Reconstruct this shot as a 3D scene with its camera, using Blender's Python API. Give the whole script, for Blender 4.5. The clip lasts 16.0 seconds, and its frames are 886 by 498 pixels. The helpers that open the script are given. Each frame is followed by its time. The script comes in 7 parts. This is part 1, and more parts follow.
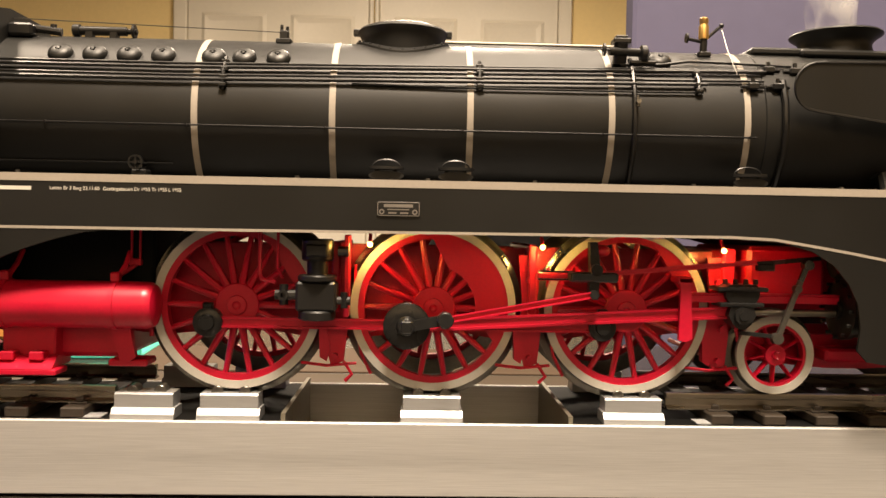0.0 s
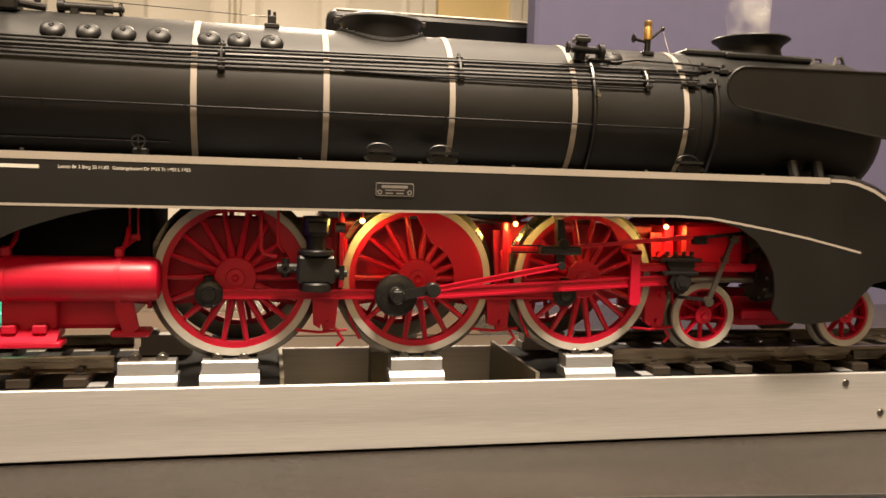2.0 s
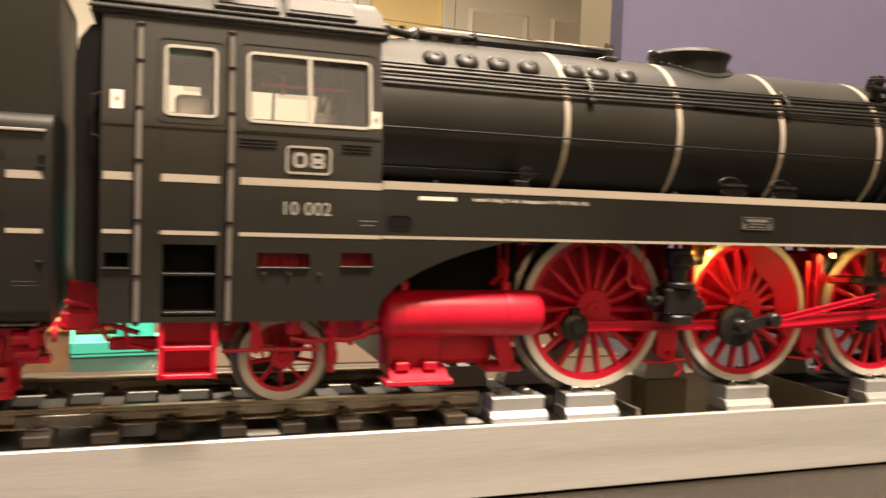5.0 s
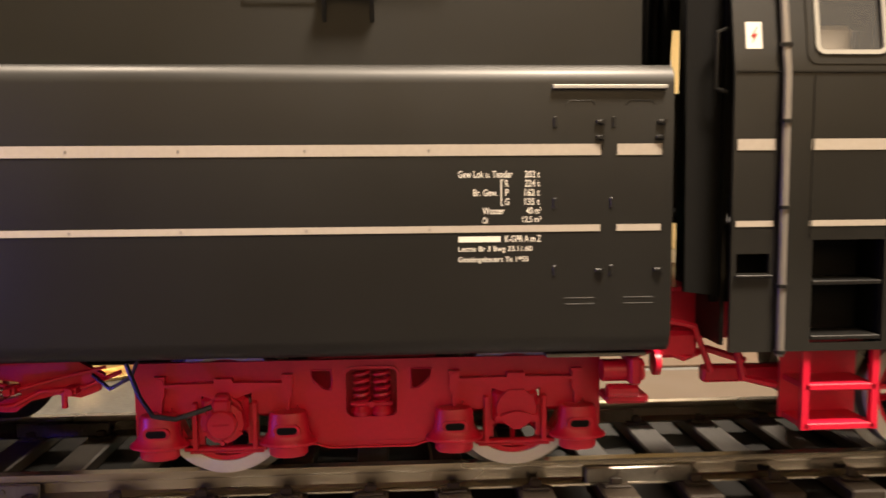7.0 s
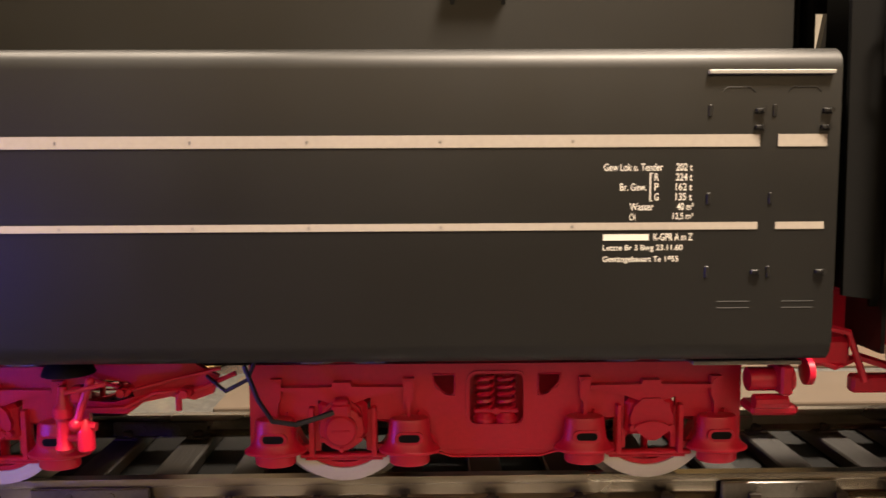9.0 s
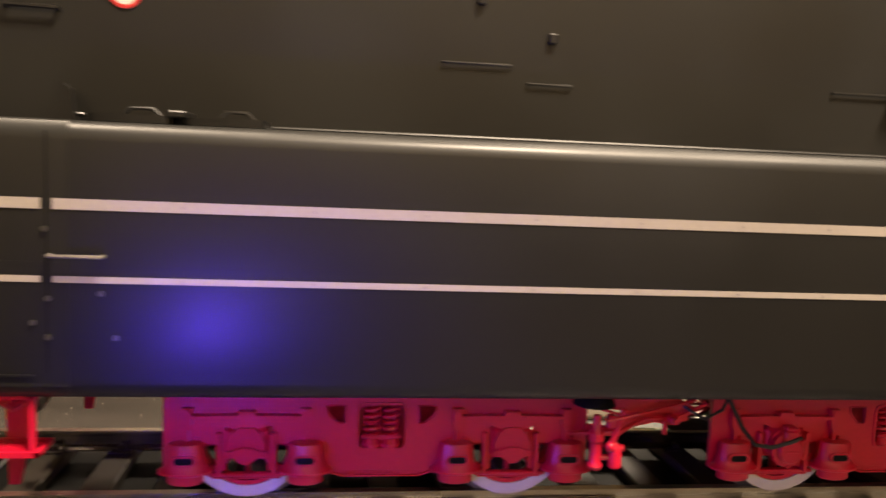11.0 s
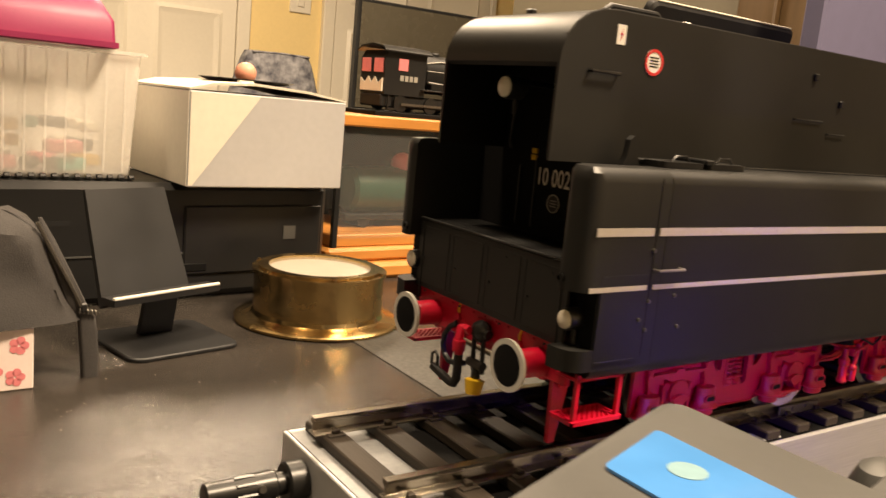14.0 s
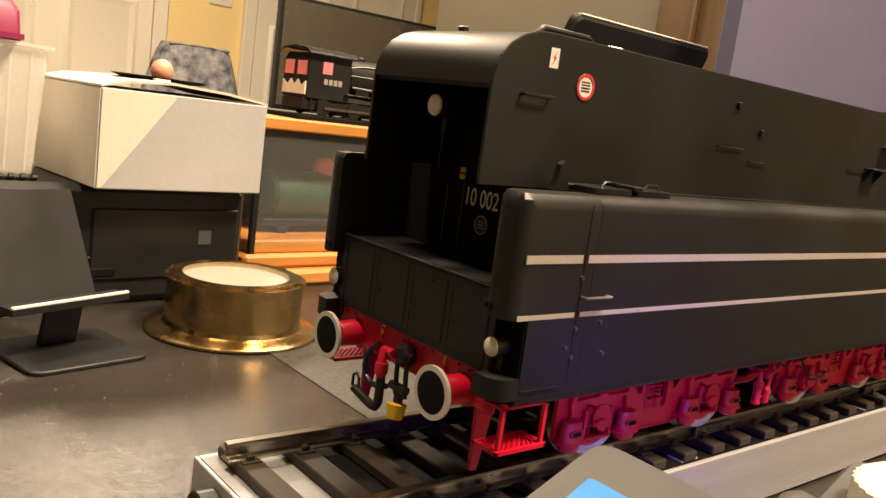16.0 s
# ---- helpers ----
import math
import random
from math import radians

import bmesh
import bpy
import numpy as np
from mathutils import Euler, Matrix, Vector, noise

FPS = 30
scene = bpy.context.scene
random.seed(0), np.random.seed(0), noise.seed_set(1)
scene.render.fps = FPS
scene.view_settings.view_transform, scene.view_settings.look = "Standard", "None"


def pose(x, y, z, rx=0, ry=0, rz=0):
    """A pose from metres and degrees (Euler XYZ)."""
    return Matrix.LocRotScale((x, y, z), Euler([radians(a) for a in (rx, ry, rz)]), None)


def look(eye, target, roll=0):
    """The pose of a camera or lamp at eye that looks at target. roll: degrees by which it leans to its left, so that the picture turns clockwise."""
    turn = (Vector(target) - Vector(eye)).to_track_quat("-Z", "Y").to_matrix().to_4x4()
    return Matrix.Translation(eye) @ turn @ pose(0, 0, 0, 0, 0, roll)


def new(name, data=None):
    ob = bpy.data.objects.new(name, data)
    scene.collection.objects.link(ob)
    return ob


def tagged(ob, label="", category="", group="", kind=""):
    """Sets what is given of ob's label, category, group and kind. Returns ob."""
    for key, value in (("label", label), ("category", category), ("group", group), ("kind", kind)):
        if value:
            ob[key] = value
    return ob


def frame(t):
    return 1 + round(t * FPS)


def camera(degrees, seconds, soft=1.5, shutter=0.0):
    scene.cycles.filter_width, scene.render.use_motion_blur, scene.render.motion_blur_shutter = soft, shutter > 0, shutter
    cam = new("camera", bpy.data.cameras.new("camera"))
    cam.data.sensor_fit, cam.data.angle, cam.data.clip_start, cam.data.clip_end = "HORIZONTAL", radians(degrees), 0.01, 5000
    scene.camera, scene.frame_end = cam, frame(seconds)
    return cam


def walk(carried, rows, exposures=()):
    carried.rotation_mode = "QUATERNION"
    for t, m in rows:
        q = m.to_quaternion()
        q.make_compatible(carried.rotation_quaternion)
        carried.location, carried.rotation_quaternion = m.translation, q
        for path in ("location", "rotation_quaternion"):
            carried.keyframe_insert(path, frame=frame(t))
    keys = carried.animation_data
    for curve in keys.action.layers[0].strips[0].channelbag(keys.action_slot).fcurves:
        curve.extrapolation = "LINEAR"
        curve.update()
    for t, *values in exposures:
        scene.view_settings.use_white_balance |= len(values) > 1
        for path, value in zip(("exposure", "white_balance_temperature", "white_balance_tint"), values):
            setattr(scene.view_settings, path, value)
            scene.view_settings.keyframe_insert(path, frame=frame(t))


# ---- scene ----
cam = camera(56.86, 16.0, 1.5, 0.5)
PATH = [
    (0, (-0.00725, -0.33122, 0.06028), (-0.00509, -0.26878, 0.05881), 1.10),
    (0.5, (-0.00934, -0.33287, 0.06150), (-0.00669, -0.27047, 0.05994), 2.20),
    (1, (-0.01388, -0.33491, 0.06281), (-0.00959, -0.27263, 0.05997), 2.30),
    (1.5, (-0.02756, -0.34013, 0.06438), (-0.01963, -0.27825, 0.06053), 1.30),
    (2, (-0.05956, -0.35597, 0.06725), (-0.04650, -0.29500, 0.06281), 1.60),
    (2.5, (-0.09119, -0.36059, 0.07309), (-0.07337, -0.30084, 0.06856), 2.10),
    (3, (-0.11663, -0.35681, 0.07206), (-0.09603, -0.29800, 0.06738), 2.40),
    (3.2, (-0.12309, -0.35509, 0.07203), (-0.10159, -0.29659, 0.06725), 2.50),
    (5.3, (-0.25922, -0.29428, 0.06931), (-0.23913, -0.23519, 0.06609), 2.00),
    (5.5, (-0.27691, -0.28328, 0.07387), (-0.25741, -0.22409, 0.06925), 2.10),
    (6, (-0.29831, -0.26338, 0.07559), (-0.28478, -0.20256, 0.07081), 1.50),
    (6.5, (-0.31462, -0.23997, 0.07013), (-0.30619, -0.17828, 0.06459), 0.40),
    (7, (-0.32054, -0.21618, 0.06910), (-0.31653, -0.15406, 0.06346), -0.41),
    (7.5, (-0.32345, -0.20458, 0.06801), (-0.32116, -0.14234, 0.06275), 0.03),
    (8, (-0.32779, -0.20164, 0.06900), (-0.32628, -0.13941, 0.06348), -0.06),
    (8.5, (-0.33210, -0.20242, 0.06857), (-0.33082, -0.14019, 0.06292), -0.27),
    (9, (-0.33981, -0.20397, 0.06919), (-0.33872, -0.14179, 0.06302), -0.27),
    (9.5, (-0.35254, -0.20377, 0.07092), (-0.35150, -0.14161, 0.06444), -0.12),
    (10, (-0.37683, -0.20531, 0.07970), (-0.37591, -0.14333, 0.07174), 0.12),
    (10.2, (-0.39599, -0.21073, 0.08160), (-0.39418, -0.14871, 0.07410), 0.46),
    (12.3, (-0.61346, -0.24030, 0.09462), (-0.59236, -0.18188, 0.08768), 2.95),
    (12.5, (-0.63230, -0.23766, 0.09676), (-0.60921, -0.18003, 0.08952), 2.54),
    (13, (-0.67443, -0.23232, 0.10801), (-0.64568, -0.17750, 0.09933), 3.77),
    (13.5, (-0.69931, -0.22528, 0.10677), (-0.66603, -0.17345, 0.09616), 5.12),
    (14, (-0.72071, -0.20569, 0.10406), (-0.68596, -0.15488, 0.09323), 5.43),
    (14.5, (-0.72539, -0.19792, 0.10875), (-0.69003, -0.14739, 0.09859), 6.59),
    (15, (-0.72381, -0.19954, 0.11549), (-0.68666, -0.15028, 0.10551), 7.81),
    (15.5, (-0.71937, -0.19841, 0.10959), (-0.68032, -0.15066, 0.09952), 8.05),
    (16, (-0.71805, -0.19748, 0.10877), (-0.67835, -0.15027, 0.09871), 7.66),
]
BALANCE = [(0, 0.40, 6900, 10), (3, 0.30, 6800, 10), (5.5, 0.68, 6900, 10), (10, 0.76, 6700, 10), (12.5, 0.38, 7900, 10), (16, 0.40, 7500, 10)]
walk(cam, [(t, look(eye, target, roll)) for t, eye, target, roll in PATH], BALANCE)

# world, lights and exposure ------------------------------------------------
S = 1 / 32                      # a 1:32 model: sizes below are in metres of the full-size engine
world = bpy.data.worlds.new("room_dark")
world.use_nodes = True
world.node_tree.nodes["Background"].inputs[0].default_value = (0.9, 0.75, 0.55, 1)
world.node_tree.nodes["Background"].inputs[1].default_value = 0.02
scene.world = world


def area(name, where, target, size, power, colour):
    lamp = bpy.data.lights.new(name, "AREA")
    lamp.shape, lamp.size, lamp.energy, lamp.color = "DISK", size, power, colour
    ob = new(name, lamp)
    ob.matrix_world = look(where, target)
    return ob


def point(name, where, power, colour, radius):
    lamp = bpy.data.lights.new(name, "POINT")
    lamp.energy, lamp.color, lamp.shadow_soft_size = power, colour, radius
    ob = new(name, lamp)
    ob.location = [c * S for c in where]
    return ob


WARM = (1.0, 0.83, 0.66)
area("ceiling_lamp_light", (0.04, -0.66, 1.58), (0.04, -0.66, 0), 0.42, 72, WARM)
area("second_lamp_light", (0.35, 0.50, 1.58), (0.35, 0.50, 0), 1.10, 24, WARM)
# unseen fill, added to brighten the desk and the tender's rear
area("west_fill_light", (-0.95, 0.15, 1.58), (-0.95, 0.15, 0), 0.30, 20, WARM)
# unseen fill, added to brighten the far wall and doors
area("far_wall_fill_light", (0.10, 2.1, 1.58), (0.10, 2.1, 0), 0.55, 55, WARM)
for lx in (-0.75, 1.26, 3.40):
    point("gear_lamp_light", (lx, -1.20, 1.70), 0.013, (1.0, 0.58, 0.14), 0.0014)
led = bpy.data.lights.new("blue_led_light", "SPOT")
led.energy, led.color, led.shadow_soft_size, led.spot_size, led.spot_blend = 0.22, (0.10, 0.05, 1.0), 0.0015, radians(170), 1.0
new("blue_led_light", led).matrix_world = look([c * S for c in (-16.58, -3.64, 0.80)], [c * S for c in (-15.4, -2.5, 0.95)])

# materials -----------------------------------------------------------------


def mat(name, colour, rough=0.5, metal=0.0, vary=0.15, grain=400.0, bump=0.0, stretch=(1, 1, 1), random_piece=0.0,
        coat=0.0, dark=None, stain=25.0, rough_vary=0.08, glow=None, alpha=1.0, transmit=0.0, spec=0.5):
    m = bpy.data.materials.new(name)
    m.use_nodes = True
    nt = m.node_tree
    b = nt.nodes["Principled BSDF"]
    b.inputs["Roughness"].default_value, b.inputs["Metallic"].default_value = rough, metal
    b.inputs["Specular IOR Level"].default_value = spec
    b.inputs["Coat Weight"].default_value = coat
    b.inputs["Alpha"].default_value = alpha
    b.inputs["Transmission Weight"].default_value = transmit
    if glow:
        b.inputs["Emission Color"].default_value = (*glow[:3], 1)
        b.inputs["Emission Strength"].default_value = glow[3]
    tc = nt.nodes.new("ShaderNodeTexCoord")
    mp = nt.nodes.new("ShaderNodeMapping")
    mp.inputs["Scale"].default_value = stretch
    nt.links.new(tc.outputs["Object"], mp.inputs["Vector"])
    n1 = nt.nodes.new("ShaderNodeTexNoise")
    n1.inputs["Scale"].default_value, n1.inputs["Detail"].default_value = grain, 4
    n2 = nt.nodes.new("ShaderNodeTexNoise")
    n2.inputs["Scale"].default_value, n2.inputs["Detail"].default_value = stain, 3
    for n in (n1, n2):
        nt.links.new(mp.outputs[0], n.inputs["Vector"])
    add = nt.nodes.new("ShaderNodeMath")
    add.operation = "ADD"
    nt.links.new(n1.outputs["Fac"], add.inputs[0])
    nt.links.new(n2.outputs["Fac"], add.inputs[1])
    src = add.outputs[0]
    if random_piece:
        oi = nt.nodes.new("ShaderNodeObjectInfo")
        ma = nt.nodes.new("ShaderNodeMath")
        ma.operation = "MULTIPLY_ADD"
        ma.inputs[1].default_value = random_piece
        nt.links.new(oi.outputs["Random"], ma.inputs[0])
        nt.links.new(src, ma.inputs[2])
        src = ma.outputs[0]
    mr = nt.nodes.new("ShaderNodeMapRange")
    mr.inputs["From Min"].default_value, mr.inputs["From Max"].default_value = 0.6, 1.4 + random_piece
    nt.links.new(src, mr.inputs["Value"])
    mix = nt.nodes.new("ShaderNodeMix")
    mix.data_type = "RGBA"
    lo = dark or [c * (1 - vary) for c in colour]
    hi = [min(1, c * (1 + vary)) for c in colour] if not dark else colour
    mix.inputs["A"].default_value, mix.inputs["B"].default_value = (*lo, 1), (*hi, 1)
    nt.links.new(mr.outputs[0], mix.inputs["Factor"])
    nt.links.new(mix.outputs["Result"], b.inputs["Base Color"])
    if rough_vary:
        rr = nt.nodes.new("ShaderNodeMapRange")
        rr.inputs["From Min"].default_value, rr.inputs["From Max"].default_value = 0.3, 0.7
        rr.inputs["To Min"].default_value, rr.inputs["To Max"].default_value = max(0.02, rough - rough_vary), rough + rough_vary
        nt.links.new(n2.outputs["Fac"], rr.inputs["Value"])
        nt.links.new(rr.outputs[0], b.inputs["Roughness"])
    if bump:
        bp = nt.nodes.new("ShaderNodeBump")
        bp.inputs["Strength"].default_value, bp.inputs["Distance"].default_value = bump, 0.0004
        nt.links.new(n1.outputs["Fac"], bp.inputs["Height"])
        nt.links.new(bp.outputs[0], b.inputs["Normal"])
    return m


BLACK = mat("satin_black_paint", (0.0066, 0.0065, 0.0057), 0.45, vary=0.12, grain=2500, bump=0.02, stain=18)
BLACK2 = mat("black_fittings", (0.009, 0.0088, 0.0085), 0.36, vary=0.2, grain=1500)
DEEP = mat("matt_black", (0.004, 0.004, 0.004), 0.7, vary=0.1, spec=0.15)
RED = mat("red_enamel", (0.55, 0.006, 0.033), 0.38, vary=0.10, grain=900, stain=40)
CREAM = mat("cream_lining", (0.37, 0.33, 0.28), 0.5, vary=0.08, grain=900)
WHITE = mat("white_tyre_paint", (0.55, 0.53, 0.48), 0.5, vary=0.06, grain=900)
LETTER = mat("white_lettering", (0.70, 0.67, 0.60), 0.5, vary=0.03)
STEEL = mat("dark_rolled_steel", (0.20, 0.19, 0.17), 0.32, 0.9, vary=0.2, grain=900)
HANDRAIL = mat("pale_metal_handrail", (0.30, 0.28, 0.26), 0.38, 0.6, vary=0.08)
PALE = mat("pale_strip_metal", (0.36, 0.35, 0.32), 0.45, 0.2, vary=0.05)
RODMETAL = mat("blackened_rod_steel", (0.02, 0.02, 0.02), 0.30, 0.3, vary=0.25, grain=900)
RAIL = mat("nickel_silver_rail", (0.38, 0.345, 0.29), 0.26, 1.0, vary=0.3, grain=300, stretch=(0.2, 1, 1), stain=60)
ALU = mat("brushed_aluminium", (0.58, 0.58, 0.575), 0.45, 0.55, vary=0.16, grain=2600, bump=0.10, stretch=(0.02, 1, 1), stain=90)
ALUBLOCK = mat("machined_aluminium", (0.48, 0.49, 0.50), 0.40, 0.6, vary=0.08, grain=900, stretch=(0.1, 1, 1))
TROUGH = mat("dull_grey_metal", (0.24, 0.22, 0.17), 0.5, 0.6, vary=0.12, grain=500)
SLEEPER = mat("brown_black_plastic_sleeper", (0.032, 0.024, 0.017), 0.62, spec=0.35, vary=0.3, grain=900, bump=0.3, stretch=(1, 0.08, 1), random_piece=0.5)
GREYPAD = mat("grey_rubber_pad", (0.30, 0.31, 0.32), 0.6)
BRASS = mat("polished_brass", (0.50, 0.35, 0.16), 0.24, 1.0, vary=0.12, grain=300, stain=40)
GOLD = mat("brass_whistle", (0.72, 0.45, 0.15), 0.35, 0.9)
GLASS = mat("clear_window", (0.9, 0.9, 0.88), 0.05, transmit=0.0, alpha=0.07, vary=0.02, rough_vary=0.0)
BULB = mat("lit_lamp_glass", (1, 0.85, 0.5), 0.3, glow=(1.0, 0.66, 0.16, 7.0))
BLUELED = mat("lit_blue_led", (0.1, 0.1, 1), 0.3, glow=(0.12, 0.08, 1.0, 12.0))
LENS = mat("lamp_lens", (0.75, 0.70, 0.58), 0.15, vary=0.05)
SIGNRED = mat("sign_red", (0.55, 0.03, 0.03), 0.5)
YELLOW = mat("yellow_plastic", (0.75, 0.45, 0.03), 0.45)
TABLE = mat("black_brown_wood_veneer", (0.034, 0.029, 0.025), 0.17, vary=0.55, grain=1500, bump=0.8, stretch=(0.25, 1, 1), stain=25, rough_vary=0.06, spec=0.5)

# mesh builder ---------------------------------------------------------------


class G:
    """Collects faces in full-size metres."""

    def __init__(self):
        self.v, self.f = [], []

    def add(self, vs, fs):
        n = len(self.v)
        self.v += [tuple(p) for p in vs]
        self.f += [tuple(i + n for i in q) for q in fs]
        return self

    def box(self, x0, x1, y0, y1, z0, z1, c=0.0):
        lo, hi = (min(x0, x1), min(y0, y1), min(z0, z1)), (max(x0, x1), max(y0, y1), max(z0, z1))
        if c <= 0:
            vs = [(x, y, z) for x in (lo[0], hi[0]) for y in (lo[1], hi[1]) for z in (lo[2], hi[2])]
            return self.add(vs, [(0, 1, 3, 2), (4, 6, 7, 5), (0, 4, 5, 1), (2, 3, 7, 6), (0, 2, 6, 4), (1, 5, 7, 3)])
        c = min(c, *((h - l) * 0.45 for l, h in zip(lo, hi)))
        ids, vs = {}, []
        for sx in (0, 1):
            for sy in (0, 1):
                for sz in (0, 1):
                    s = (sx, sy, sz)
                    for a in range(3):
                        p = [hi[i] if s[i] else lo[i] for i in range(3)]
                        for i in range(3):
                            if i != a:
                                p[i] += -c if s[i] else c
                        ids[s, a] = len(vs)
                        vs.append(p)
        fs = []
        for a in range(3):
            b, d = (a + 1) % 3, (a + 2) % 3
            for k in (0, 1):
                q = []
                for u, w in ((0, 0), (1, 0), (1, 1), (0, 1)):
                    s = [0, 0, 0]
                    s[a], s[b], s[d] = k, u, w
                    q.append(ids[tuple(s), a])
                fs.append(q)
            for u in (0, 1):
                for w in (0, 1):
                    q = []
                    for k in (0, 1):
                        s = [0, 0, 0]
                        s[a], s[b], s[d] = k, u, w
                        q.append((ids[tuple(s), b], ids[tuple(s), d]))
                    fs.append((q[0][0], q[0][1], q[1][1], q[1][0]))
        for sx in (0, 1):
            for sy in (0, 1):
                for sz in (0, 1):
                    fs.append([ids[(sx, sy, sz), a] for a in range(3)])
        return self.add(vs, fs)

    def prism(self, poly, axis, a, b):
        """A polygon of (u, v) drawn out along an axis: 'y' takes (x, z), 'x' takes (y, z), 'z' takes (x, y)."""
        def at(u, v, w):
            return {"y": (u, w, v), "x": (w, u, v), "z": (u, v, w)}[axis]
        n = len(poly)
        vs = [at(u, v, a) for u, v in poly] + [at(u, v, b) for u, v in poly]
        return self.add(vs, [tuple(range(n)), tuple(range(2 * n - 1, n - 1, -1))] + [(i, (i + 1) % n, n + (i + 1) % n, n + i) for i in range(n)])

    def lathe(self, centre, axis, prof, seg=24, close=True):
        """Profile of (radius, height along the axis) turned round the axis through centre."""
        w = Vector({"x": (1, 0, 0), "y": (0, 1, 0), "z": (0, 0, 1)}[axis] if isinstance(axis, str) else axis).normalized()
        u = w.orthogonal().normalized()
        t = w.cross(u)
        c = Vector(centre)
        vs, fs = [], []
        for r, h in prof:
            for i in range(seg):
                a = 2 * math.pi * i / seg
                vs.append(c + w * h + (u * math.cos(a) + t * math.sin(a)) * r)
        for k in range(len(prof) - 1):
            for i in range(seg):
                j = (i + 1) % seg
                fs.append((k * seg + i, k * seg + j, (k + 1) * seg + j, (k + 1) * seg + i))
        if close:
            fs.append(tuple(range(seg)))
            fs.append(tuple(range((len(prof) - 1) * seg, len(prof) * seg)))
        return self.add(vs, fs)

    def cyl(self, p, q, r, r2=None, seg=16, c=0.0):
        p, q = Vector(p), Vector(q)
        L = (q - p).length
        r2 = r if r2 is None else r2
        prof = [(r, 0), (r2, L)] if not c else [(r - c, 0), (r, c), (r2, L - c), (r2 - c, L)]
        return self.lathe(p, q - p, prof, seg)

    def ring(self, centre, axis, r0, r1, h0, h1, seg=40):
        w = [(r0, h0), (r1, h0), (r1, h1), (r0, h1), (r0, h0)]
        return self.lathe(centre, axis, w, seg, close=False)

    def tube(self, pts, r, seg=8):
        pts = [Vector(p) for p in pts]
        vs, fs = [], []
        d0 = (pts[1] - pts[0]).normalized()
        u = d0.orthogonal().normalized()
        for i, p in enumerate(pts):
            a = (p - pts[i - 1]).normalized() if i else d0
            b = (pts[i + 1] - p).normalized() if i < len(pts) - 1 else a
            d = (a + b).normalized() if (a + b).length > 1e-6 else a
            u = (u - d * u.dot(d)).normalized()
            w = d.cross(u)
            k = 1 / max(0.5, d.dot(a))
            for j in range(seg):
                g = 2 * math.pi * j / seg
                vs.append(p + (u * math.cos(g) + w * math.sin(g)) * r * (k if abs(math.sin(g)) > 2 else 1))
        for i in range(len(pts) - 1):
            for j in range(seg):
                k = (j + 1) % seg
                fs.append((i * seg + j, i * seg + k, (i + 1) * seg + k, (i + 1) * seg + j))
        fs += [tuple(range(seg)), tuple(range((len(pts) - 1) * seg, len(pts) * seg))]
        return self.add(vs, fs)

    def ball(self, c, r, seg=12, squash=1.0):
        prof = [(max(1e-4, r * math.sin(math.pi * i / 8)), -r * squash * math.cos(math.pi * i / 8)) for i in range(9)]
        return self.lathe(c, "z", prof, seg)

    def sheet(self, xs, zs, holes, yfun, th):
        """An upright sheet over a grid of x and z, cut by rectangular holes, with its outer face at y = yfun(z)."""
        xs, zs = sorted(set(xs)), sorted(set(zs))
        nx, nz = len(xs), len(zs)
        vs = [(x, yfun(z) + k * th, z) for k in (0, 1) for x in xs for z in zs]
        idx = lambda k, i, j: k * nx * nz + i * nz + j
        def solid(i, j):
            if not (0 <= i < nx - 1 and 0 <= j < nz - 1):
                return False
            x, z = (xs[i] + xs[i + 1]) / 2, (zs[j] + zs[j + 1]) / 2
            return not any(a < x < b and c < z < d for a, b, c, d in holes)
        fs = []
        for i in range(nx - 1):
            for j in range(nz - 1):
                if not solid(i, j):
                    continue
                for k in (0, 1):
                    fs.append((idx(k, i, j), idx(k, i + 1, j), idx(k, i + 1, j + 1), idx(k, i, j + 1)))
                for di, dj, e in ((-1, 0, ((i, j), (i, j + 1))), (1, 0, ((i + 1, j), (i + 1, j + 1))), (0, -1, ((i, j), (i + 1, j))), (0, 1, ((i, j + 1), (i + 1, j + 1)))):
                    if not solid(i + di, j + dj):
                        fs.append((idx(0, *e[0]), idx(0, *e[1]), idx(1, *e[1]), idx(1, *e[0])))
        return self.add(vs, fs)

    def mirrored(self):
        g = G()
        g.v = self.v + [(x, -y, z) for x, y, z in self.v]
        n = len(self.v)
        g.f = self.f + [tuple(i + n for i in reversed(q)) for q in self.f]
        return g


def mesh_of(name, g, material, smooth=35):
    me = bpy.data.meshes.new(name)
    me.from_pydata([(x * S, y * S, z * S) for x, y, z in g.v], [], g.f)
    bm = bmesh.new()
    bm.from_mesh(me)
    bmesh.ops.recalc_face_normals(bm, faces=bm.faces)
    bm.to_mesh(me)
    bm.free()
    me.materials.append(material)
    if smooth:
        me.shade_smooth()
        me.set_sharp_from_angle(angle=radians(smooth))
    return me


def part(name, g, material, parent, label="", smooth=35):
    """One mesh object under a thing or a part, in the parent's frame."""
    ob = new(name, mesh_of(name, g, material, smooth))
    ob.parent = parent
    if label:
        ob["label"] = label
    return ob


def shared(name, me, parent, at=(0, 0, 0), turn=(0, 0, 0)):
    """Another object on a mesh that is already there."""
    ob = new(name, me)
    ob.parent = parent
    ob.matrix_basis = pose(at[0] * S, at[1] * S, at[2] * S, *turn)
    return ob


def thing(name, at=(0, 0, 0), turn=0.0, label="", category="", group="", kind=""):
    ob = new(name)
    ob.empty_display_size = 0.01
    ob.matrix_basis = pose(at[0] * S, at[1] * S, at[2] * S, 0, 0, turn)
    return tagged(ob, label, category, group, kind)


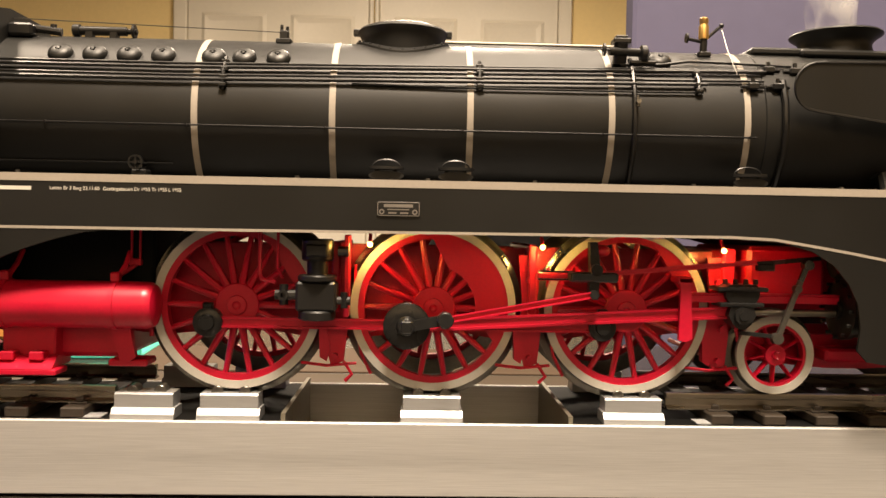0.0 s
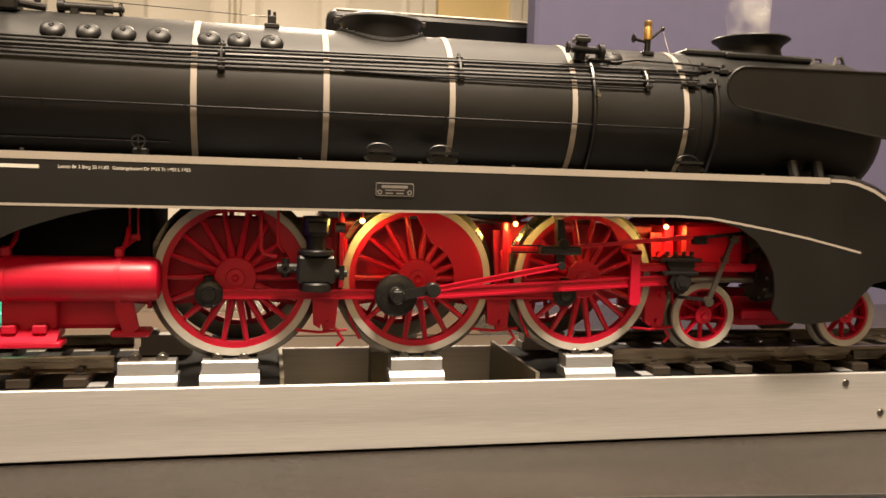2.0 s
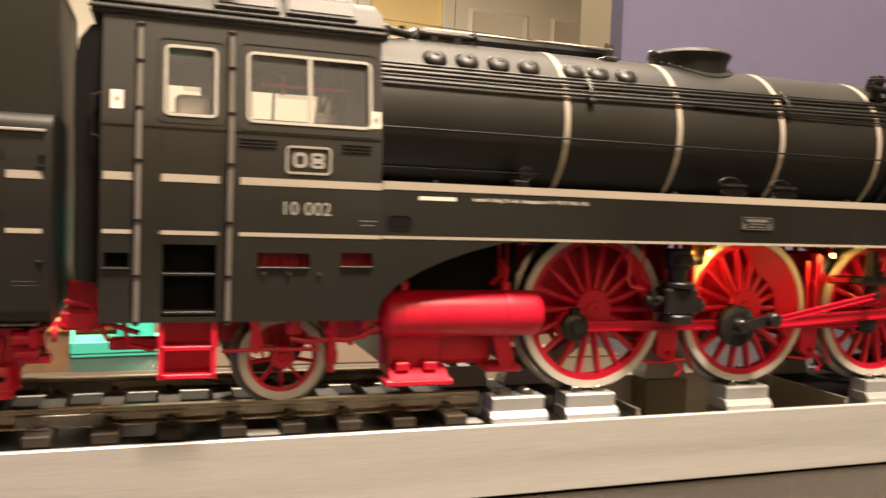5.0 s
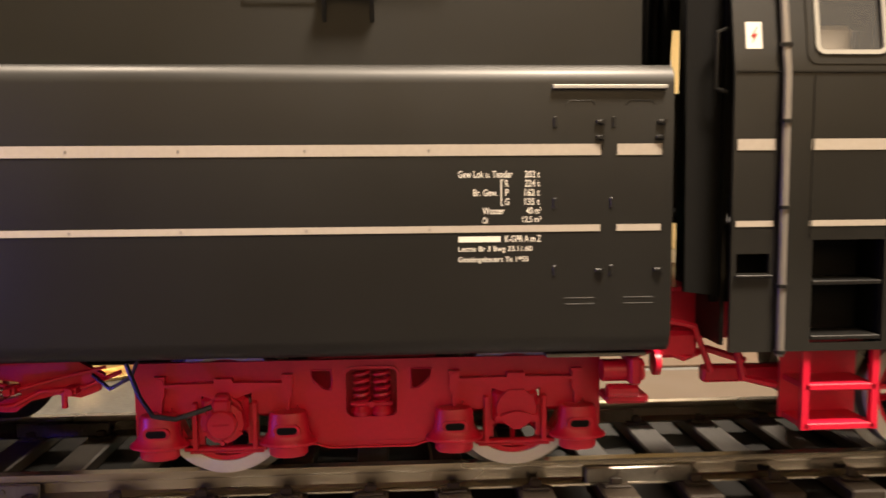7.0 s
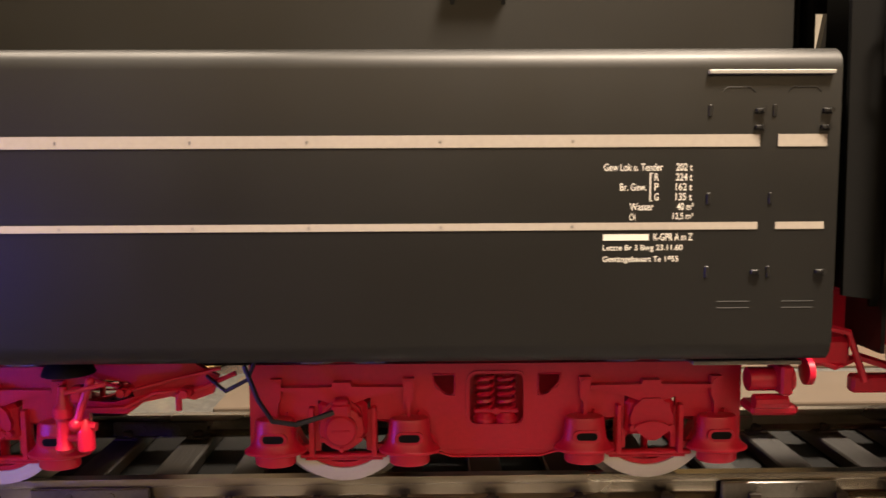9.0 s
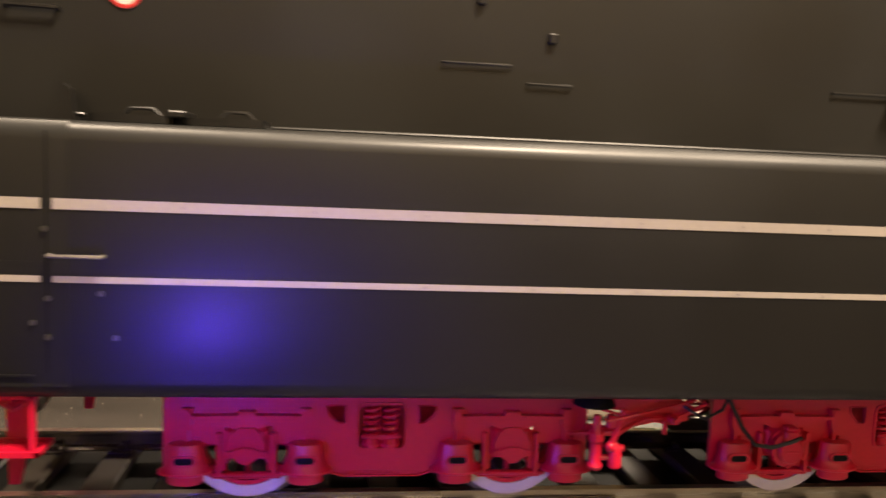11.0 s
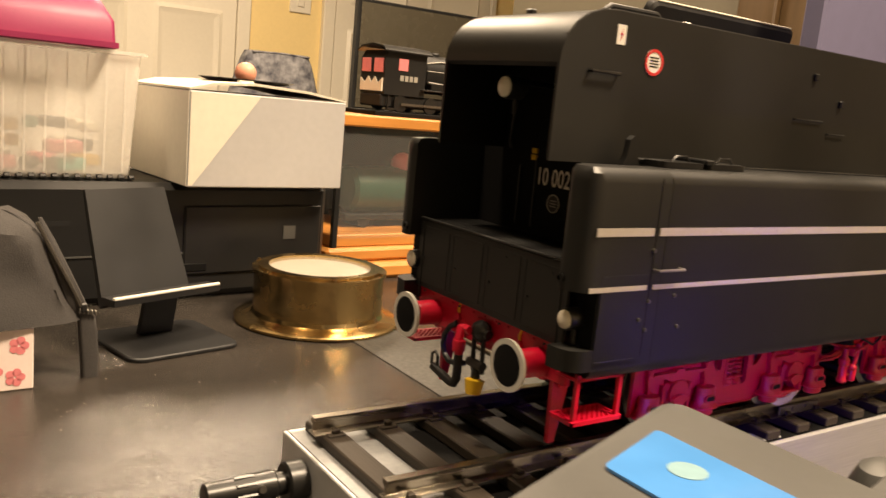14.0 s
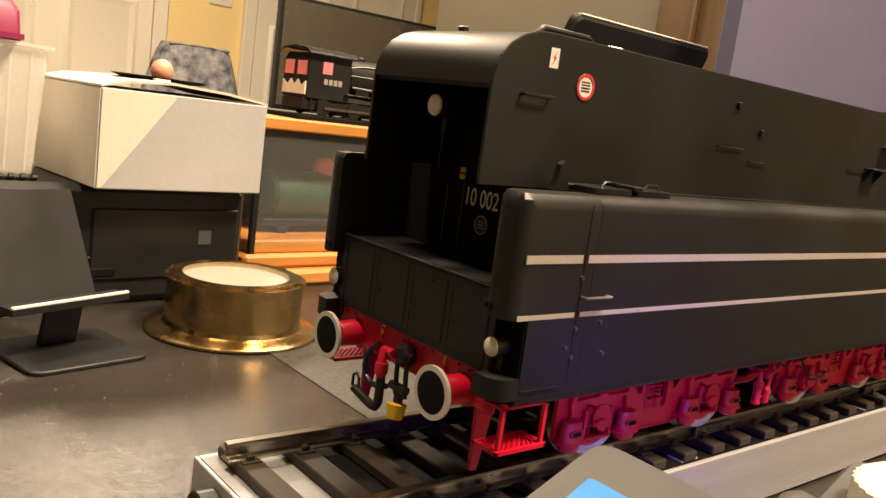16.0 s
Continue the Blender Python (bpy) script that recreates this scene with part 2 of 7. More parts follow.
def solid(name, g, material, at=(0, 0, 0), turn=0.0, label="", category="", group="", kind="", smooth=35):
    """A thing that is one mesh."""
    ob = new(name, mesh_of(name, g, material, smooth))
    ob.matrix_basis = pose(at[0] * S, at[1] * S, at[2] * S, 0, 0, turn)
    return tagged(ob, label, category, group, kind)


def lettering(name, text, x, z, width, height, y, material, parent, turn=(90, 0, 0), at=None, bold=0.010):
    """Built-in lettering as thin mesh, its lower left corner at x, z on the plane y."""
    cu = bpy.data.curves.new(name, "FONT")
    cu.body, cu.extrude, cu.size, cu.offset = text, 0.0, 1.0, bold
    ob = bpy.data.objects.new(name, cu)
    scene.collection.objects.link(ob)
    me = bpy.data.meshes.new_from_object(ob.evaluated_get(bpy.context.evaluated_depsgraph_get()))
    bpy.data.objects.remove(ob)
    xs = [v.co.x for v in me.vertices]
    ys = [v.co.y for v in me.vertices]
    fx, fy = width * S / (max(xs) - min(xs)), height * S / (max(ys) - min(ys))
    x0, y0 = min(xs), min(ys)
    for v in me.vertices:
        v.co = ((v.co.x - x0) * fx, (v.co.y - y0) * fy, 0)
    me.materials.clear()
    me.materials.append(material)
    o = new(name, me)
    o.parent = parent
    px, py, pz = at or (x, y, z)
    o.matrix_basis = pose(px * S, py * S, pz * S, *turn)
    return o


def arc(cx, cz, r, a0, a1, n=8):
    return [(cx + r * math.cos(radians(a0 + (a1 - a0) * i / n)), cz + r * math.sin(radians(a0 + (a1 - a0) * i / n))) for i in range(n + 1)]


def rrect(x0, x1, z0, z1, r, n=4):
    return arc(x1 - r, z1 - r, r, 0, 90, n) + arc(x0 + r, z1 - r, r, 90, 180, n) + arc(x0 + r, z0 + r, r, 180, 270, n) + arc(x1 - r, z0 + r, r, 270, 360, n)


def frame_loop(g, x0, x1, z0, z1, r, w, yf, th):
    """A rounded rectangular frame of width w, standing th proud of y = yf(z)."""
    a, b = rrect(x0, x1, z0, z1, r), rrect(x0 + w, x1 - w, z0 + w, z1 - w, max(0.004, r - w))
    n = len(a)
    vs = [(x, yf(z) - th, z) for x, z in a] + [(x, yf(z) - th, z) for x, z in b] + [(x, yf(z) + 0.01, z) for x, z in a] + [(x, yf(z) + 0.01, z) for x, z in b]
    fs = []
    for i in range(n):
        j = (i + 1) % n
        fs += [(i, j, n + j, n + i), (i, j, 2 * n + j, 2 * n + i), (n + i, n + j, 3 * n + j, 3 * n + i)]
    return g.add(vs, fs)


def loft(g, rings, caps=True):
    n = len(rings[0])
    vs = [p for r in rings for p in r]
    fs = [(k * n + i, k * n + (i + 1) % n, (k + 1) * n + (i + 1) % n, (k + 1) * n + i) for k in range(len(rings) - 1) for i in range(n)]
    if caps:
        fs += [tuple(range(n)), tuple(range((len(rings) - 1) * n, len(rings) * n))]
    return g.add(vs, fs)


# room and table --------------------------------------------------------------
WALLC = mat("cream_wall_paint", (0.90, 0.70, 0.34), 0.7, vary=0.04, grain=60, stain=2, bump=0.05)
DOORC = mat("white_door_paint", (0.78, 0.73, 0.62), 0.5, vary=0.03, grain=60, stain=2)
PURPLE = mat("slate_violet_wall_paint", (0.105, 0.100, 0.175), 0.7, vary=0.06, grain=60, stain=2, bump=0.05)
SOUTHW = mat("tan_wall_paint", (0.74, 0.61, 0.41), 0.7, vary=0.05, grain=60, stain=2)
CEIL = mat("white_ceiling_paint", (0.60, 0.58, 0.53), 0.8, vary=0.03, grain=40, stain=2)
FLOORM = mat("grey_brown_carpet", (0.16, 0.13, 0.10), 0.9, vary=0.2, grain=300, stain=8)
BACKY = 125.0
FZ, CZ, PZ = -24.5, 53.5, 13.5
XW, XE = -75, 112
OLIVEW = mat("olive_tan_wall_paint", (0.115, 0.10, 0.07), 0.7, vary=0.05, grain=40, stain=2)
# dark brown for the added, unseen lower wall that low black sides reflect
DARKREFL = mat("dark_reflection_brown", (0.036, 0.031, 0.027), 0.55, vary=0.25, grain=60, stretch=(1, 1, 0.1))
JAMB = mat("brown_wood_jamb_stain", (0.075, 0.043, 0.017), 0.5, vary=0.25, grain=60, stretch=(1, 1, 0.1))
solid("floor", G().box(XW, XE, -60, BACKY, FZ - 1, FZ), FLOORM, kind="structure", label="grey-brown carpeted floor of the room")
solid("ceiling", G().box(XW, XE, -60, BACKY, CZ, CZ + 1), CEIL, kind="structure", label="plain white ceiling over the room")
solid("wall_north", G().box(XW, XE, BACKY, BACKY + 3, FZ, CZ), WALLC, kind="structure", label="warm cream painted wall far behind the desk")
# unseen wall, pale so that the upper tank reflects it
solid("wall_south", G().box(XW, XE, -63, -60, 14, CZ), SOUTHW, kind="structure", label="unseen tan wall behind the camera, kept pale to bounce light")
# unseen dark band, added so the skirt and lower tanks reflect little light
solid("dark_reflection_wall", G().box(XW, XE, -63, -60.1, FZ, 13.99), DARKREFL, kind="structure", label="unseen dark lower wall, added to darken reflections in the black sides")
# unseen west wall, dark so that the tender's rear reflects little
DARKW = mat("dark_olive_wall_paint", (0.08, 0.07, 0.05), 0.7, vary=0.05, grain=40, stain=2)
solid("wall_west", G().box(XW - 3, XW, -63, BACKY + 3, FZ, CZ), DARKW, kind="structure", label="unseen side wall, kept dark olive to dim reflections")
# unseen east wall, pale for its reflection in the tender side
solid("wall_east", G().box(XE, XE + 3, -63, BACKY + 3, FZ, CZ), SOUTHW, kind="structure", label="unseen tan side wall, kept pale for reflections")
# wall top cut off at PZ, above the view, so lamp light passes over
solid("wall_violet", G().box(5.70, XE, 12.0, 12.9, FZ, PZ, 0.1), PURPLE, kind="structure", label="slate violet painted wall behind the desk, cut low to let light over")
solid("wall_olive", G().prism([(28.6, 33.5), (33.5, 67.0), (36.5, 67.0), (36.5, 33.5)], "z", FZ, CZ), OLIVEW, kind="structure", label="olive tan painted inner wall ending at a brown jamb")
jamb = thing("trim", (28.3, 14.0, FZ), label="brown wooden door jamb and panelling at the olive wall", category="trim", kind="structure")
part("jamb_board", G().box(0, 1.2, 0, 8.9, 0, CZ - FZ - 0.01, 0.1), JAMB, jamb)
part("jamb_board", G().box(0.25, 1.2, 8.91, 16.2, 0, CZ - FZ - 0.01, 0.1), JAMB, jamb)
part("jamb_edge", G().box(-0.3, 1.2, 16.21, 19.45, 0, CZ - FZ - 0.01, 0.15), JAMB, jamb)

for lab, cx, hw in ((1, -23.0, 14.6), (2, 8.0, 14.6), (3, 55.8, 16.0)):
    d = thing("door_%d" % lab, (cx, BACKY, FZ), label="white panelled door, closed", category="door", kind="structure")
    part("door_leaf", G().box(-hw, hw, -0.9, 0.02, 0, 66, 0.1), DOORC, d)
    for px in (-hw * 0.49, hw * 0.49):
        for z0, z1 in ((5, 16), (19, 39), (43, 61)):
            g = G()
            w = hw * 0.36
            a, b, c = rrect(px - w, px + w, z0, z1, 0.2, 1), rrect(px - w + 0.6, px + w - 0.6, z0 + 0.6, z1 - 0.6, 0.2, 1), rrect(px - w + 1.3, px + w - 1.3, z0 + 1.3, z1 - 1.3, 0.2, 1)
            loft(g, [[(x, -0.9, z) for x, z in a], [(x, -1.35, z) for x, z in b], [(x, -0.95, z) for x, z in c]])
            part("panel", g, DOORC, d)
    for s in (-1, 1):
        part("door_trim", G().box(s * (hw + 0.1), s * (hw + (2.3 if s == (1 if lab == 2 else -1) else (0.8 if lab < 3 else 1.4))), -1.3, 0.02, 0, 67.5, 0.2), DOORC, d)

sw = thing("light_switch", (33.6, BACKY, 18.2), label="white light switch plate on the cream wall", category="light switch")
part("plate", G().box(-1.9, 1.9, -0.35, -0.002, -2.2, 2.2, 0.12), DOORC, sw)
part("rocker", G().box(-0.6, 0.6, -0.6, -0.34, -1.2, 1.2, 0.1), DOORC, sw)

TZ = -1.2
table = thing("desk", (0, 0, TZ), label="large black-brown wood veneer desk with a glossy top", category="desk")
part("desk_top", G().prism([(-44, -17), (34, -17), (34, 11.95), (5.65, 11.95), (5.65, 12.95), (12, 12.95), (12, 29), (-44, 29)], "z", -0.9, 0), TABLE, table)
for x, y in ((-42.5, -15.5), (-42.5, 27), (32, -15.5), (32, 9.5), (10.5, 27)):
    part("leg", G().box(x - 1, x + 1, y - 1, y + 1, FZ - TZ, -0.901, 0.1), TABLE, table)

# aluminium test bench ---------------------------------------------------------
bench = thing("roller_test_bench", (0, 0, TZ), label="long brushed aluminium roller test bench for model engines", category="test bench")
bz = -0.31 - TZ
X0, X1 = -19.55, 9.6
part("front_rail", G().box(X0, X1, -1.22, -1.15, 0.04, bz, 0.012), ALU, bench, "brushed aluminium front face")
part("back_rail", G().box(X0, X1, 1.15, 1.22, 0, bz, 0.012), ALU, bench)
part("bed", G().box(X0 + 0.02, X1 - 0.02, -1.149, 1.149, 0.02, 0.10), TROUGH, bench)
part("deck", G().box(X0 + 0.01, -18.45, -1.149, 1.149, bz - 0.08, bz - 0.006), GREYPAD, bench, "pale grey end of the deck")
part("deck", G().box(-18.45, -1.74, -1.149, 1.149, bz - 0.08, bz - 0.006), DEEP, bench, "black deck under the track")
part("deck", G().box(1.64, X1 - 0.01, -1.149, 1.149, bz - 0.08, bz - 0.006), DEEP, bench)
for x in (-1.74, 1.60):
    part("cross_wall", G().box(x, x + 0.05, -1.149, 1.149, 0.10, bz - 0.085 + 0.17), TROUGH, bench)
for y in (-0.93, 0.93):
    part("roller_post", G().box(-0.36, 0.36, y - 0.2, y + 0.2, 0.10, bz - 0.01), TROUGH, bench)
part("plinth", G().box(X0 + 0.1, X1 - 0.1, -1.12, 1.12, 0, 0.02), DEEP, bench)
part("end_plate", G().box(X0 - 0.05, X0 - 0.002, -1.22, 1.22, 0, bz, 0.012), ALU, bench)
screw = mesh_of("screw", G().lathe((0, 0, 0), (0, -1, 0), [(0.055, 0), (0.055, 0.008), (0.045, 0.018), (0.022, 0.018), (0.02, 0.006), (0.001, 0.006)], 14), STEEL)
for x, z in ((6.27, -0.45), (6.88, -0.90), (-17.3, -0.62), (-18.8, -0.9), (-16.2, -0.85)):
    shared("screw", screw, bench, (x, -1.222, z - TZ))
plug = thing("round_plug", (X0 - 0.052, 0.62, -0.60), label="black round metal plug pushed into the bench end", category="plug")
part("collar", G().cyl((0, 0, 0), (-0.22, 0, 0), 0.21, seg=20, c=0.02), BLACK2, plug)
g = G().cyl((-0.22, 0, 0), (-0.32, 0, 0), 0.12, seg=16).cyl((-0.32, 0, 0), (-1.05, 0, 0), 0.15, 0.13, 20, 0.02)
for k in range(8):
    a = k * math.pi / 4
    part("knurl", G().cyl((-0.55, 0.14 * math.cos(a), 0.14 * math.sin(a)), (-0.75, 0.14 * math.cos(a), 0.14 * math.sin(a)), 0.02, seg=6), BLACK2, plug)
part("plug_body", g, BLACK2, plug)
part("screw", G().cyl((-0.5, -0.12, 0.04), (-0.5, -0.155, 0.05), 0.04, seg=10), STEEL, plug)

# track -------------------------------------------------------------------------
track = thing("model_track", (0, 0, -0.31), label="model railway track of metal rails on dark sleepers", category="track")
rail_prof = [(-0.045, 0.31), (0.045, 0.31), (0.05, 0.29), (0.045, 0.255), (0.015, 0.24), (0.015, 0.165), (0.09, 0.135), (0.09, 0.12), (-0.09, 0.12), (-0.09, 0.135), (-0.015, 0.165), (-0.015, 0.24), (-0.045, 0.255), (-0.05, 0.29)]
for x0, x1 in ((X0 + 0.08, -3.75), (2.85, X1 - 0.05)):
    for y in (-0.77, 0.77):
        part("rail", G().prism([(y + u, v) for u, v in rail_prof], "x", x0, x1), RAIL, track)
for x in (-13.3, -8.35, 7.1):
    for y in (-0.77, 0.77):
        part("rail_joiner", G().box(x - 0.42, x + 0.42, y - 0.085, y - 0.05, 0.13, 0.255, 0.008).cyl((x - 0.15, y - 0.1, 0.2), (x - 0.15, y - 0.05, 0.2), 0.03, seg=8).cyl((x + 0.15, y - 0.1, 0.2), (x + 0.15, y - 0.05, 0.2), 0.03, seg=8), STEEL, track)
g = G().box(-0.135, 0.135, -1.13, 1.13, 0, 0.118, 0.015)
for y in (-0.77, 0.77):
    g.box(-0.10, 0.10, y - 0.17, y + 0.17, 0.119, 0.138, 0.006)
    for s in (-1, 1):
        g.box(-0.045, 0.045, y + s * 0.10, y + s * 0.13, 0.138, 0.185, 0.006)
        g.box(-0.025, 0.025, y + s * 0.055, y + s * 0.125, 0.165, 0.188, 0.004)
sl = mesh_of("sleeper", g, SLEEPER)
x = -19.25
while x < X1 - 0.2:
    if x < -3.85 or x > 3.0:
        shared("sleeper", sl, track, (x, 0, 0))
    x += 0.63
for x in (-9.17, -6.33, -3.97, 3.3, 6.4, -14.2, -19.0):
    part("pad", G().box(x - 0.17, x + 0.17, -1.12, -0.9, 0.0, 0.02, 0.004), GREYPAD, track, "pale grey pad between the sleepers")

# roller blocks
def roller_block(x, sgn):
    t = thing("roller_block", (x, sgn * 0.93, -0.316), 0 if sgn < 0 else 180, "silver aluminium block with two small rollers", "roller block", "roller blocks on the bench")
    g = G().prism([(-0.145, 0.10), (-0.145, 0.275), (-0.125, 0.295), (0.14, 0.295), (0.14, 0.10)], "x", -0.335, 0.335)
    part("body", g, ALUBLOCK, t)
    part("foot", G().prism([(-0.215, 0.002), (-0.215, 0.055), (-0.19, 0.07), (-0.175, 0.10), (-0.15, 0.125), (0.138, 0.125), (0.138, 0.002)], "x", -0.36, 0.36), ALUBLOCK, t)
    for dx in (-0.16, 0.16):
        part("roller", G().cyl((dx, -0.06, 0.30), (dx, 0.12, 0.30), 0.07, seg=18, c=0.01).ring((dx, -0.065, 0.30), "y", 0.02, 0.05, -0.004, 0.01, 14), STEEL, t)
    return t


for x in (-3.33, -2.35, 0.0, 2.38):
    for sgn in (-1, 1):
        roller_block(x, sgn)

# locomotive ------------------------------------------------------------------------
loco = thing("steam_locomotive", (0, 0, 0), label="black and red model steam locomotive with cream lining, on the bench", category="model locomotive")
YS = -1.565
BZ, BR = 3.25, 1.015


def surf(x, z, out=0.0):
    """A place on the boiler's near side at height z, standing out from it."""
    a = math.asin(max(-1, min(1, (z - BZ) / BR)))
    return (x, -(BR + out) * math.cos(a), BZ + (BR + out) * math.sin(a))


part("boiler", G().lathe((0, 0, BZ), "x", [(BR, -5.24), (BR, 3.9)], 72), BLACK, loco, "satin black boiler barrel")
part("smokebox", G().lathe((0, 0, BZ), "x", [(BR, 3.9), (BR + 0.012, 3.91), (BR + 0.012, 6.62), (BR - 0.03, 6.76), (BR - 0.10, 6.87), (BR - 0.22, 6.95), (BR - 0.4, 6.99), (0.3, 7.05), (0.02, 7.06)], 72), BLACK, loco)
for x in (-2.81, -1.22, 0.39, 2.06, 3.68):
    part("boiler_band", G().ring((x, 0, BZ), "x", BR - 0.01, BR + 0.008, -0.037, 0.037, 72), CREAM, loco, "cream boiler band")
# dome
g = G().lathe((-0.43, 0, 0), "z", [(0.52, 4.0), (0.52, 4.31), (0.545, 4.37), (0.57, 4.41), (0.575, 4.43), (0.55, 4.46), (0.45, 4.50), (0.25, 4.53), (0.02, 4.54)], 40)
dome = part("steam_dome", g, BLACK, loco, "flat-topped black steam dome")
g = G()
fl = []
for i in range(48):
    a = 2 * math.pi * i / 48
    x, y = -0.43 + 0.60 * math.cos(a), 0.60 * math.sin(a)
    fl.append((x, y, BZ + math.sqrt(BR * BR - y * y)))
inner = [(-0.43 + (x + 0.43) * 0.8, y * 0.8, BZ + math.sqrt(BR * BR - 0.64 * y * y) + 0.03) for x, y, z in fl]
loft(g, [[(x, y, z - 0.03) for x, y, z in fl], [(x, y, z + 0.025) for x, y, z in fl], inner])
part("dome_flange", g, BLACK, dome)
g = G()
for i in range(0, 48, 2):
    x, y, z = fl[i]
    g.ball((-0.43 + (x + 0.43) * 0.94, y * 0.94, z + 0.035), 0.022, 6)
part("rivet_ring", g, BLACK2, dome)
for x in (0.15, -1.02):
    part("dome_lug", G().box(x - 0.045, x + 0.045, -0.05, 0.05, 4.39, 4.47, 0.01), BLACK2, dome)
# chimney
g = G().lathe((5.22, 0, 0), "z", [(0.45, 4.0), (0.45, 4.34), (0.435, 4.38), (0.44, 4.43), (0.49, 4.49), (0.555, 4.53), (0.57, 4.55), (0.555, 4.57), (0.51, 4.56), (0.42, 4.51), (0.39, 4.3), (0.02, 4.29)], 48)
part("chimney", g, BLACK, loco, "wide low black chimney with a flared rim")
part("chimney_base", G().box(3.95, 4.72, -0.42, 0.42, 4.2, 4.30, 0.03).box(4.55, 5.95, -0.5, 0.5, 4.18, 4.275, 0.03), BLACK, loco)
part("smokebox_hinge", G().tube([(6.45, -0.3, 4.2), (6.5, -0.28, 4.32), (6.6, -0.26, 4.34), (6.68, -0.24, 4.2)], 0.025).tube([(6.1, -0.3, 4.2), (6.12, -0.28, 4.29), (6.25, -0.26, 4.29), (6.28, -0.24, 4.2)], 0.02), STEEL, loco)
# smoke above the chimney
SMOKE = mat("thin_white_smoke", (0.8, 0.8, 0.8), 1.0, alpha=0.06, vary=0.1, grain=70, rough_vary=0.0, spec=0.0)
nt = SMOKE.node_tree
puff = nt.nodes.new("ShaderNodeMapRange")
puff.inputs["From Min"].default_value, puff.inputs["From Max"].default_value = 0.38, 0.72
puff.inputs["To Min"].default_value, puff.inputs["To Max"].default_value = 0.0, 0.34
nt.links.new([n for n in nt.nodes if n.type == "TEX_NOISE"][0].outputs["Fac"], puff.inputs["Value"])
nt.links.new(puff.outputs[0], nt.nodes["Principled BSDF"].inputs["Alpha"])
for k in (1, 3, 5):
    rings = []
    for j in range(8):
        z = 4.45 + j * 0.42
        r = (0.10 + 0.035 * k) * (1 + 0.14 * j)
        rings.append([(5.22 - 0.03 * j + 0.06 * math.sin(j * 1.1 + k) + r * math.cos(a) * (1 + 0.18 * math.sin(3 * a + j + k)), 0.05 * math.sin(j + k) + r * math.sin(a), z) for a in [2 * math.pi * i / 20 for i in range(20)]])
    part("smoke_wisp", loft(G(), rings, False), SMOKE, loco, "thin wisp of white smoke", 180)
# wash-out plugs
for x in (-4.44, -4.04, -3.64, -3.24, -2.65, -2.29, -1.89, 2.71):
    z = 3.92 if x < 2 else 4.03
    p = Vector(surf(x, z, -0.02))
    nrm = (p - Vector((x, 0, BZ))).normalized()
    wp = part("washout_plug", G().lathe(p, nrm, [(0.145, 0), (0.145, 0.03), (0.135, 0.06), (0.11, 0.085), (0.07, 0.10), (0.035, 0.104), (0.03, 0.09), (0.01, 0.09)], 24), BLACK, loco)
    part("bolt", G().cyl(p + nrm * 0.085, p + nrm * 0.112, 0.018, seg=6), BLACK2, wp)
# pipes on the barrel
zz = ((3.80, 3.87), (3.745, 3.835), (3.655, 3.73), (3.60, 3.675))
for i, (za, zb) in enumerate(zz):
    pts = [surf(x, za + (zb - za) * max(0, (x + 3) / 5.1), 0.035 + 0.012 * (i % 2)) for x in np.linspace(-5.2, (4.05, 3.95, 3.9, 3.2)[i], 18)]
    part("control_rod" if i == 0 else "pipe", G().tube(pts, 0.021 if i % 2 else 0.017, 6), BLACK2, loco)
part("pipe", G().tube([surf(x, z, 0.03) for x, z in ((-1.0, 3.60), (0.5, 3.585), (2.3, 3.59), (3.15, 3.60))], 0.013, 6), BLACK2, loco)
part("pipe", G().tube([surf(x, z, 0.04) for x, z in ((2.2, 3.92), (2.7, 3.94), (3.05, 4.0), (3.5, 3.99), (4.3, 3.96))], 0.018, 6), BLACK2, loco)
for x, z0, z1 in ((-2.49, 3.50, 3.90), (0.50, 3.56, 3.92), (3.10, 3.57, 3.90)):
    g = G().tube([surf(x, z0, 0.03), surf(x, (z0 + z1) / 2, 0.06), surf(x, z1, 0.03)], 0.022, 6)
    for k in range(4):
        z = z0 + 0.06 + k * (z1 - z0 - 0.1) / 3
        p = surf(x, z, 0.05)
        g.box(x - 0.045, x + 0.045, p[1] - 0.03, p[1] + 0.03, z - 0.022, z + 0.022, 0.008)
    part("pipe_bracket", g, BLACK2, loco)
part("handrail", G().tube([surf(x, 3.09, 0.03) for x in np.linspace(-5.2, 3.78, 10)], 0.011, 6), BLACK2, loco)
for x in (-4.5, -2.9, -1.3, 0.3, 1.95, 3.7):
    part("handrail_post", G().cyl(surf(x, 3.09, -0.01), surf(x, 3.09, 0.04), 0.017, seg=8), BLACK2, loco)
g = G().tube([surf(x, 2.66, 0.02) for x in (-5.2, -4.0, -3.1)], 0.011, 6)
part("pipe", g, BLACK2, loco)
# valve wheel by the firebox
w = part("valve_wheel", G().ring((-3.41, -1.2, 2.63), "y", 0.065, 0.085, -0.01, 0.015, 20).cyl((-3.41, -1.22, 2.63), (-3.41, -0.85, 2.63), 0.025, seg=8), BLACK2, loco)
part("wheel_spoke", G().box(-3.49, -3.33, -1.208, -1.192, 2.62, 2.64).box(-3.42, -3.40, -1.208, -1.192, 2.55, 2.71), BLACK2, w)
part("valve_bracket", G().box(-3.5, -3.32, -1.1, -0.9, 2.46, 2.56, 0.02), BLACK2, loco)
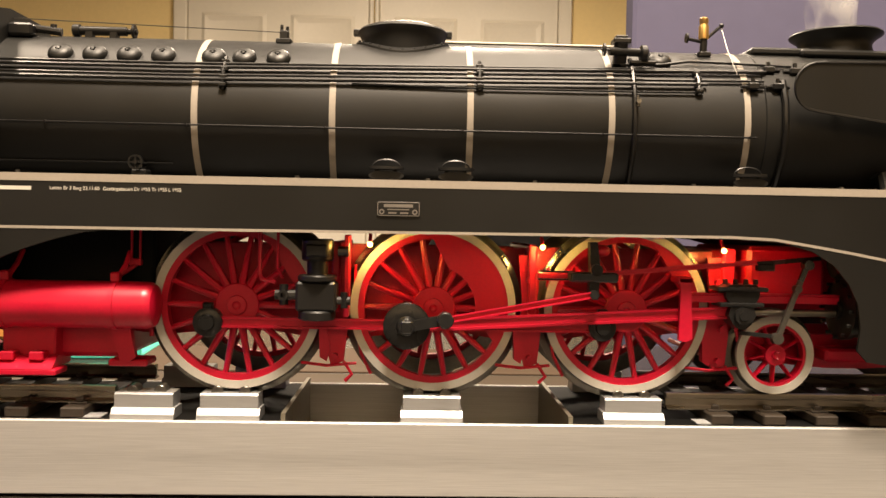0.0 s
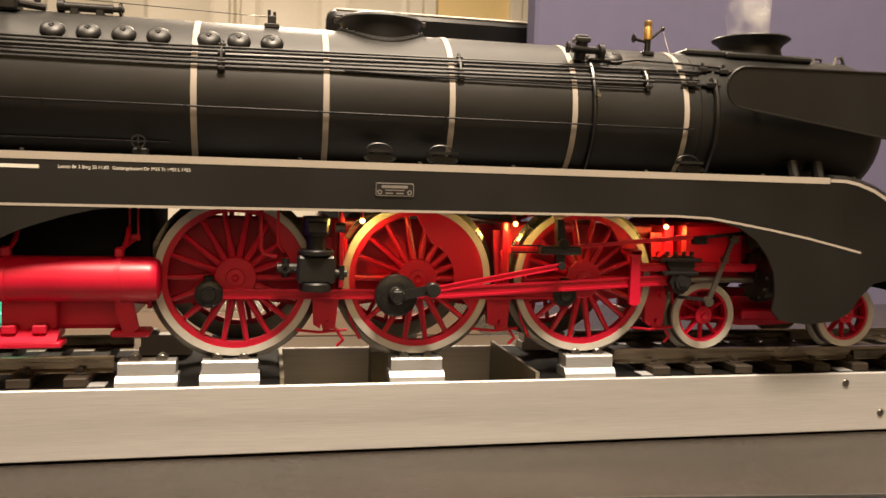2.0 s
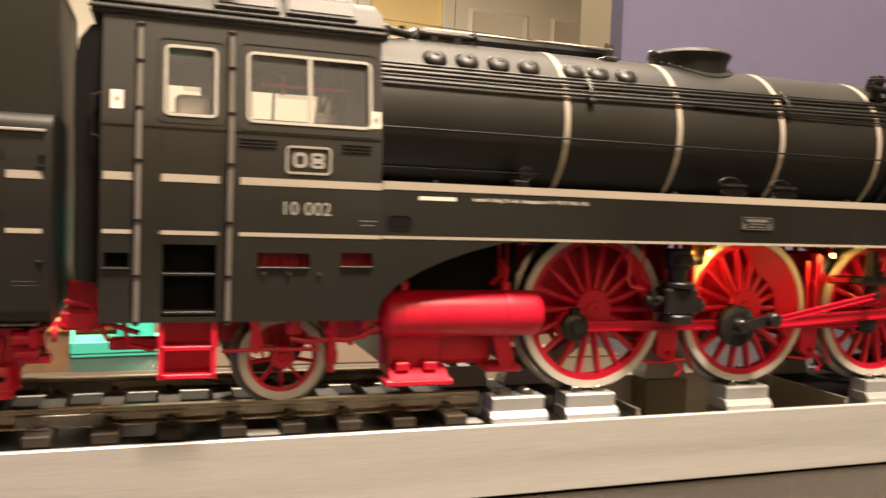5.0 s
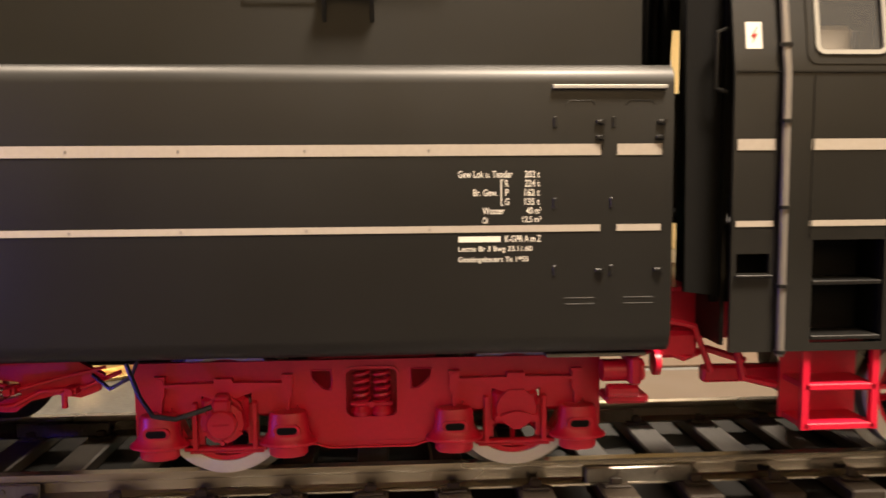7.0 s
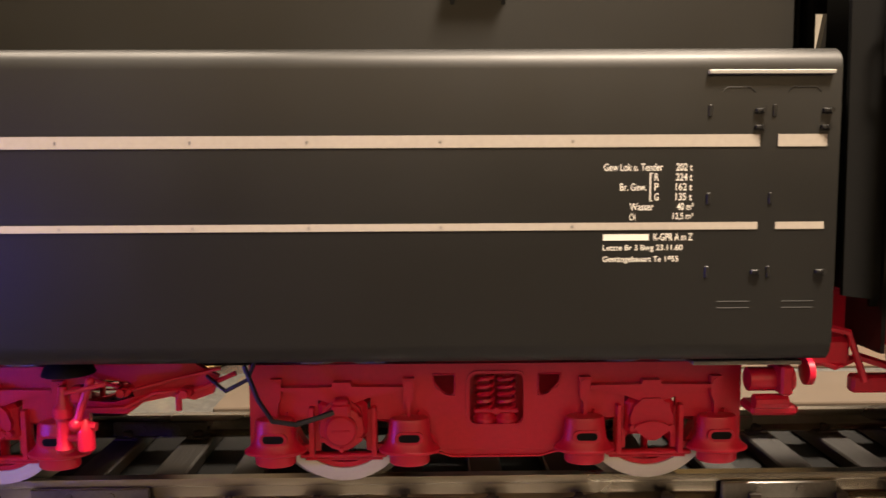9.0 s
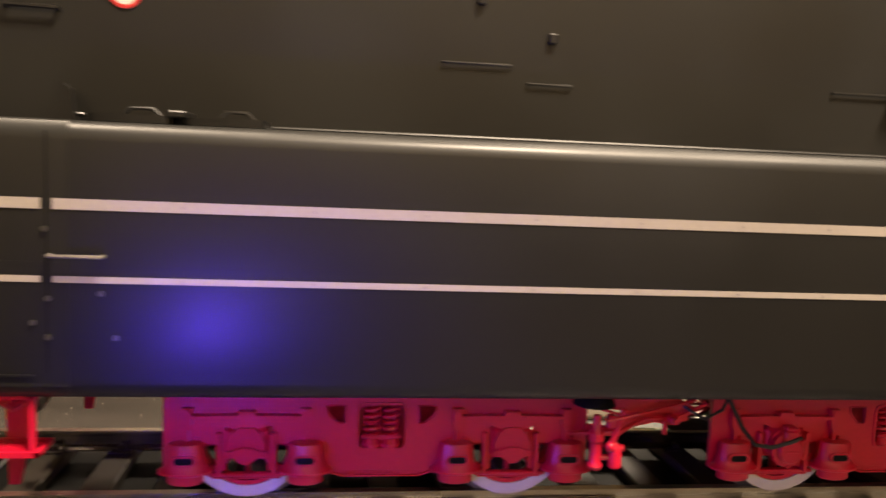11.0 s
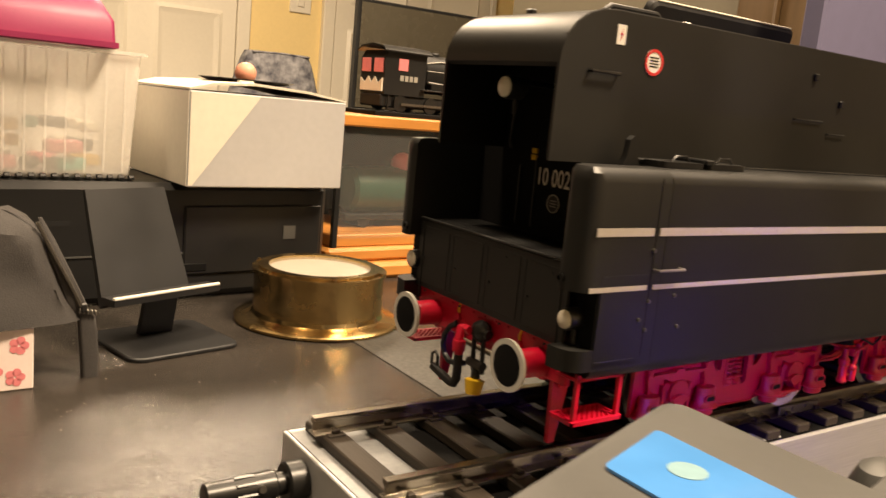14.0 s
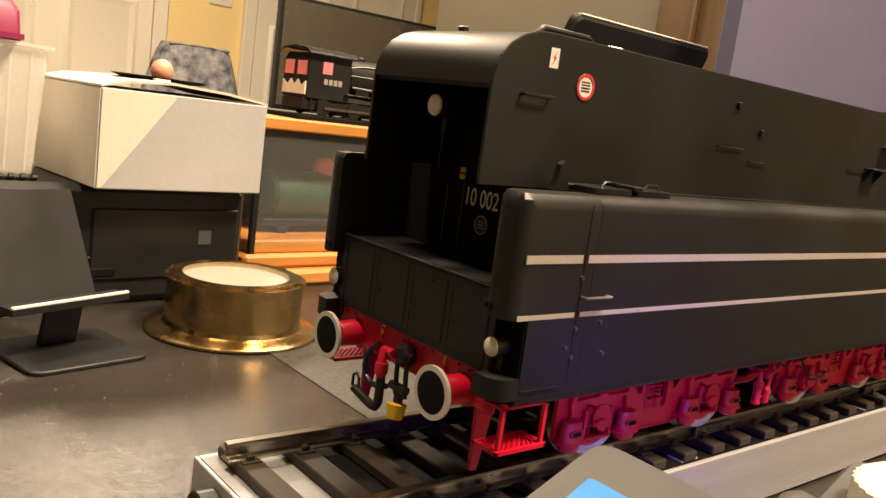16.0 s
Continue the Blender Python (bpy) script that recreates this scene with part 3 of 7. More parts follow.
# whistle and its wire
part("safety_valve", G().box(-1.99, -1.80, -0.40, -0.22, 4.19, 4.25, 0.01).box(-1.95, -1.84, -0.36, -0.26, 4.24, 4.36, 0.015).cyl((-1.93, -0.31, 4.35), (-1.93, -0.31, 4.43), 0.02, seg=8).cyl((-1.86, -0.31, 4.35), (-1.86, -0.31, 4.41), 0.02, seg=8), BLACK2, loco)
part("wire", G().tube([(-1.9, -0.31, 4.34), (-3.3, -0.31, 4.375), (-5.3, -0.31, 4.43)], 0.006, 5), STEEL, loco)
g = G().cyl((-4.45, -0.25, 4.31), (-3.85, -0.25, 4.31), 0.055, seg=12).cyl((-3.85, -0.25, 4.31), (-3.72, -0.25, 4.31), 0.035, seg=10).ring((-3.76, -0.25, 4.31), "x", 0.02, 0.085, -0.015, 0.015, 14)
g.box(-4.35, -4.25, -0.3, -0.2, 4.2, 4.30, 0.01).box(-4.05, -3.95, -0.3, -0.2, 4.2, 4.30, 0.01).cyl((-4.5, -0.25, 4.31), (-4.42, -0.25, 4.31), 0.075, seg=12)
part("regulator_shaft", g, BLACK2, loco)
g = G().cyl((-4.95, -0.35, 4.3), (-4.62, -0.3, 4.27), 0.05, seg=10).box(-5.2, -4.9, -0.5, -0.2, 4.18, 4.34, 0.03).cyl((-4.72, -0.31, 4.25), (-4.72, -0.31, 4.36), 0.04, seg=8)
part("roof_fitting", g, BLACK2, loco)
# feed valve on the barrel
g = G().cyl((2.2, -0.72, 3.98), (2.2, -0.80, 4.22), 0.085, seg=14).box(2.1, 2.31, -0.86, -0.68, 4.20, 4.26, 0.01).box(2.13, 2.28, -0.83, -0.7, 4.27, 4.30, 0.01)
g.cyl((2.05, -0.84, 4.10), (2.42, -0.80, 4.10), 0.05, seg=12).lathe((2.42, -0.8, 4.08), "x", [(0.05, 0), (0.11, 0.02), (0.11, 0.08), (0.04, 0.12)], 16).ring((1.98, -0.86, 4.11), "x", 0.03, 0.075, -0.01, 0.015, 14).cyl((1.95, -0.86, 4.11), (2.1, -0.86, 4.11), 0.015, seg=6)
g.box(2.3, 2.62, -0.85, -0.75, 3.96, 4.0, 0.01)
part("feed_valve", g, BLACK2, loco, "black feed valve with a small hand wheel")
part("feed_pipe", G().tube([surf(2.33, z, 0.04) for z in (4.0, 3.8, 3.5, 3.2, 2.9, 2.6, 2.45)], 0.032, 8), BLACK2, loco)
part("drain_cock", G().cyl(surf(2.35, 3.45, 0.05), surf(2.35, 3.45, 0.12), 0.03, seg=8).cyl(surf(2.35, 3.40, 0.09), surf(2.35, 3.52, 0.09), 0.018, seg=8), STEEL, loco)
part("steam_pipe", G().tube([surf(4.12, z, 0.05) for z in (3.75, 3.5, 3.2, 2.9, 2.6, 2.46)], 0.042, 8), BLACK2, loco)
# brass whistle
wb = part("whistle_stand", G().cyl((3.32, -0.45, 4.12), (3.32, -0.45, 4.36), 0.045, seg=10).box(3.24, 3.40, -0.52, -0.38, 4.14, 4.20, 0.01).cyl((3.12, -0.47, 4.36), (3.36, -0.45, 4.32), 0.022, seg=8).ring((3.10, -0.47, 4.37), "x", 0.02, 0.06, -0.01, 0.012, 12).cyl((3.34, -0.45, 4.36), (3.52, -0.48, 4.52), 0.02, seg=8).ball((3.53, -0.48, 4.53), 0.032, 8), BLACK2, loco)
part("brass_bell", G().lathe((3.32, -0.45, 4.36), "z", [(0.05, 0), (0.062, 0.01), (0.062, 0.16), (0.05, 0.18), (0.05, 0.2), (0.055, 0.21), (0.055, 0.26), (0.03, 0.275)], 16), GOLD, wb, "amber brass whistle bell")
part("chain", G().tube([(3.53, -0.48, 4.5), (3.56, -0.62, 4.2), (3.58, -0.9, 3.85)], 0.006, 5), STEEL, loco)
# valves behind the smoke deflector
for x, z in ((4.0, 3.93), (4.32, 3.92), (4.05, 3.70), (3.75, 3.70)):
    p = surf(x, z, 0.05)
    part("valve", G().box(x - 0.07, x + 0.07, p[1] - 0.05, p[1] + 0.05, z - 0.035, z + 0.045, 0.015).cyl((x, p[1], z + 0.04), (x, p[1], z + 0.1), 0.025, seg=8).cyl((x - 0.14, p[1], z), (x + 0.14, p[1], z), 0.022, seg=8), BLACK2, loco)
# smoke deflectors
dp = [(4.45, 3.93)] + [(4.37 + 0.28 * math.cos(radians(a)), 3.645 + 0.28 * math.sin(radians(a))) for a in range(90, 258, 12)] + [(4.42, 3.36), (5.33, 3.235), (6.45, 3.075), (7.21, 2.98), (7.36, 3.1), (7.42, 3.3), (7.40, 3.62), (7.28, 3.82), (7.1, 3.93), (6.88, 3.965), (6.4, 3.96)]
for sgn in (-1, 1):
    d = part("smoke_deflector", G().prism(dp, "y", sgn * 1.30, sgn * 1.325), BLACK, loco, "black wing-shaped smoke deflector")
    part("edge_bead", G().tube([(x, sgn * 1.325, z) for x, z in dp + dp[:1]], 0.018, 6), BLACK2, d)
    for x in (4.7, 6.2):
        part("strut", G().tube([(x, sgn * 0.8, 3.85), (x, sgn * 1.3, 3.8)], 0.025, 6), BLACK2, d)
# steps on the running board
for x in (-0.57, 0.22, 3.62):
    el = [(x + 0.20 * math.cos(2 * math.pi * k / 24), 0.10 * math.sin(2 * math.pi * k / 24)) for k in range(24)]
    st = part("footstep", G().prism([(u, -1.27 + v) for u, v in el], "z", 2.60, 2.635).prism([(u, 2.53 + v * 0.55) for u, v in el], "y", -1.30, -1.27).cyl((x - 0.1, -1.27, 2.46), (x - 0.1, -1.27, 2.60), 0.025, seg=8).cyl((x + 0.1, -1.27, 2.46), (x + 0.1, -1.27, 2.60), 0.025, seg=8), BLACK2, loco)
    part("step_handle", G().tube([(x + 0.16 * math.cos(radians(a)), -1.20, 2.63 + 0.09 * math.sin(radians(a))) for a in range(0, 181, 20)], 0.009, 5), BLACK2, st)
for x in (-1.55, -4.6, 1.1, 2.9, 5.1, 6.0, 4.6, -0.1):
    part("board_bolt", G().cyl((x, -1.45, 2.465), (x, -1.45, 2.5), 0.025, seg=8), STEEL, loco)
for x in (5.35, 5.75):
    part("support_leg", G().tube([(x, -0.75, 2.62), (x, -1.0, 2.66), (x, -1.05, 2.48)], 0.08, 8), BLACK, loco)

# running board and side skirts
skirt = [(-5.24, 1.0), (-5.2, 1.19), (-5.06, 1.34), (-4.89, 1.45), (-4.7, 1.55), (-4.51, 1.63), (-4.17, 1.745), (-3.84, 1.83), (-3.5, 1.865), (-3.2, 1.875),
         (3.45, 1.885), (3.9, 1.85), (4.24, 1.76), (4.48, 1.61), (4.66, 1.40), (4.77, 1.18), (4.81, 0.9), (4.78, 0.65), (4.9, 0.52), (5.3, 0.46), (5.75, 0.50), (5.98, 0.62), (6.15, 0.85), (6.35, 1.03), (6.55, 1.07), (6.8, 0.98), (7.0, 0.82), (7.15, 0.72),
         (7.27, 0.95), (7.28, 1.25), (7.18, 1.52), (7.02, 1.80), (6.8, 2.02), (6.51, 2.22), (6.28, 2.345), (6.05, 2.42), (5.85, 2.455), (5.6, 2.465), (-5.24, 2.465)]
for sgn in (-1, 1):
    part("side_skirt", G().prism(skirt, "y", sgn * 1.565, sgn * 1.53), BLACK, loco, "black streamlined side skirt")
g = G()
nose = skirt[27:38]
def bulge(y):
    return 0.50 * (1 - (y / 1.53) ** 2) ** 0.7


loft(g, [[(x + bulge(y), y, z + 0.22 * bulge(y)) for x, z in nose] + [(x - 0.04 + bulge(y), y, z - 0.03 + 0.22 * bulge(y)) for x, z in reversed(nose)] for y in (-1.53, -1.45, -1.3, -1.0, -0.5, 0, 0.5, 1.0, 1.3, 1.45, 1.53)])
part("nose_apron", g, BLACK, loco)
part("skirt_seam", G().box(5.79, 5.80, -1.5665, -1.56, 0.50, 2.455), BLACK2, loco)
part("running_board", G().box(-5.24, 5.6, -1.53, 1.53, 2.42, 2.462), BLACK, loco)


def lining(pts, h, name="lining"):
    """A cream line on the skirt along points (x, z), h high."""
    g = G()
    up, dn = [], []
    for i, (x, z) in enumerate(pts):
        a, b = Vector(pts[max(0, i - 1)]), Vector(pts[min(len(pts) - 1, i + 1)])
        d = (b - a).normalized()
        up.append((x - d.y * h / 2, z + d.x * h / 2))
        dn.append((x + d.y * h / 2, z - d.x * h / 2))
    loft(g, [[(u[0], -1.571, u[1]), (d[0], -1.571, d[1]), (d[0], -1.56, d[1]), (u[0], -1.56, u[1])] for u, d in zip(up, dn)])
    return part(name, g, CREAM, loco, "cream lining strip")


lining([(-5.22, 2.42), (5.55, 2.43)], 0.085)
lining([(5.56, 2.435), (5.8, 2.43), (6.0, 2.395), (6.25, 2.31), (6.48, 2.19), (6.77, 1.99), (6.98, 1.77), (7.13, 1.51), (7.23, 1.25)], 0.045)
lining([(-5.22, 1.872), (-2.0, 1.882), (3.3, 1.905), (3.8, 1.885), (4.2, 1.825), (4.7, 1.745), (5.3, 1.635), (5.75, 1.535), (6.1, 1.455)], 0.03)
# maker's plate with bars
mp = part("makers_plate", G().box(-0.655, -0.182, -1.577, -1.566, 2.066, 2.228, 0.004), BLACK2, loco, "small black maker's plate with cream edge")
frame_loop(g := G(), -0.65, -0.187, 2.071, 2.223, 0.02, 0.007, lambda z: -1.577, 0.004)
part("plate_edge", g, HANDRAIL, mp)
for x0, x1, z0, z1 in ((-0.58, -0.26, 2.165, 2.20), (-0.54, -0.30, 2.135, 2.147), (-0.53, -0.44, 2.095, 2.112), (-0.40, -0.31, 2.095, 2.112)):
    part("bar", G().box(x0, x1, -1.581, -1.577, z0, z1), HANDRAIL, mp)
for x in (-0.602, -0.238):
    part("ring_mark", G().ring((x, -1.5775, 2.115), "y", 0.016, 0.03, -0.004, 0.0, 12), HANDRAIL, mp)
# lettering on the skirt
part("bar", G().box(-4.82, -4.40, -1.5685, -1.566, 2.277, 2.318), LETTER, loco, "white marking bar")
lettering("lettering", "Letzte Br 3 Bwg 23.11.60", -4.20, 2.275, 0.53, 0.05, -1.567, LETTER, loco)
lettering("lettering", "Gestängebauart Dr 1955 Tr 1955 L 1955", -3.63, 2.275, 0.84, 0.05, -1.567, LETTER, loco)

# cab -------------------------------------------------------------------------------
def caby(z):
    return YS if z < 2.86 else YS + (z - 2.86) * 0.175


holes = [(-7.37, -6.95, 3.03, 3.66), (-6.58, -6.015, 3.02, 3.66), (-5.985, -5.40, 3.02, 3.66), (-6.50, -5.97, 1.55, 1.685), (-5.645, -5.31, 1.565, 1.70), (-7.93, -7.70, 1.53, 1.665),
         (-7.40, -6.89, 1.045, 1.755)]
xs = [-7.965, -5.24] + [v for h in holes for v in h[:2]]
zs = [0.99, 2.86, 3.95] + [v for h in holes for v in h[2:]]
cab = part("cab", G().sheet(xs, zs, holes, caby, 0.035), BLACK, loco, "black cab side with lined panels")
part("cab_far_side", G().sheet(xs, zs, holes, lambda z: -caby(z), -0.035), BLACK, loco)
part("cab_front", G().box(-5.275, -5.241, -1.36, 1.36, 2.0, 3.97), BLACK, loco)
part("cab_back", G().box(-7.95, -7.92, -1.36, -0.45, 1.0, 3.97).box(-7.95, -7.92, 0.45, 1.36, 1.0, 3.97), BLACK, loco)
part("cab_floor", G().box(-7.92, -5.28, -1.5, 1.5, 1.80, 1.85), DEEP, loco)
part("backhead", G().lathe((0, 0, 3.0), "x", [(0.02, -5.55), (0.85, -5.55), (0.95, -5.5), (0.95, -5.28)], 32), BLACK2, loco)
g = G()
for y, z in ((-0.5, 3.3), (-0.2, 3.45), (0.2, 3.4), (-0.35, 3.0)):
    g.cyl((-5.62, y, z), (-5.55, y, z), 0.09, seg=14)
part("gauges", g, STEEL, loco)
part("red_hand_wheel", G().ring((-6.2, -0.9, 3.45), "x", 0.07, 0.1, -0.015, 0.015, 18).cyl((-6.4, -0.9, 3.45), (-5.5, -0.9, 3.45), 0.02, seg=8), RED, loco)
part("cab_seat", G().box(-7.3, -6.95, -1.2, -0.85, 2.85, 3.25, 0.04), CREAM, loco, "pale seat back inside the cab")
roof = [(-1.385, 3.94), (-1.41, 3.965), (-1.40, 4.0), (-1.36, 4.03), (-1.33, 4.08), (-1.16, 4.27), (-0.85, 4.42), (-0.4, 4.52), (0.4, 4.52), (0.85, 4.42), (1.16, 4.27), (1.33, 4.08), (1.36, 4.03), (1.40, 4.0), (1.41, 3.965), (1.385, 3.94)]
part("cab_roof", G().prism(roof, "x", -8.08, -5.2), BLACK, loco, "curved black cab roof with rain gutters")
for z, y in ((3.985, -1.415), (4.06, -1.35)):
    part("gutter", G().box(-8.1, -5.18, y - 0.012, y + 0.02, z, z + 0.028, 0.006), BLACK, loco)
DARKGLASS = mat("dark_roof_glass", (0.006, 0.006, 0.006), 0.08, vary=0.1, rough_vary=0.0)
for x0, x1 in ((-6.95, -6.30), (-6.24, -5.50)):
    sk = part("roof_skylight", G().prism([(-1.315, 4.115), (-1.325, 4.145), (-1.15, 4.335), (-0.84, 4.475), (-0.82, 4.43), (-1.15, 4.275)], "x", x0, x1), BLACK, loco, "sloping glazed roof skylight")
    part("pane", G().prism([(-1.30, 4.178), (-1.306, 4.184), (-1.155, 4.347), (-1.15, 4.34)], "x", x0 + 0.04, x1 - 0.04), DARKGLASS, sk)
# cab windows
for x0, x1, z0, z1, r in ((-7.41, -6.91, 2.995, 3.695, 0.06), (-6.63, -5.35, 2.98, 3.70, 0.07)):
    wf = part("window_frame", frame_loop(G(), x0, x1, z0, z1, r, 0.030, caby, 0.014), PALE, loco, "pale metal window frame")
    part("pane", G().add([(x0 + 0.03, caby(z0) + 0.02, z0 + 0.03), (x1 - 0.03, caby(z0) + 0.02, z0 + 0.03), (x1 - 0.03, caby(z1) + 0.02, z1 - 0.03), (x0 + 0.03, caby(z1) + 0.02, z1 - 0.03)], [(0, 1, 2, 3)]), GLASS, wf)
g = G()
loft(g, [[(x, caby(z) - k, z) for x, k in ((-6.02, 0.013), (-5.98, 0.013), (-5.98, -0.01), (-6.02, -0.01))] for z in (3.0, 3.68)])
part("window_bar", g, PALE, loco)
part("door_outline", frame_loop(G(), -7.47, -6.84, 2.93, 3.76, 0.07, 0.012, caby, 0.008), BLACK2, loco)
part("window_outline", frame_loop(G(), -6.70, -5.29, 2.90, 3.78, 0.07, 0.012, caby, 0.008), BLACK2, loco)
for x in (-7.63, -6.78):
    hr = part("door_handrail", G().tube([(x, caby(z) - 0.045, z) for z in (0.97, 2.0, 2.86, 3.2, 3.87)], 0.028, 8), HANDRAIL, loco, "grey metal handrail beside the cab door")
    for z in (1.0, 1.45, 1.98, 2.55, 3.05, 3.5, 3.85):
        part("joint", G().cyl((x, caby(z) - 0.045, z - 0.012), (x, caby(z) - 0.045, z + 0.012), 0.042, seg=8).box(x - 0.015, x + 0.015, caby(z) - 0.04, caby(z) + 0.01, z - 0.012, z + 0.012), BLACK2, hr)
for x0, x1 in ((-7.94, -7.68), (-7.43, -6.87), (-6.68, -5.23)):
    part("lining", G().box(x0, x1, -1.571, -1.56, 2.36, 2.435), CREAM, loco, "cream lining strip")
    part("lining", G().box(x0, x1, -1.571, -1.56, 1.848, 1.888), CREAM, loco, "cream lining strip")
for x in (-7.42, -6.88):
    part("door_edge", G().box(x - 0.006, x + 0.006, -1.572, -1.56, 1.78, 2.85), BLACK2, loco)
part("window_ledge", G().box(-7.95, -5.26, -1.575, -1.56, 2.875, 2.887), BLACK2, loco)
# step well, slots and their red inside
part("step_well", G().box(-7.42, -6.87, -1.25, -1.22, 1.0, 1.79), DEEP, loco)
for x in (-7.41, -6.90):
    part("well_cheek", G().box(x, x + 0.02, -1.53, -1.251, 1.03, 1.77), DEEP, loco)
for z in (1.08, 1.46):
    part("tread", G().box(-7.39, -6.9, -1.565, -1.28, z - 0.015, z + 0.015, 0.005), BLACK2, loco)
part("inner_frame", G().box(-6.6, -5.2, -1.3, -1.27, 1.4, 1.8), RED, loco)
part("inner_plate", G().box(-8.0, -7.5, -1.3, -1.27, 1.3, 1.85), DEEP, loco)
g = G()
for i in range(5):
    g.box(-6.42 + i * 0.1, -6.38 + i * 0.1, -1.36, -1.29, 1.5, 1.72)
part("leaf_spring", g, RED, loco)
for x0, x1, z in ((-6.5, -5.97, 1.536), (-5.645, -5.31, 1.552), (-7.94, -7.69, 1.515)):
    part("slot_sill", G().box(x0, x1, -1.60, -1.566, z - 0.008, z + 0.008, 0.004), BLACK2, loco)
for x in (-6.43, -6.18, -5.87):
    part("latch", G().cyl((x, -1.566, 1.48), (x, -1.60, 1.48), 0.02, seg=8), STEEL, loco)
for x0, x1, z in ((-6.70, -6.33, 2.76), (-5.67, -5.36, 2.76)):
    for k in range(3):
        part("louvre", G().box(x0, x1, -1.578, -1.564, z - 0.03 + k * 0.035, z - 0.012 + k * 0.035, 0.004), DEEP, loco)
ih = part("inspection_hole", G().prism(rrect(-5.16, -4.90, 1.955, 2.10, 0.05), "y", -1.568, -1.562), DEEP, loco)
part("hole_rim", frame_loop(G(), -5.17, -4.89, 1.945, 2.11, 0.06, 0.012, lambda z: -1.565, 0.008), BLACK2, ih)
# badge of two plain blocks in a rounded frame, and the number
bd = part("badge", frame_loop(G(), -6.24, -5.775, 2.49, 2.775, 0.05, 0.022, lambda z: YS, 0.014), PALE, loco, "pale framed badge")
part("badge_block", frame_loop(G(), -6.165, -6.025, 2.555, 2.71, 0.05, 0.034, lambda z: -1.567, 0.008), PALE, bd)
part("badge_block", frame_loop(G(), -5.985, -5.85, 2.628, 2.71, 0.03, 0.028, lambda z: -1.567, 0.008), PALE, bd)
part("badge_block", frame_loop(G(), -5.985, -5.845, 2.555, 2.632, 0.03, 0.028, lambda z: -1.567, 0.0085), PALE, bd)
lettering("lettering", "10 002", -6.245, 2.075, 0.48, 0.135, -1.572, PALE, loco, bold=0.004)
part("bar", G().box(-5.47, -5.27, -1.5685, -1.566, 2.03, 2.04).box(-5.45, -5.30, -1.5685, -1.566, 1.985, 1.995), HANDRAIL, loco, "white marking bar")
for x, z in ((-7.83, 3.12), (-5.31, 3.09)):
    c = part("warning_card", G().add([(x - 0.055, caby(z - 0.09) - 0.004, z - 0.09), (x + 0.055, caby(z - 0.09) - 0.004, z - 0.09), (x + 0.055, caby(z + 0.09) - 0.004, z + 0.09), (x - 0.055, caby(z + 0.09) - 0.004, z + 0.09), (x - 0.055, caby(z - 0.09) + 0.002, z - 0.09), (x + 0.055, caby(z - 0.09) + 0.002, z - 0.09), (x + 0.055, caby(z + 0.09) + 0.002, z + 0.09), (x - 0.055, caby(z + 0.09) + 0.002, z + 0.09)], [(0, 1, 2, 3), (4, 5, 6, 7), (0, 1, 5, 4), (1, 2, 6, 5), (2, 3, 7, 6), (3, 0, 4, 7)]), LETTER, loco, "white card with a red flash")
    yy = caby(z) - 0.009
    part("flash", G().prism([(x + 0.02, z + 0.06), (x - 0.02, z - 0.005), (x + 0.002, z), (x - 0.015, z - 0.06), (x + 0.022, z + 0.012), (x, z + 0.01)], "y", yy - 0.004, yy + 0.006), SIGNRED, c)
# gangway between cab and tender
for i in range(4):
    part("bellows_fold", G().box(-8.30 + i * 0.085, -8.24 + i * 0.085, -0.32 - 0.05 * (i % 2), 0.32 + 0.05 * (i % 2), 1.4, 3.75, 0.02), DEEP, loco, "black gangway bellows fold")
g = G().prism([(-7.96, 1.35), (-8.20, 1.38), (-8.22, 3.45), (-8.18, 3.68), (-8.08, 3.82), (-7.96, 3.86)], "y", -1.34, -1.30)
part("cab_end_sheet", g, DEEP, loco, "rounded black sheet at the cab end")
part("grab_rail", G().tube([(-7.97, -1.45, 2.75), (-8.05, -1.45, 2.78), (-8.05, -1.45, 3.15), (-7.97, -1.42, 3.18)], 0.015, 6), BLACK2, loco)
part("drag_box", G().box(-8.3, -7.5, -0.9, 0.9, 0.95, 1.35, 0.03).box(-8.35, -8.0, -1.1, -0.7, 0.85, 1.05, 0.03), RED, loco)
g = G().tube([(-8.35, -1.05, 0.95), (-8.1, -1.08, 0.85), (-7.9, -1.0, 0.9), (-7.6, -1.0, 0.8)], 0.03, 6).tube([(-8.3, -1.1, 1.15), (-8.05, -1.15, 1.1), (-7.9, -1.1, 0.75)], 0.025, 6)
part("coupling_pipe", g, RED, loco)

# frame -----------------------------------------------------------------------------
fr = [(-7.4, 0.95), (-7.4, 1.05), (-3.2, 1.05), (-3.05, 1.72), (4.9, 1.72), (6.9, 1.3), (6.9, 0.85), (5.4, 0.85), (3.9, 1.05), (3.5, 0.75), (3.2, 0.72), (2.65, 0.66), (1.95, 0.66), (1.45, 0.58), (0.9, 0.58), (0.4, 0.66), (-0.4, 0.66), (-0.9, 0.58), (-1.4, 0.58), (-1.95, 0.66), (-2.65, 0.66), (-3.2, 0.6), (-4.4, 0.7), (-5.3, 0.9)]
for y in (-0.58, 0.54):
    part("main_frame", G().prism(fr, "y", y, y + 0.04), RED, loco, "red main frame plate")
part("cylinder_saddle", G().box(3.75, 4.7, -0.95, 0.95, 1.15, 1.8, 0.05), RED, loco)
for x0, x1 in ((3.45, 3.6), (1.12, 1.22), (-1.2, -1.1)):
    part("frame_stretcher", G().box(x0, x1, -0.98, 0.98, 0.92, 1.77, 0.02), RED, loco)
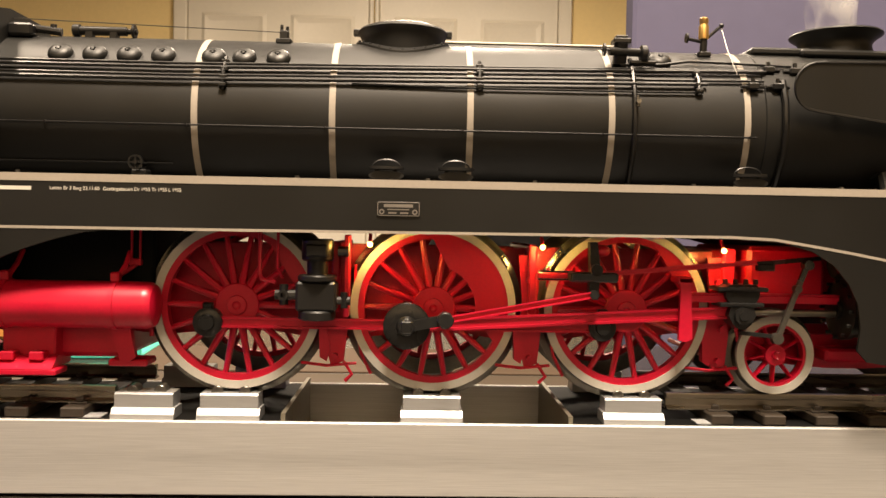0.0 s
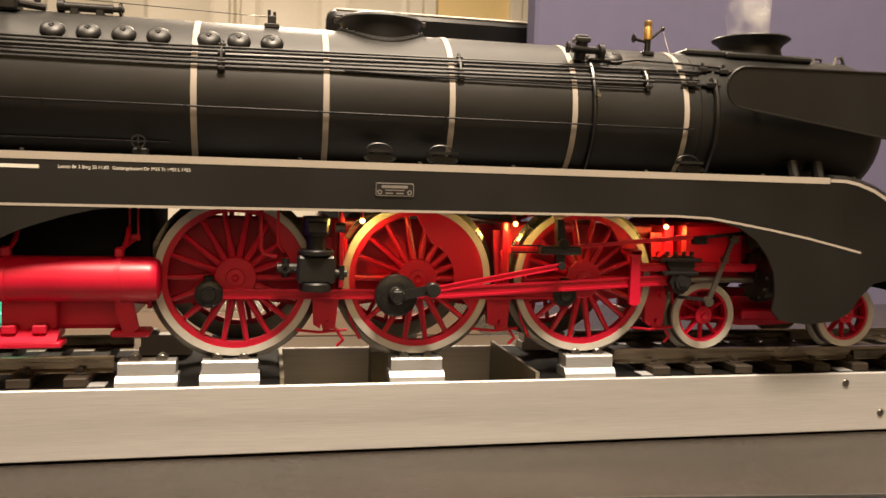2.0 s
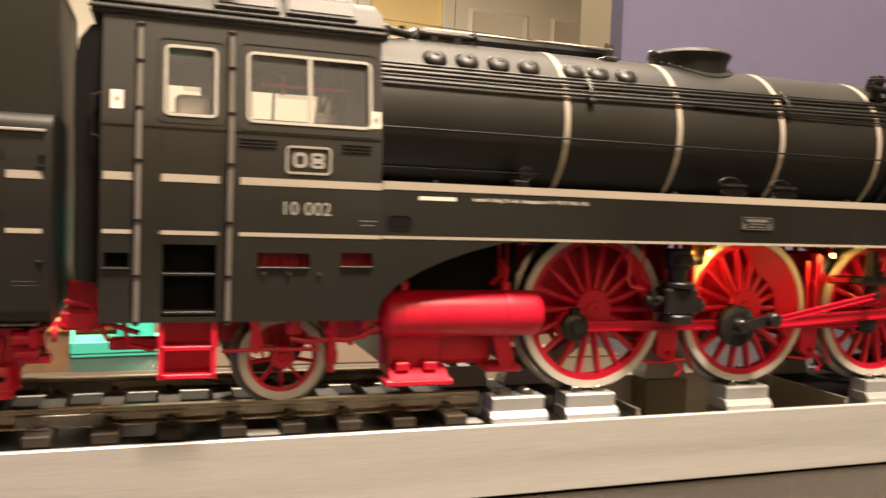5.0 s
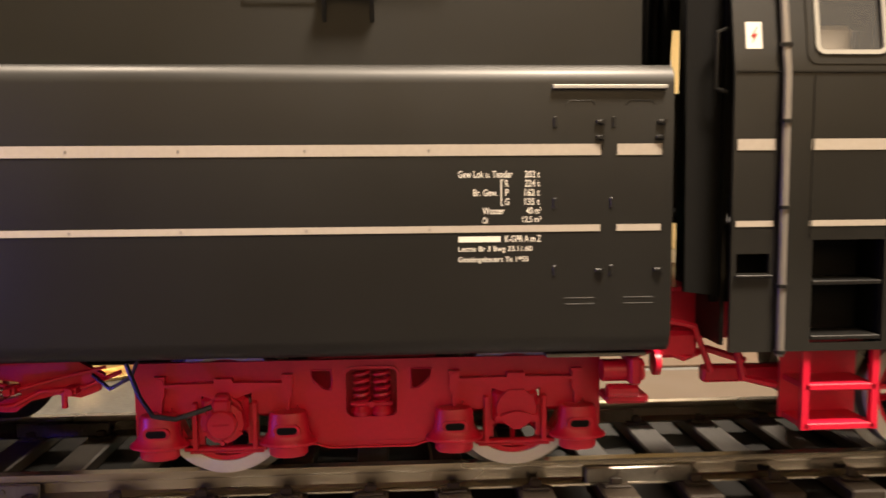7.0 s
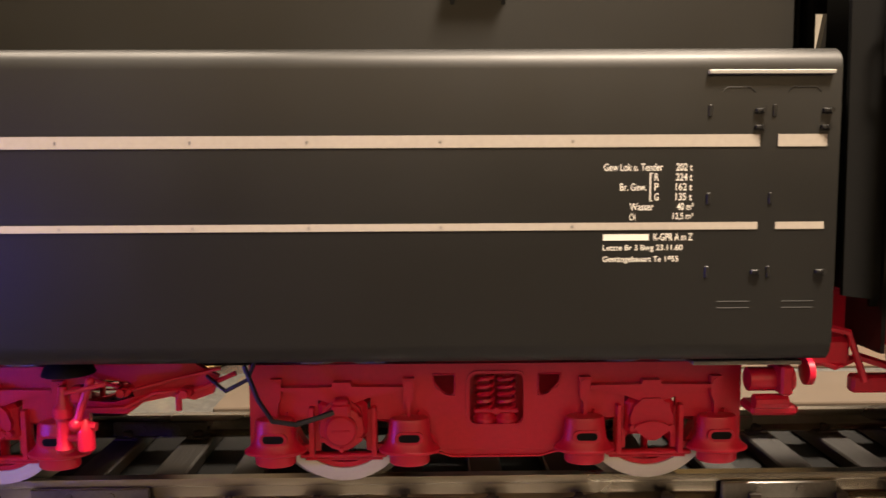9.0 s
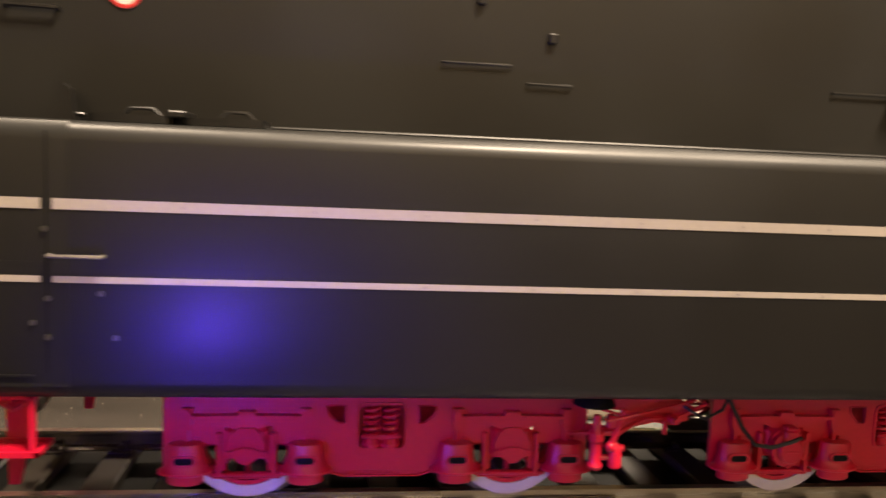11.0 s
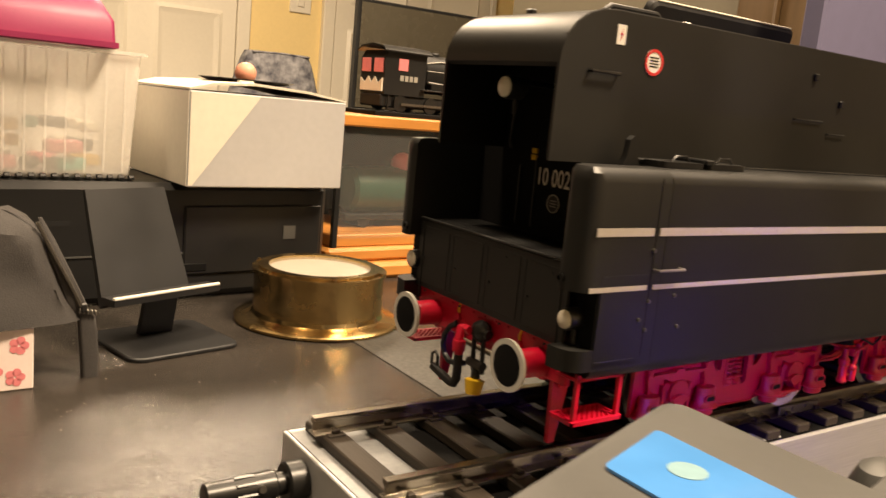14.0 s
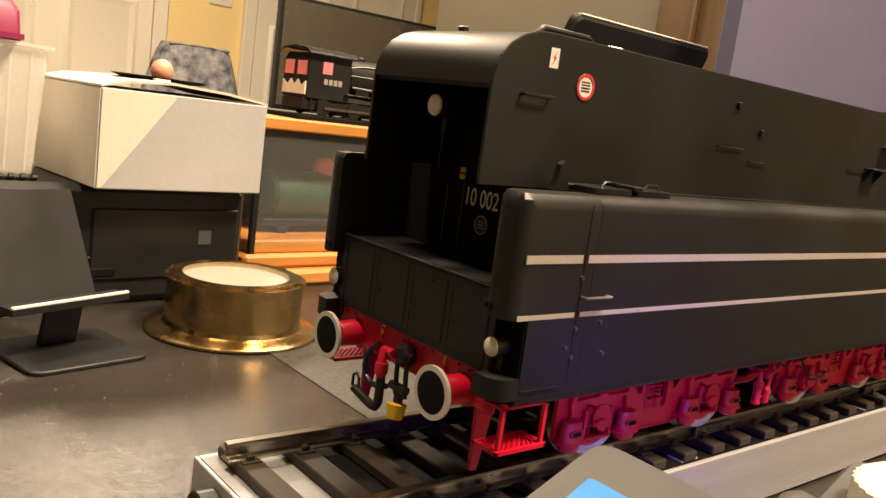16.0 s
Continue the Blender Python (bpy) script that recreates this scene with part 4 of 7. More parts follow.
part("firebox_base", G().box(-7.2, -3.3, -0.8, 0.8, 1.055, 2.0, 0.03), DEEP, loco, "matt black firebox base")
part("ash_pan", G().box(-5.0, -3.6, -0.85, 0.85, 0.35, 0.95, 0.06), RED, loco)
# brake gear between the wheels
for x in (-1.15, 1.15, 3.42):
    g = G().prism([(x - 0.14, 1.65), (x + 0.14, 1.65), (x + 0.09, 1.1), (x + 0.14, 0.75), (x + 0.1, 0.35), (x - 0.05, 0.3), (x - 0.13, 0.6), (x - 0.09, 1.1)], "y", -0.9, -0.84)
    g.prism([(x - 0.2, 0.85), (x - 0.12, 0.9), (x - 0.06, 0.5), (x - 0.1, 0.35), (x - 0.18, 0.4)], "y", -0.93, -0.82)
    g.cyl((x, -0.98, 0.42), (x, 0.9, 0.42), 0.035, seg=8).cyl((x, -0.97, 1.35), (x, -0.84, 1.35), 0.05, seg=10).cyl((x + 0.05, -0.97, 0.8), (x + 0.05, -0.84, 0.8), 0.045, seg=10)
    part("brake_hanger", g, RED, loco, "red brake hanger")
    br = part("brake_rod", G().tube([(x - 0.4, -0.9, 0.33), (x - 0.1, -0.92, 0.30), (x + 0.25, -0.9, 0.33)], 0.02, 6).tube([(x + 0.1, -0.9, 0.35), (x + 0.2, -0.92, 0.2), (x + 0.12, -0.92, 0.12)], 0.022, 6), RED, loco)
    part("sand_pipe", G().tube([(x + 0.22, -0.85, 1.5), (x + 0.22, -0.88, 0.9), (x + 0.3, -0.86, 0.45), (x + 0.42, -0.86, 0.2)], 0.02, 6), RED, loco)
# red air tank
tk = part("air_tank", G().lathe((-4.15, -1.13, 1.0), "x", [(0.05, -0.99), (0.15, -0.975), (0.22, -0.94), (0.262, -0.88), (0.27, -0.8), (0.27, 0.86), (0.262, 0.92), (0.235, 0.965), (0.18, 0.985), (0.02, 0.99)], 36), RED, loco, "glossy red cylindrical air tank")
for x in (-4.85, -3.62):
    part("strap", G().ring((x, -1.13, 1.0), "x", 0.26, 0.285, -0.03, 0.03, 30).box(x - 0.05, x + 0.05, -1.25, -1.12, 1.26, 1.38, 0.02).tube([(x, -1.15, 1.3), (x + 0.06, -1.05, 1.45), (x + 0.06, -0.9, 1.6)], 0.03, 6), RED, tk)
part("tank_pipe", G().tube([(-3.4, -0.8, 1.2), (-3.35, -0.8, 1.1), (-3.33, -0.8, 0.6)], 0.03, 8), RED, loco)
g = G().box(-4.95, -4.35, -1.05, -0.6, 0.25, 0.78, 0.02).box(-5.04, -4.25, -1.28, -0.95, 0.20, 0.27, 0.015)
g.prism([(-1.28, 0.27), (-1.1, 0.40), (-1.0, 0.40), (-1.0, 0.27)], "x", -4.98, -4.3)
part("tank_stand", g, RED, loco)
for x in (-4.83, -4.5):
    part("grease_box", G().box(x - 0.08, x + 0.08, -1.22, -1.05, 0.36, 0.46, 0.015), RED, loco)
part("tank_bracket", G().prism([(-3.72, 0.78), (-3.5, 0.78), (-3.42, 0.4), (-3.5, 0.33), (-3.6, 0.35)], "y", -1.1, -1.02).box(-3.75, -3.3, -1.06, -0.7, 0.28, 0.36, 0.02), RED, loco)
part("rear_hanger", G().box(-3.57, -3.55, -0.86, -0.82, 1.5, 1.95, 0.004).box(-3.47, -3.45, -0.86, -0.82, 1.5, 1.95, 0.004).box(-3.58, -3.44, -0.88, -0.81, 1.44, 1.52, 0.01).tube([(-3.5, -0.85, 1.46), (-3.62, -0.9, 1.36), (-3.7, -0.95, 1.3)], 0.03, 6), RED, loco)

# feed pump
pm = part("feed_pump", G().box(-1.56, -1.10, -1.42, -1.12, 0.98, 1.32, 0.03), BLACK2, loco, "black two-cylinder feed pump")
g = G().cyl((-1.33, -1.27, 0.88), (-1.33, -1.27, 0.99), 0.21, seg=20, c=0.02).cyl((-1.33, -1.27, 1.32), (-1.33, -1.27, 1.39), 0.22, seg=20, c=0.015).cyl((-1.33, -1.27, 1.39), (-1.33, -1.27, 1.56), 0.12, seg=16).cyl((-1.33, -1.27, 1.55), (-1.33, -1.27, 1.80), 0.18, seg=20, c=0.02).box(-1.45, -1.2, -1.47, -1.3, 1.6, 1.74, 0.02)
part("pump_cylinder", g, BLACK2, pm)
g = G().cyl((-1.56, -1.3, 1.16), (-1.80, -1.3, 1.16), 0.06, seg=10).cyl((-1.70, -1.32, 1.05), (-1.70, -1.32, 1.28), 0.05, seg=10).ring((-1.70, -1.38, 1.16), "y", 0.03, 0.06, -0.015, 0.015, 12)
g.cyl((-1.1, -1.3, 1.10), (-0.95, -1.3, 1.10), 0.05, seg=10).cyl((-1.02, -1.32, 1.02), (-1.02, -1.32, 1.2), 0.04, seg=8).cyl((-1.1, -1.25, 1.66), (-0.98, -1.25, 1.66), 0.06, seg=10)
part("pump_valve", g, BLACK2, pm)
part("pump_pipe", G().tube([(-1.99, -1.2, 1.88), (-1.99, -1.22, 1.4), (-1.96, -1.25, 1.33), (-1.80, -1.28, 1.30)], 0.026, 8).tube([(-1.79, -1.2, 1.88), (-1.79, -1.22, 1.45), (-1.72, -1.28, 1.35)], 0.018, 8), RED, loco)
part("pump_bracket", G().box(-1.04, -0.98, -1.15, -0.9, 0.9, 1.85, 0.01), RED, loco)

# wheels ------------------------------------------------------------------------------
def wheel_meshes(kind, R, spokes, weight=0.0, crank=211.0):
    f = 0.98 * R
    rim = G().ring((0, 0, 0), "y", f - 0.085 - 0.08 * min(1, R), f - 0.085, 0.012, 0.13, 56)
    rim.lathe((0, 0, 0), "y", [(0.235 * R + 0.01, -0.018), (0.25 * R + 0.01, 0.0), (0.25 * R + 0.01, 0.16)], 28)
    rim.lathe((0, 0, 0), "y", [(0.02, -0.02), (0.035, -0.03), (0.05, -0.045), (0.11 * R, -0.04), (0.12 * R, -0.017)], 20)
    spoke, rings = G(), []
    for r, w, d in ((0.16 * R, 0.050 * R, 0.07), (f - 0.13 * min(1, R), 0.029 * R + 0.004, 0.05)):
        rings.append([(w * math.cos(2 * math.pi * k / 8), 0.075 + d * math.sin(2 * math.pi * k / 8), r) for k in range(8)])
    loft(spoke, rings)
    if weight:
        mid = crank + 180
        pts = [((f - 0.1) * math.cos(radians(mid + t)), (f - 0.1) * math.sin(radians(mid + t))) for t in np.linspace(-weight, weight, 20)]
        pts += [(0.5 * math.cos(radians(mid + t)), 0.5 * math.sin(radians(mid + t))) for t in np.linspace(weight * 0.62, -weight * 0.62, 8)] if weight > 50 else []
        rim.prism(pts, "y", 0.005, 0.12)
    if R > 0.8:
        c, s = math.cos(radians(crank)), math.sin(radians(crank))
        rim.lathe((0.36 * c, 0, 0.36 * s), "y", [(0.16, 0.0), (0.18, 0.02), (0.18, 0.13)], 20)
    tyre = G().ring((0, 0, 0), "y", f - 0.09, f, -0.006, 0.05, 72)
    tread = G().lathe((0, 0, 0), "y", [(f - 0.1, 0.13), (f - 0.085, 0.05), (f, 0.05), (R, 0.15), (R + 0.02, 0.165), (R + 0.075, 0.175), (R + 0.075, 0.195), (R + 0.04, 0.205), (f - 0.1, 0.205), (f - 0.1, 0.13)], 72, close=False)
    return mesh_of(kind, rim, RED), mesh_of("tyre", tyre, WHITE), mesh_of("flange", tread, STEEL), mesh_of("spoke", spoke, RED), spokes


def put_wheel(name, meshes, parent, x, z, yface=0.94, sides=(-1, 1)):
    for sgn in sides:
        w = shared(name, meshes[0], parent, (x, sgn * yface, z), (0, 0, 0 if sgn < 0 else 180))
        w["label"] = "red spoked wheel with a white tyre"
        shared("tyre", meshes[1], w)
        shared("flange", meshes[2], w)
        for i in range(meshes[4]):
            shared("spoke", meshes[3], w, (0, 0, 0), (0, 360 * (i + 0.5) / meshes[4], 0))


DRV = wheel_meshes("driving_wheel", 1.0, 18, 38)
DRVM = wheel_meshes("driving_wheel", 1.0, 18, 62)
SML = wheel_meshes("carrying_wheel", 0.48, 9)
for x in (-2.3, 0.0, 2.3):
    put_wheel("driving_wheel", DRVM if x == 0 else DRV, loco, x, 1.0)
    part("axle", G().cyl((x, -0.8, 1.0), (x, 0.8, 1.0), 0.12, seg=16), RED, loco)
for x in (-6.13, 4.12, 6.42):
    put_wheel("carrying_wheel", SML, loco, x, 0.5)
    part("axle", G().cyl((x, -0.8, 0.5), (x, 0.8, 0.5), 0.08, seg=12), RED, loco)
part("bogie_frame", G().prism([(3.5, 0.42), (3.5, 0.62), (4.0, 0.72), (6.6, 0.72), (7.0, 0.6), (7.0, 0.42), (5.4, 0.3), (4.9, 0.3)], "y", -0.62, -0.56).prism([(3.5, 0.42), (3.5, 0.62), (4.0, 0.72), (6.6, 0.72), (7.0, 0.6), (7.0, 0.42)], "y", 0.56, 0.62).box(4.75, 5.75, -0.92, -0.6, 0.42, 0.58, 0.03), RED, loco)
# rods
cx, cz = -0.31, -0.19
P1, P2, P3 = (-2.3 + cx, 1 + cz), (cx, 1 + cz), (2.3 + cx, 1 + cz)


def rod(g, a, b, h, y0, y1, groove=True):
    """A fluted rod in an upright plane from a to b (x, z)."""
    a, b = Vector(a), Vector(b)
    d = (b - a).normalized()
    n = Vector((-d.y, d.x)) * h / 2
    w = y1 - y0
    sec = [(1, y0), (1, y0 + w), (-1, y0 + w), (-1, y0), (-0.62, y0), (-0.55, y0 + 0.022), (0.55, y0 + 0.022), (0.62, y0)] if groove else [(1, y0), (1, y1), (-1, y1), (-1, y0)]
    loft(g, [[(p.x + n.x * k, y, p.y + n.y * k) for k, y in sec] for p in (a, b)])
    return g


for a, b in ((P1, P2), (P2, P3)):
    part("coupling_rod", rod(G(), a, b, 0.125, -1.075, -1.02), RED, loco, "red coupling rod")
for (x, z), r in ((P1, 0.17), (P3, 0.16), (P2, 0.21)):
    part("rod_bearing", G().lathe((x, -0.98, z), (0, -1, 0), [(r, 0), (r, 0.11), (r - 0.03, 0.13), (r * 0.55, 0.135), (r * 0.5, 0.17), (0.02, 0.175)], 24).box(x - 0.06, x + 0.06, -1.09, -1.0, z + r * 0.9, z + r + 0.06, 0.015), RODMETAL, loco, "blackened rod bearing")
XH = (3.55, 1.03)
part("connecting_rod", rod(G(), P2, XH, 0.14, -1.19, -1.13), RED, loco, "long red connecting rod")
part("big_end", G().lathe((P2[0], -1.11, P2[1]), (0, -1, 0), [(0.27, 0), (0.27, 0.09), (0.24, 0.11), (0.12, 0.115), (0.1, 0.15), (0.02, 0.155)], 28), RODMETAL, loco)
RC = (0.13, 0.90)
g = rod(G(), P2, RC, 0.12, -1.31, -1.25, False)
g.cyl((RC[0], -1.24, RC[1]), (RC[0], -1.40, RC[1]), 0.095, seg=18, c=0.015).cyl((P2[0], -1.2, P2[1]), (P2[0], -1.33, P2[1]), 0.10, seg=18, c=0.015).box(P2[0] - 0.06, P2[0] + 0.06, -1.35, -1.3, P2[1] - 0.07, P2[1] + 0.07, 0.01)
part("return_crank", g, RODMETAL, loco)
part("eccentric_rod", rod(G(), RC, (1.82, 1.22), 0.075, -1.37, -1.33), RED, loco)
g = G().prism([(1.77, 1.16), (1.88, 1.16), (1.905, 1.5), (1.86, 1.82), (1.77, 1.82), (1.785, 1.5)], "y", -1.3, -1.18)
g.box(1.55, 2.1, -1.36, -1.14, 1.36, 1.47, 0.02).cyl((1.82, -1.4, 1.22), (1.82, -1.2, 1.22), 0.05, seg=12).cyl((1.85, -1.36, 1.5), (1.85, -1.18, 1.5), 0.07, seg=12)
part("expansion_link", g, RODMETAL, loco, "blackened expansion link")
part("link_bracket", G().box(1.2, 1.75, -1.14, -1.08, 1.36, 1.46, 0.015).ball((1.93, -1.2, 1.72), 0.1, 12, 0.7), RED, loco)
part("link_guide", G().box(1.2, 1.62, -1.2, -1.16, 1.37, 1.39).box(1.2, 1.62, -1.2, -1.16, 1.46, 1.48), RODMETAL, loco)
part("valve_rod", rod(G(), (1.85, 1.44), (3.75, 1.62), 0.06, -1.24, -1.2), RED, loco)
part("valve_spindle", rod(G(), (3.75, 1.60), (4.5, 1.68), 0.05, -1.24, -1.19, False).box(3.75, 3.95, -1.26, -1.16, 1.52, 1.60, 0.01), RODMETAL, loco)
g = rod(G(), (4.32, 1.62), (3.98, 0.72), 0.06, -1.3, -1.26, False)
g.cyl((4.32, -1.33, 1.6), (4.32, -1.22, 1.6), 0.06, seg=12).cyl((3.98, -1.33, 0.74), (3.98, -1.24, 0.74), 0.065, seg=12).cyl((4.2, -1.33, 1.32), (4.2, -1.24, 1.32), 0.045, seg=12)
part("combination_lever", g, STEEL, loco, "bright steel combination lever")
part("union_link", rod(G(), (3.55, 0.80), (3.98, 0.76), 0.045, -1.26, -1.22, False), RODMETAL, loco)
g = G().prism([(3.38, 1.20), (3.36, 1.32), (3.42, 1.36), (3.72, 1.36), (3.78, 1.32), (3.76, 1.20), (3.70, 1.12), (3.73, 1.0), (3.68, 0.90), (3.60, 0.84), (3.54, 0.84), (3.46, 0.90), (3.41, 1.0), (3.44, 1.12)], "y", -1.28, -1.02)
g.box(3.26, 3.86, -1.32, -1.0, 1.28, 1.33, 0.015).box(3.30, 3.82, -1.30, -1.0, 1.10, 1.15, 0.012).cyl((3.57, -1.33, 1.0), (3.57, -1.0, 1.0), 0.10, seg=16).cyl((3.57, -1.345, 1.0), (3.57, -1.3, 1.0), 0.055, seg=12)
for x in (3.38, 3.5, 3.62, 3.74):
    g.cyl((x, -1.22, 1.36), (x, -1.22, 1.42), 0.03, seg=8)
part("crosshead", g, RODMETAL, loco, "blackened crosshead")
part("slide_bar", G().box(2.9, 4.75, -1.2, -1.1, 1.14, 1.23, 0.01).box(2.95, 4.75, -1.2, -1.1, 1.235, 1.25), RED, loco)
part("slide_bar_bracket", G().prism([(2.84, 0.70), (2.92, 0.68), (3.0, 0.72), (2.97, 1.3), (2.99, 1.42), (2.82, 1.42), (2.85, 1.3)], "y", -1.26, -1.2).box(2.82, 3.0, -1.26, -0.95, 1.36, 1.43, 0.015), RED, loco)
part("piston_rod", G().cyl((3.7, -1.15, 1.03), (4.75, -1.15, 1.03), 0.045, seg=12), STEEL, loco)
g = G().lathe((4.72, -1.13, 1.08), "x", [(0.02, 0), (0.12, 0.0), (0.12, 0.05), (0.30, 0.07), (0.36, 0.07), (0.36, 0.15), (0.33, 0.17), (0.33, 1.2), (0.02, 1.25)], 28)
g.lathe((4.72, -1.05, 1.62), "x", [(0.02, 0), (0.16, 0.02), (0.19, 0.05), (0.19, 1.2), (0.02, 1.25)], 20)
for k in range(12):
    a = k * math.pi / 6
    g.cyl((4.77, -1.13 + 0.33 * math.cos(a), 1.08 + 0.33 * math.sin(a)), (4.72, -1.13 + 0.33 * math.cos(a), 1.08 + 0.33 * math.sin(a)), 0.022, seg=6)
part("cylinder", g, BLACK2, loco, "black steam cylinder with a bolted cover")
for lx in (-0.75, 1.26, 3.40):
    lp = part("gear_lamp", G().cyl((lx, -1.0, 1.86), (lx, -1.09, 1.77), 0.022, seg=8), RED, loco)
    part("bulb", G().ball((lx, -1.11, 1.745), 0.032, 10), BULB, lp, "lit warm yellow bulb")
# trailing truck and cab steps
br = part("brake_rod", G().tube([(-6.80, -1.25, 0.40), (-6.3, -1.25, 0.41), (-5.79, -1.25, 0.40)], 0.022, 8).cyl((-6.46, -1.28, 0.41), (-6.46, -1.2, 0.41), 0.04, seg=10), RED, loco)
bh = part("brake_hanger", G().prism([(-6.53, 0.74), (-6.43, 0.78), (-6.41, 0.60), (-6.38, 0.46), (-6.44, 0.36), (-6.52, 0.40), (-6.50, 0.56)], "y", -1.27, -1.20).tube([(-6.56, -1.26, 0.74), (-6.66, -1.26, 0.84), (-6.66, -1.2, 0.98)], 0.025, 8), RED, loco)
iv = part("injector", G().lathe((-5.65, -1.22, 0.14), "z", [(0.03, 0.0), (0.05, 0.02), (0.04, 0.08), (0.07, 0.12), (0.075, 0.22), (0.055, 0.26), (0.055, 0.40), (0.085, 0.42), (0.085, 0.46), (0.05, 0.48), (0.045, 0.66), (0.03, 0.84)], 16), RED, loco, "red injector with flanged pipes")
part("injector_arm", G().tube([(-6.1, -1.22, 0.52), (-5.9, -1.23, 0.48), (-5.65, -1.22, 0.50), (-5.47, -1.22, 0.49), (-5.30, -1.22, 0.54), (-5.14, -1.22, 0.62)], 0.032, 8), RED, iv)
for x, z in ((-5.84, 0.47), (-5.44, 0.49), (-5.29, 0.55)):
    part("flange", G().cyl((x - 0.018, -1.22, z), (x + 0.018, -1.22, z), 0.062, seg=14), RED, iv)
part("valve_box", G().box(-6.14, -5.99, -1.29, -1.14, 0.56, 0.76, 0.02).cyl((-6.065, -1.215, 0.75), (-6.065, -1.215, 0.86), 0.05, seg=12, c=0.01).cyl((-6.065, -1.32, 0.66), (-6.065, -1.28, 0.66), 0.05, seg=12), RED, iv)
part("valve_box", G().box(-5.36, -5.24, -1.28, -1.16, 0.60, 0.74, 0.02).cyl((-5.3, -1.31, 0.67), (-5.3, -1.27, 0.67), 0.04, seg=10), RED, iv)
part("feed_pipe", G().tube([(-5.65, -1.22, 0.92), (-5.62, -1.2, 1.0), (-5.4, -1.1, 1.05)], 0.03, 8).tube([(-5.2, -1.22, 0.66), (-5.08, -1.2, 0.8), (-5.05, -1.15, 0.98)], 0.026, 8), RED, iv)
for ob in (br, bh, iv):
    ob.location.z += 0.24 * S
part("truck_frame", G().prism([(-7.0, 0.75), (-6.9, 0.95), (-5.2, 0.95), (-5.0, 0.7), (-5.6, 0.6), (-6.6, 0.6)], "y", -0.68, -0.6), RED, loco)
cs = part("cab_steps", G().box(-7.42, -7.37, -1.53, -1.48, 0.42, 1.0).box(-6.92, -6.87, -1.53, -1.48, 0.42, 1.0), RED, loco, "red cab steps")
for z in (0.72, 0.44):
    part("tread", G().box(-7.40, -6.89, -1.53, -1.2, z - 0.02, z + 0.025, 0.006), RED, cs)
part("step_back", G().box(-7.42, -6.85, -1.2, -1.17, 0.42, 0.95).box(-7.9, -6.8, -0.95, -0.85, 0.62, 0.75, 0.02).tube([(-7.75, -1.2, 0.95), (-7.7, -1.2, 0.72), (-7.45, -1.2, 0.66)], 0.03, 6), RED, loco)

# tender -----------------------------------------------------------------------------
tender = thing("tender", (0, 0, 0), label="black streamlined model tender with cream lining and red bogies", category="model tender")
low = [(-1.42, 0.99), (-1.50, 1.01), (-1.545, 1.06), (-1.565, 1.13)]
prof = low + [(-1.565, 2.80), (-1.555, 2.86), (-1.52, 2.905), (-1.47, 2.93), (-1.40, 2.94)]
prof = prof + [(-y, z) for y, z in reversed(prof)]
part("side_tank", G().prism(prof, "x", -17.16, -8.375), BLACK, tender, "satin black tender side tanks")
lowp = low + [(-1.565, 1.975)]
part("rear_tank_base", G().prism(lowp + [(-y, z) for y, z in reversed(lowp)], "x", -17.91, -17.162), BLACK, tender)
top = [(-18.13, 2.92), (-18.13, 3.80), (-18.115, 3.92), (-18.06, 4.05), (-17.96, 4.17), (-17.82, 4.26), (-17.66, 4.315), (-17.46, 4.33), (-8.45, 4.33), (-8.40, 4.28), (-8.40, 2.92)]
for sgn in (-1, 1):
    part("upper_side", G().prism(top, "y", sgn * 0.92, sgn * 0.885), BLACK, tender, "black upper tank side")
edge = top[1:10]
g = G()
loft(g, [[(x, y, z) for x, z in edge] + [(x + (0.04 if x < -17.49 else 0), y, z - 0.04) for x, z in reversed(edge)] for y in (-0.884, 0.884)])
part("upper_roof", g, BLACK, tender, "smooth black roof that curves down at the end")
part("roof_bead", G().tube([(x, -0.905, z) for x, z in top[3:9]], 0.014, 6), BLACK2, tender)
# recess faces take DEEP in place of BLACK: shade put into the colour
part("end_plate", G().box(-17.23, -17.202, -1.27, 1.27, 2.0, 2.93).box(-17.23, -17.202, -0.884, 0.884, 2.93, 4.28), DEEP, tender, "black end plate, deepened in colour for the shade of the recess")
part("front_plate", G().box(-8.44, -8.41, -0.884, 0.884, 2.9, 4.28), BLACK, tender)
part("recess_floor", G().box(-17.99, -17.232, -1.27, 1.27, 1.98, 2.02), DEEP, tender)
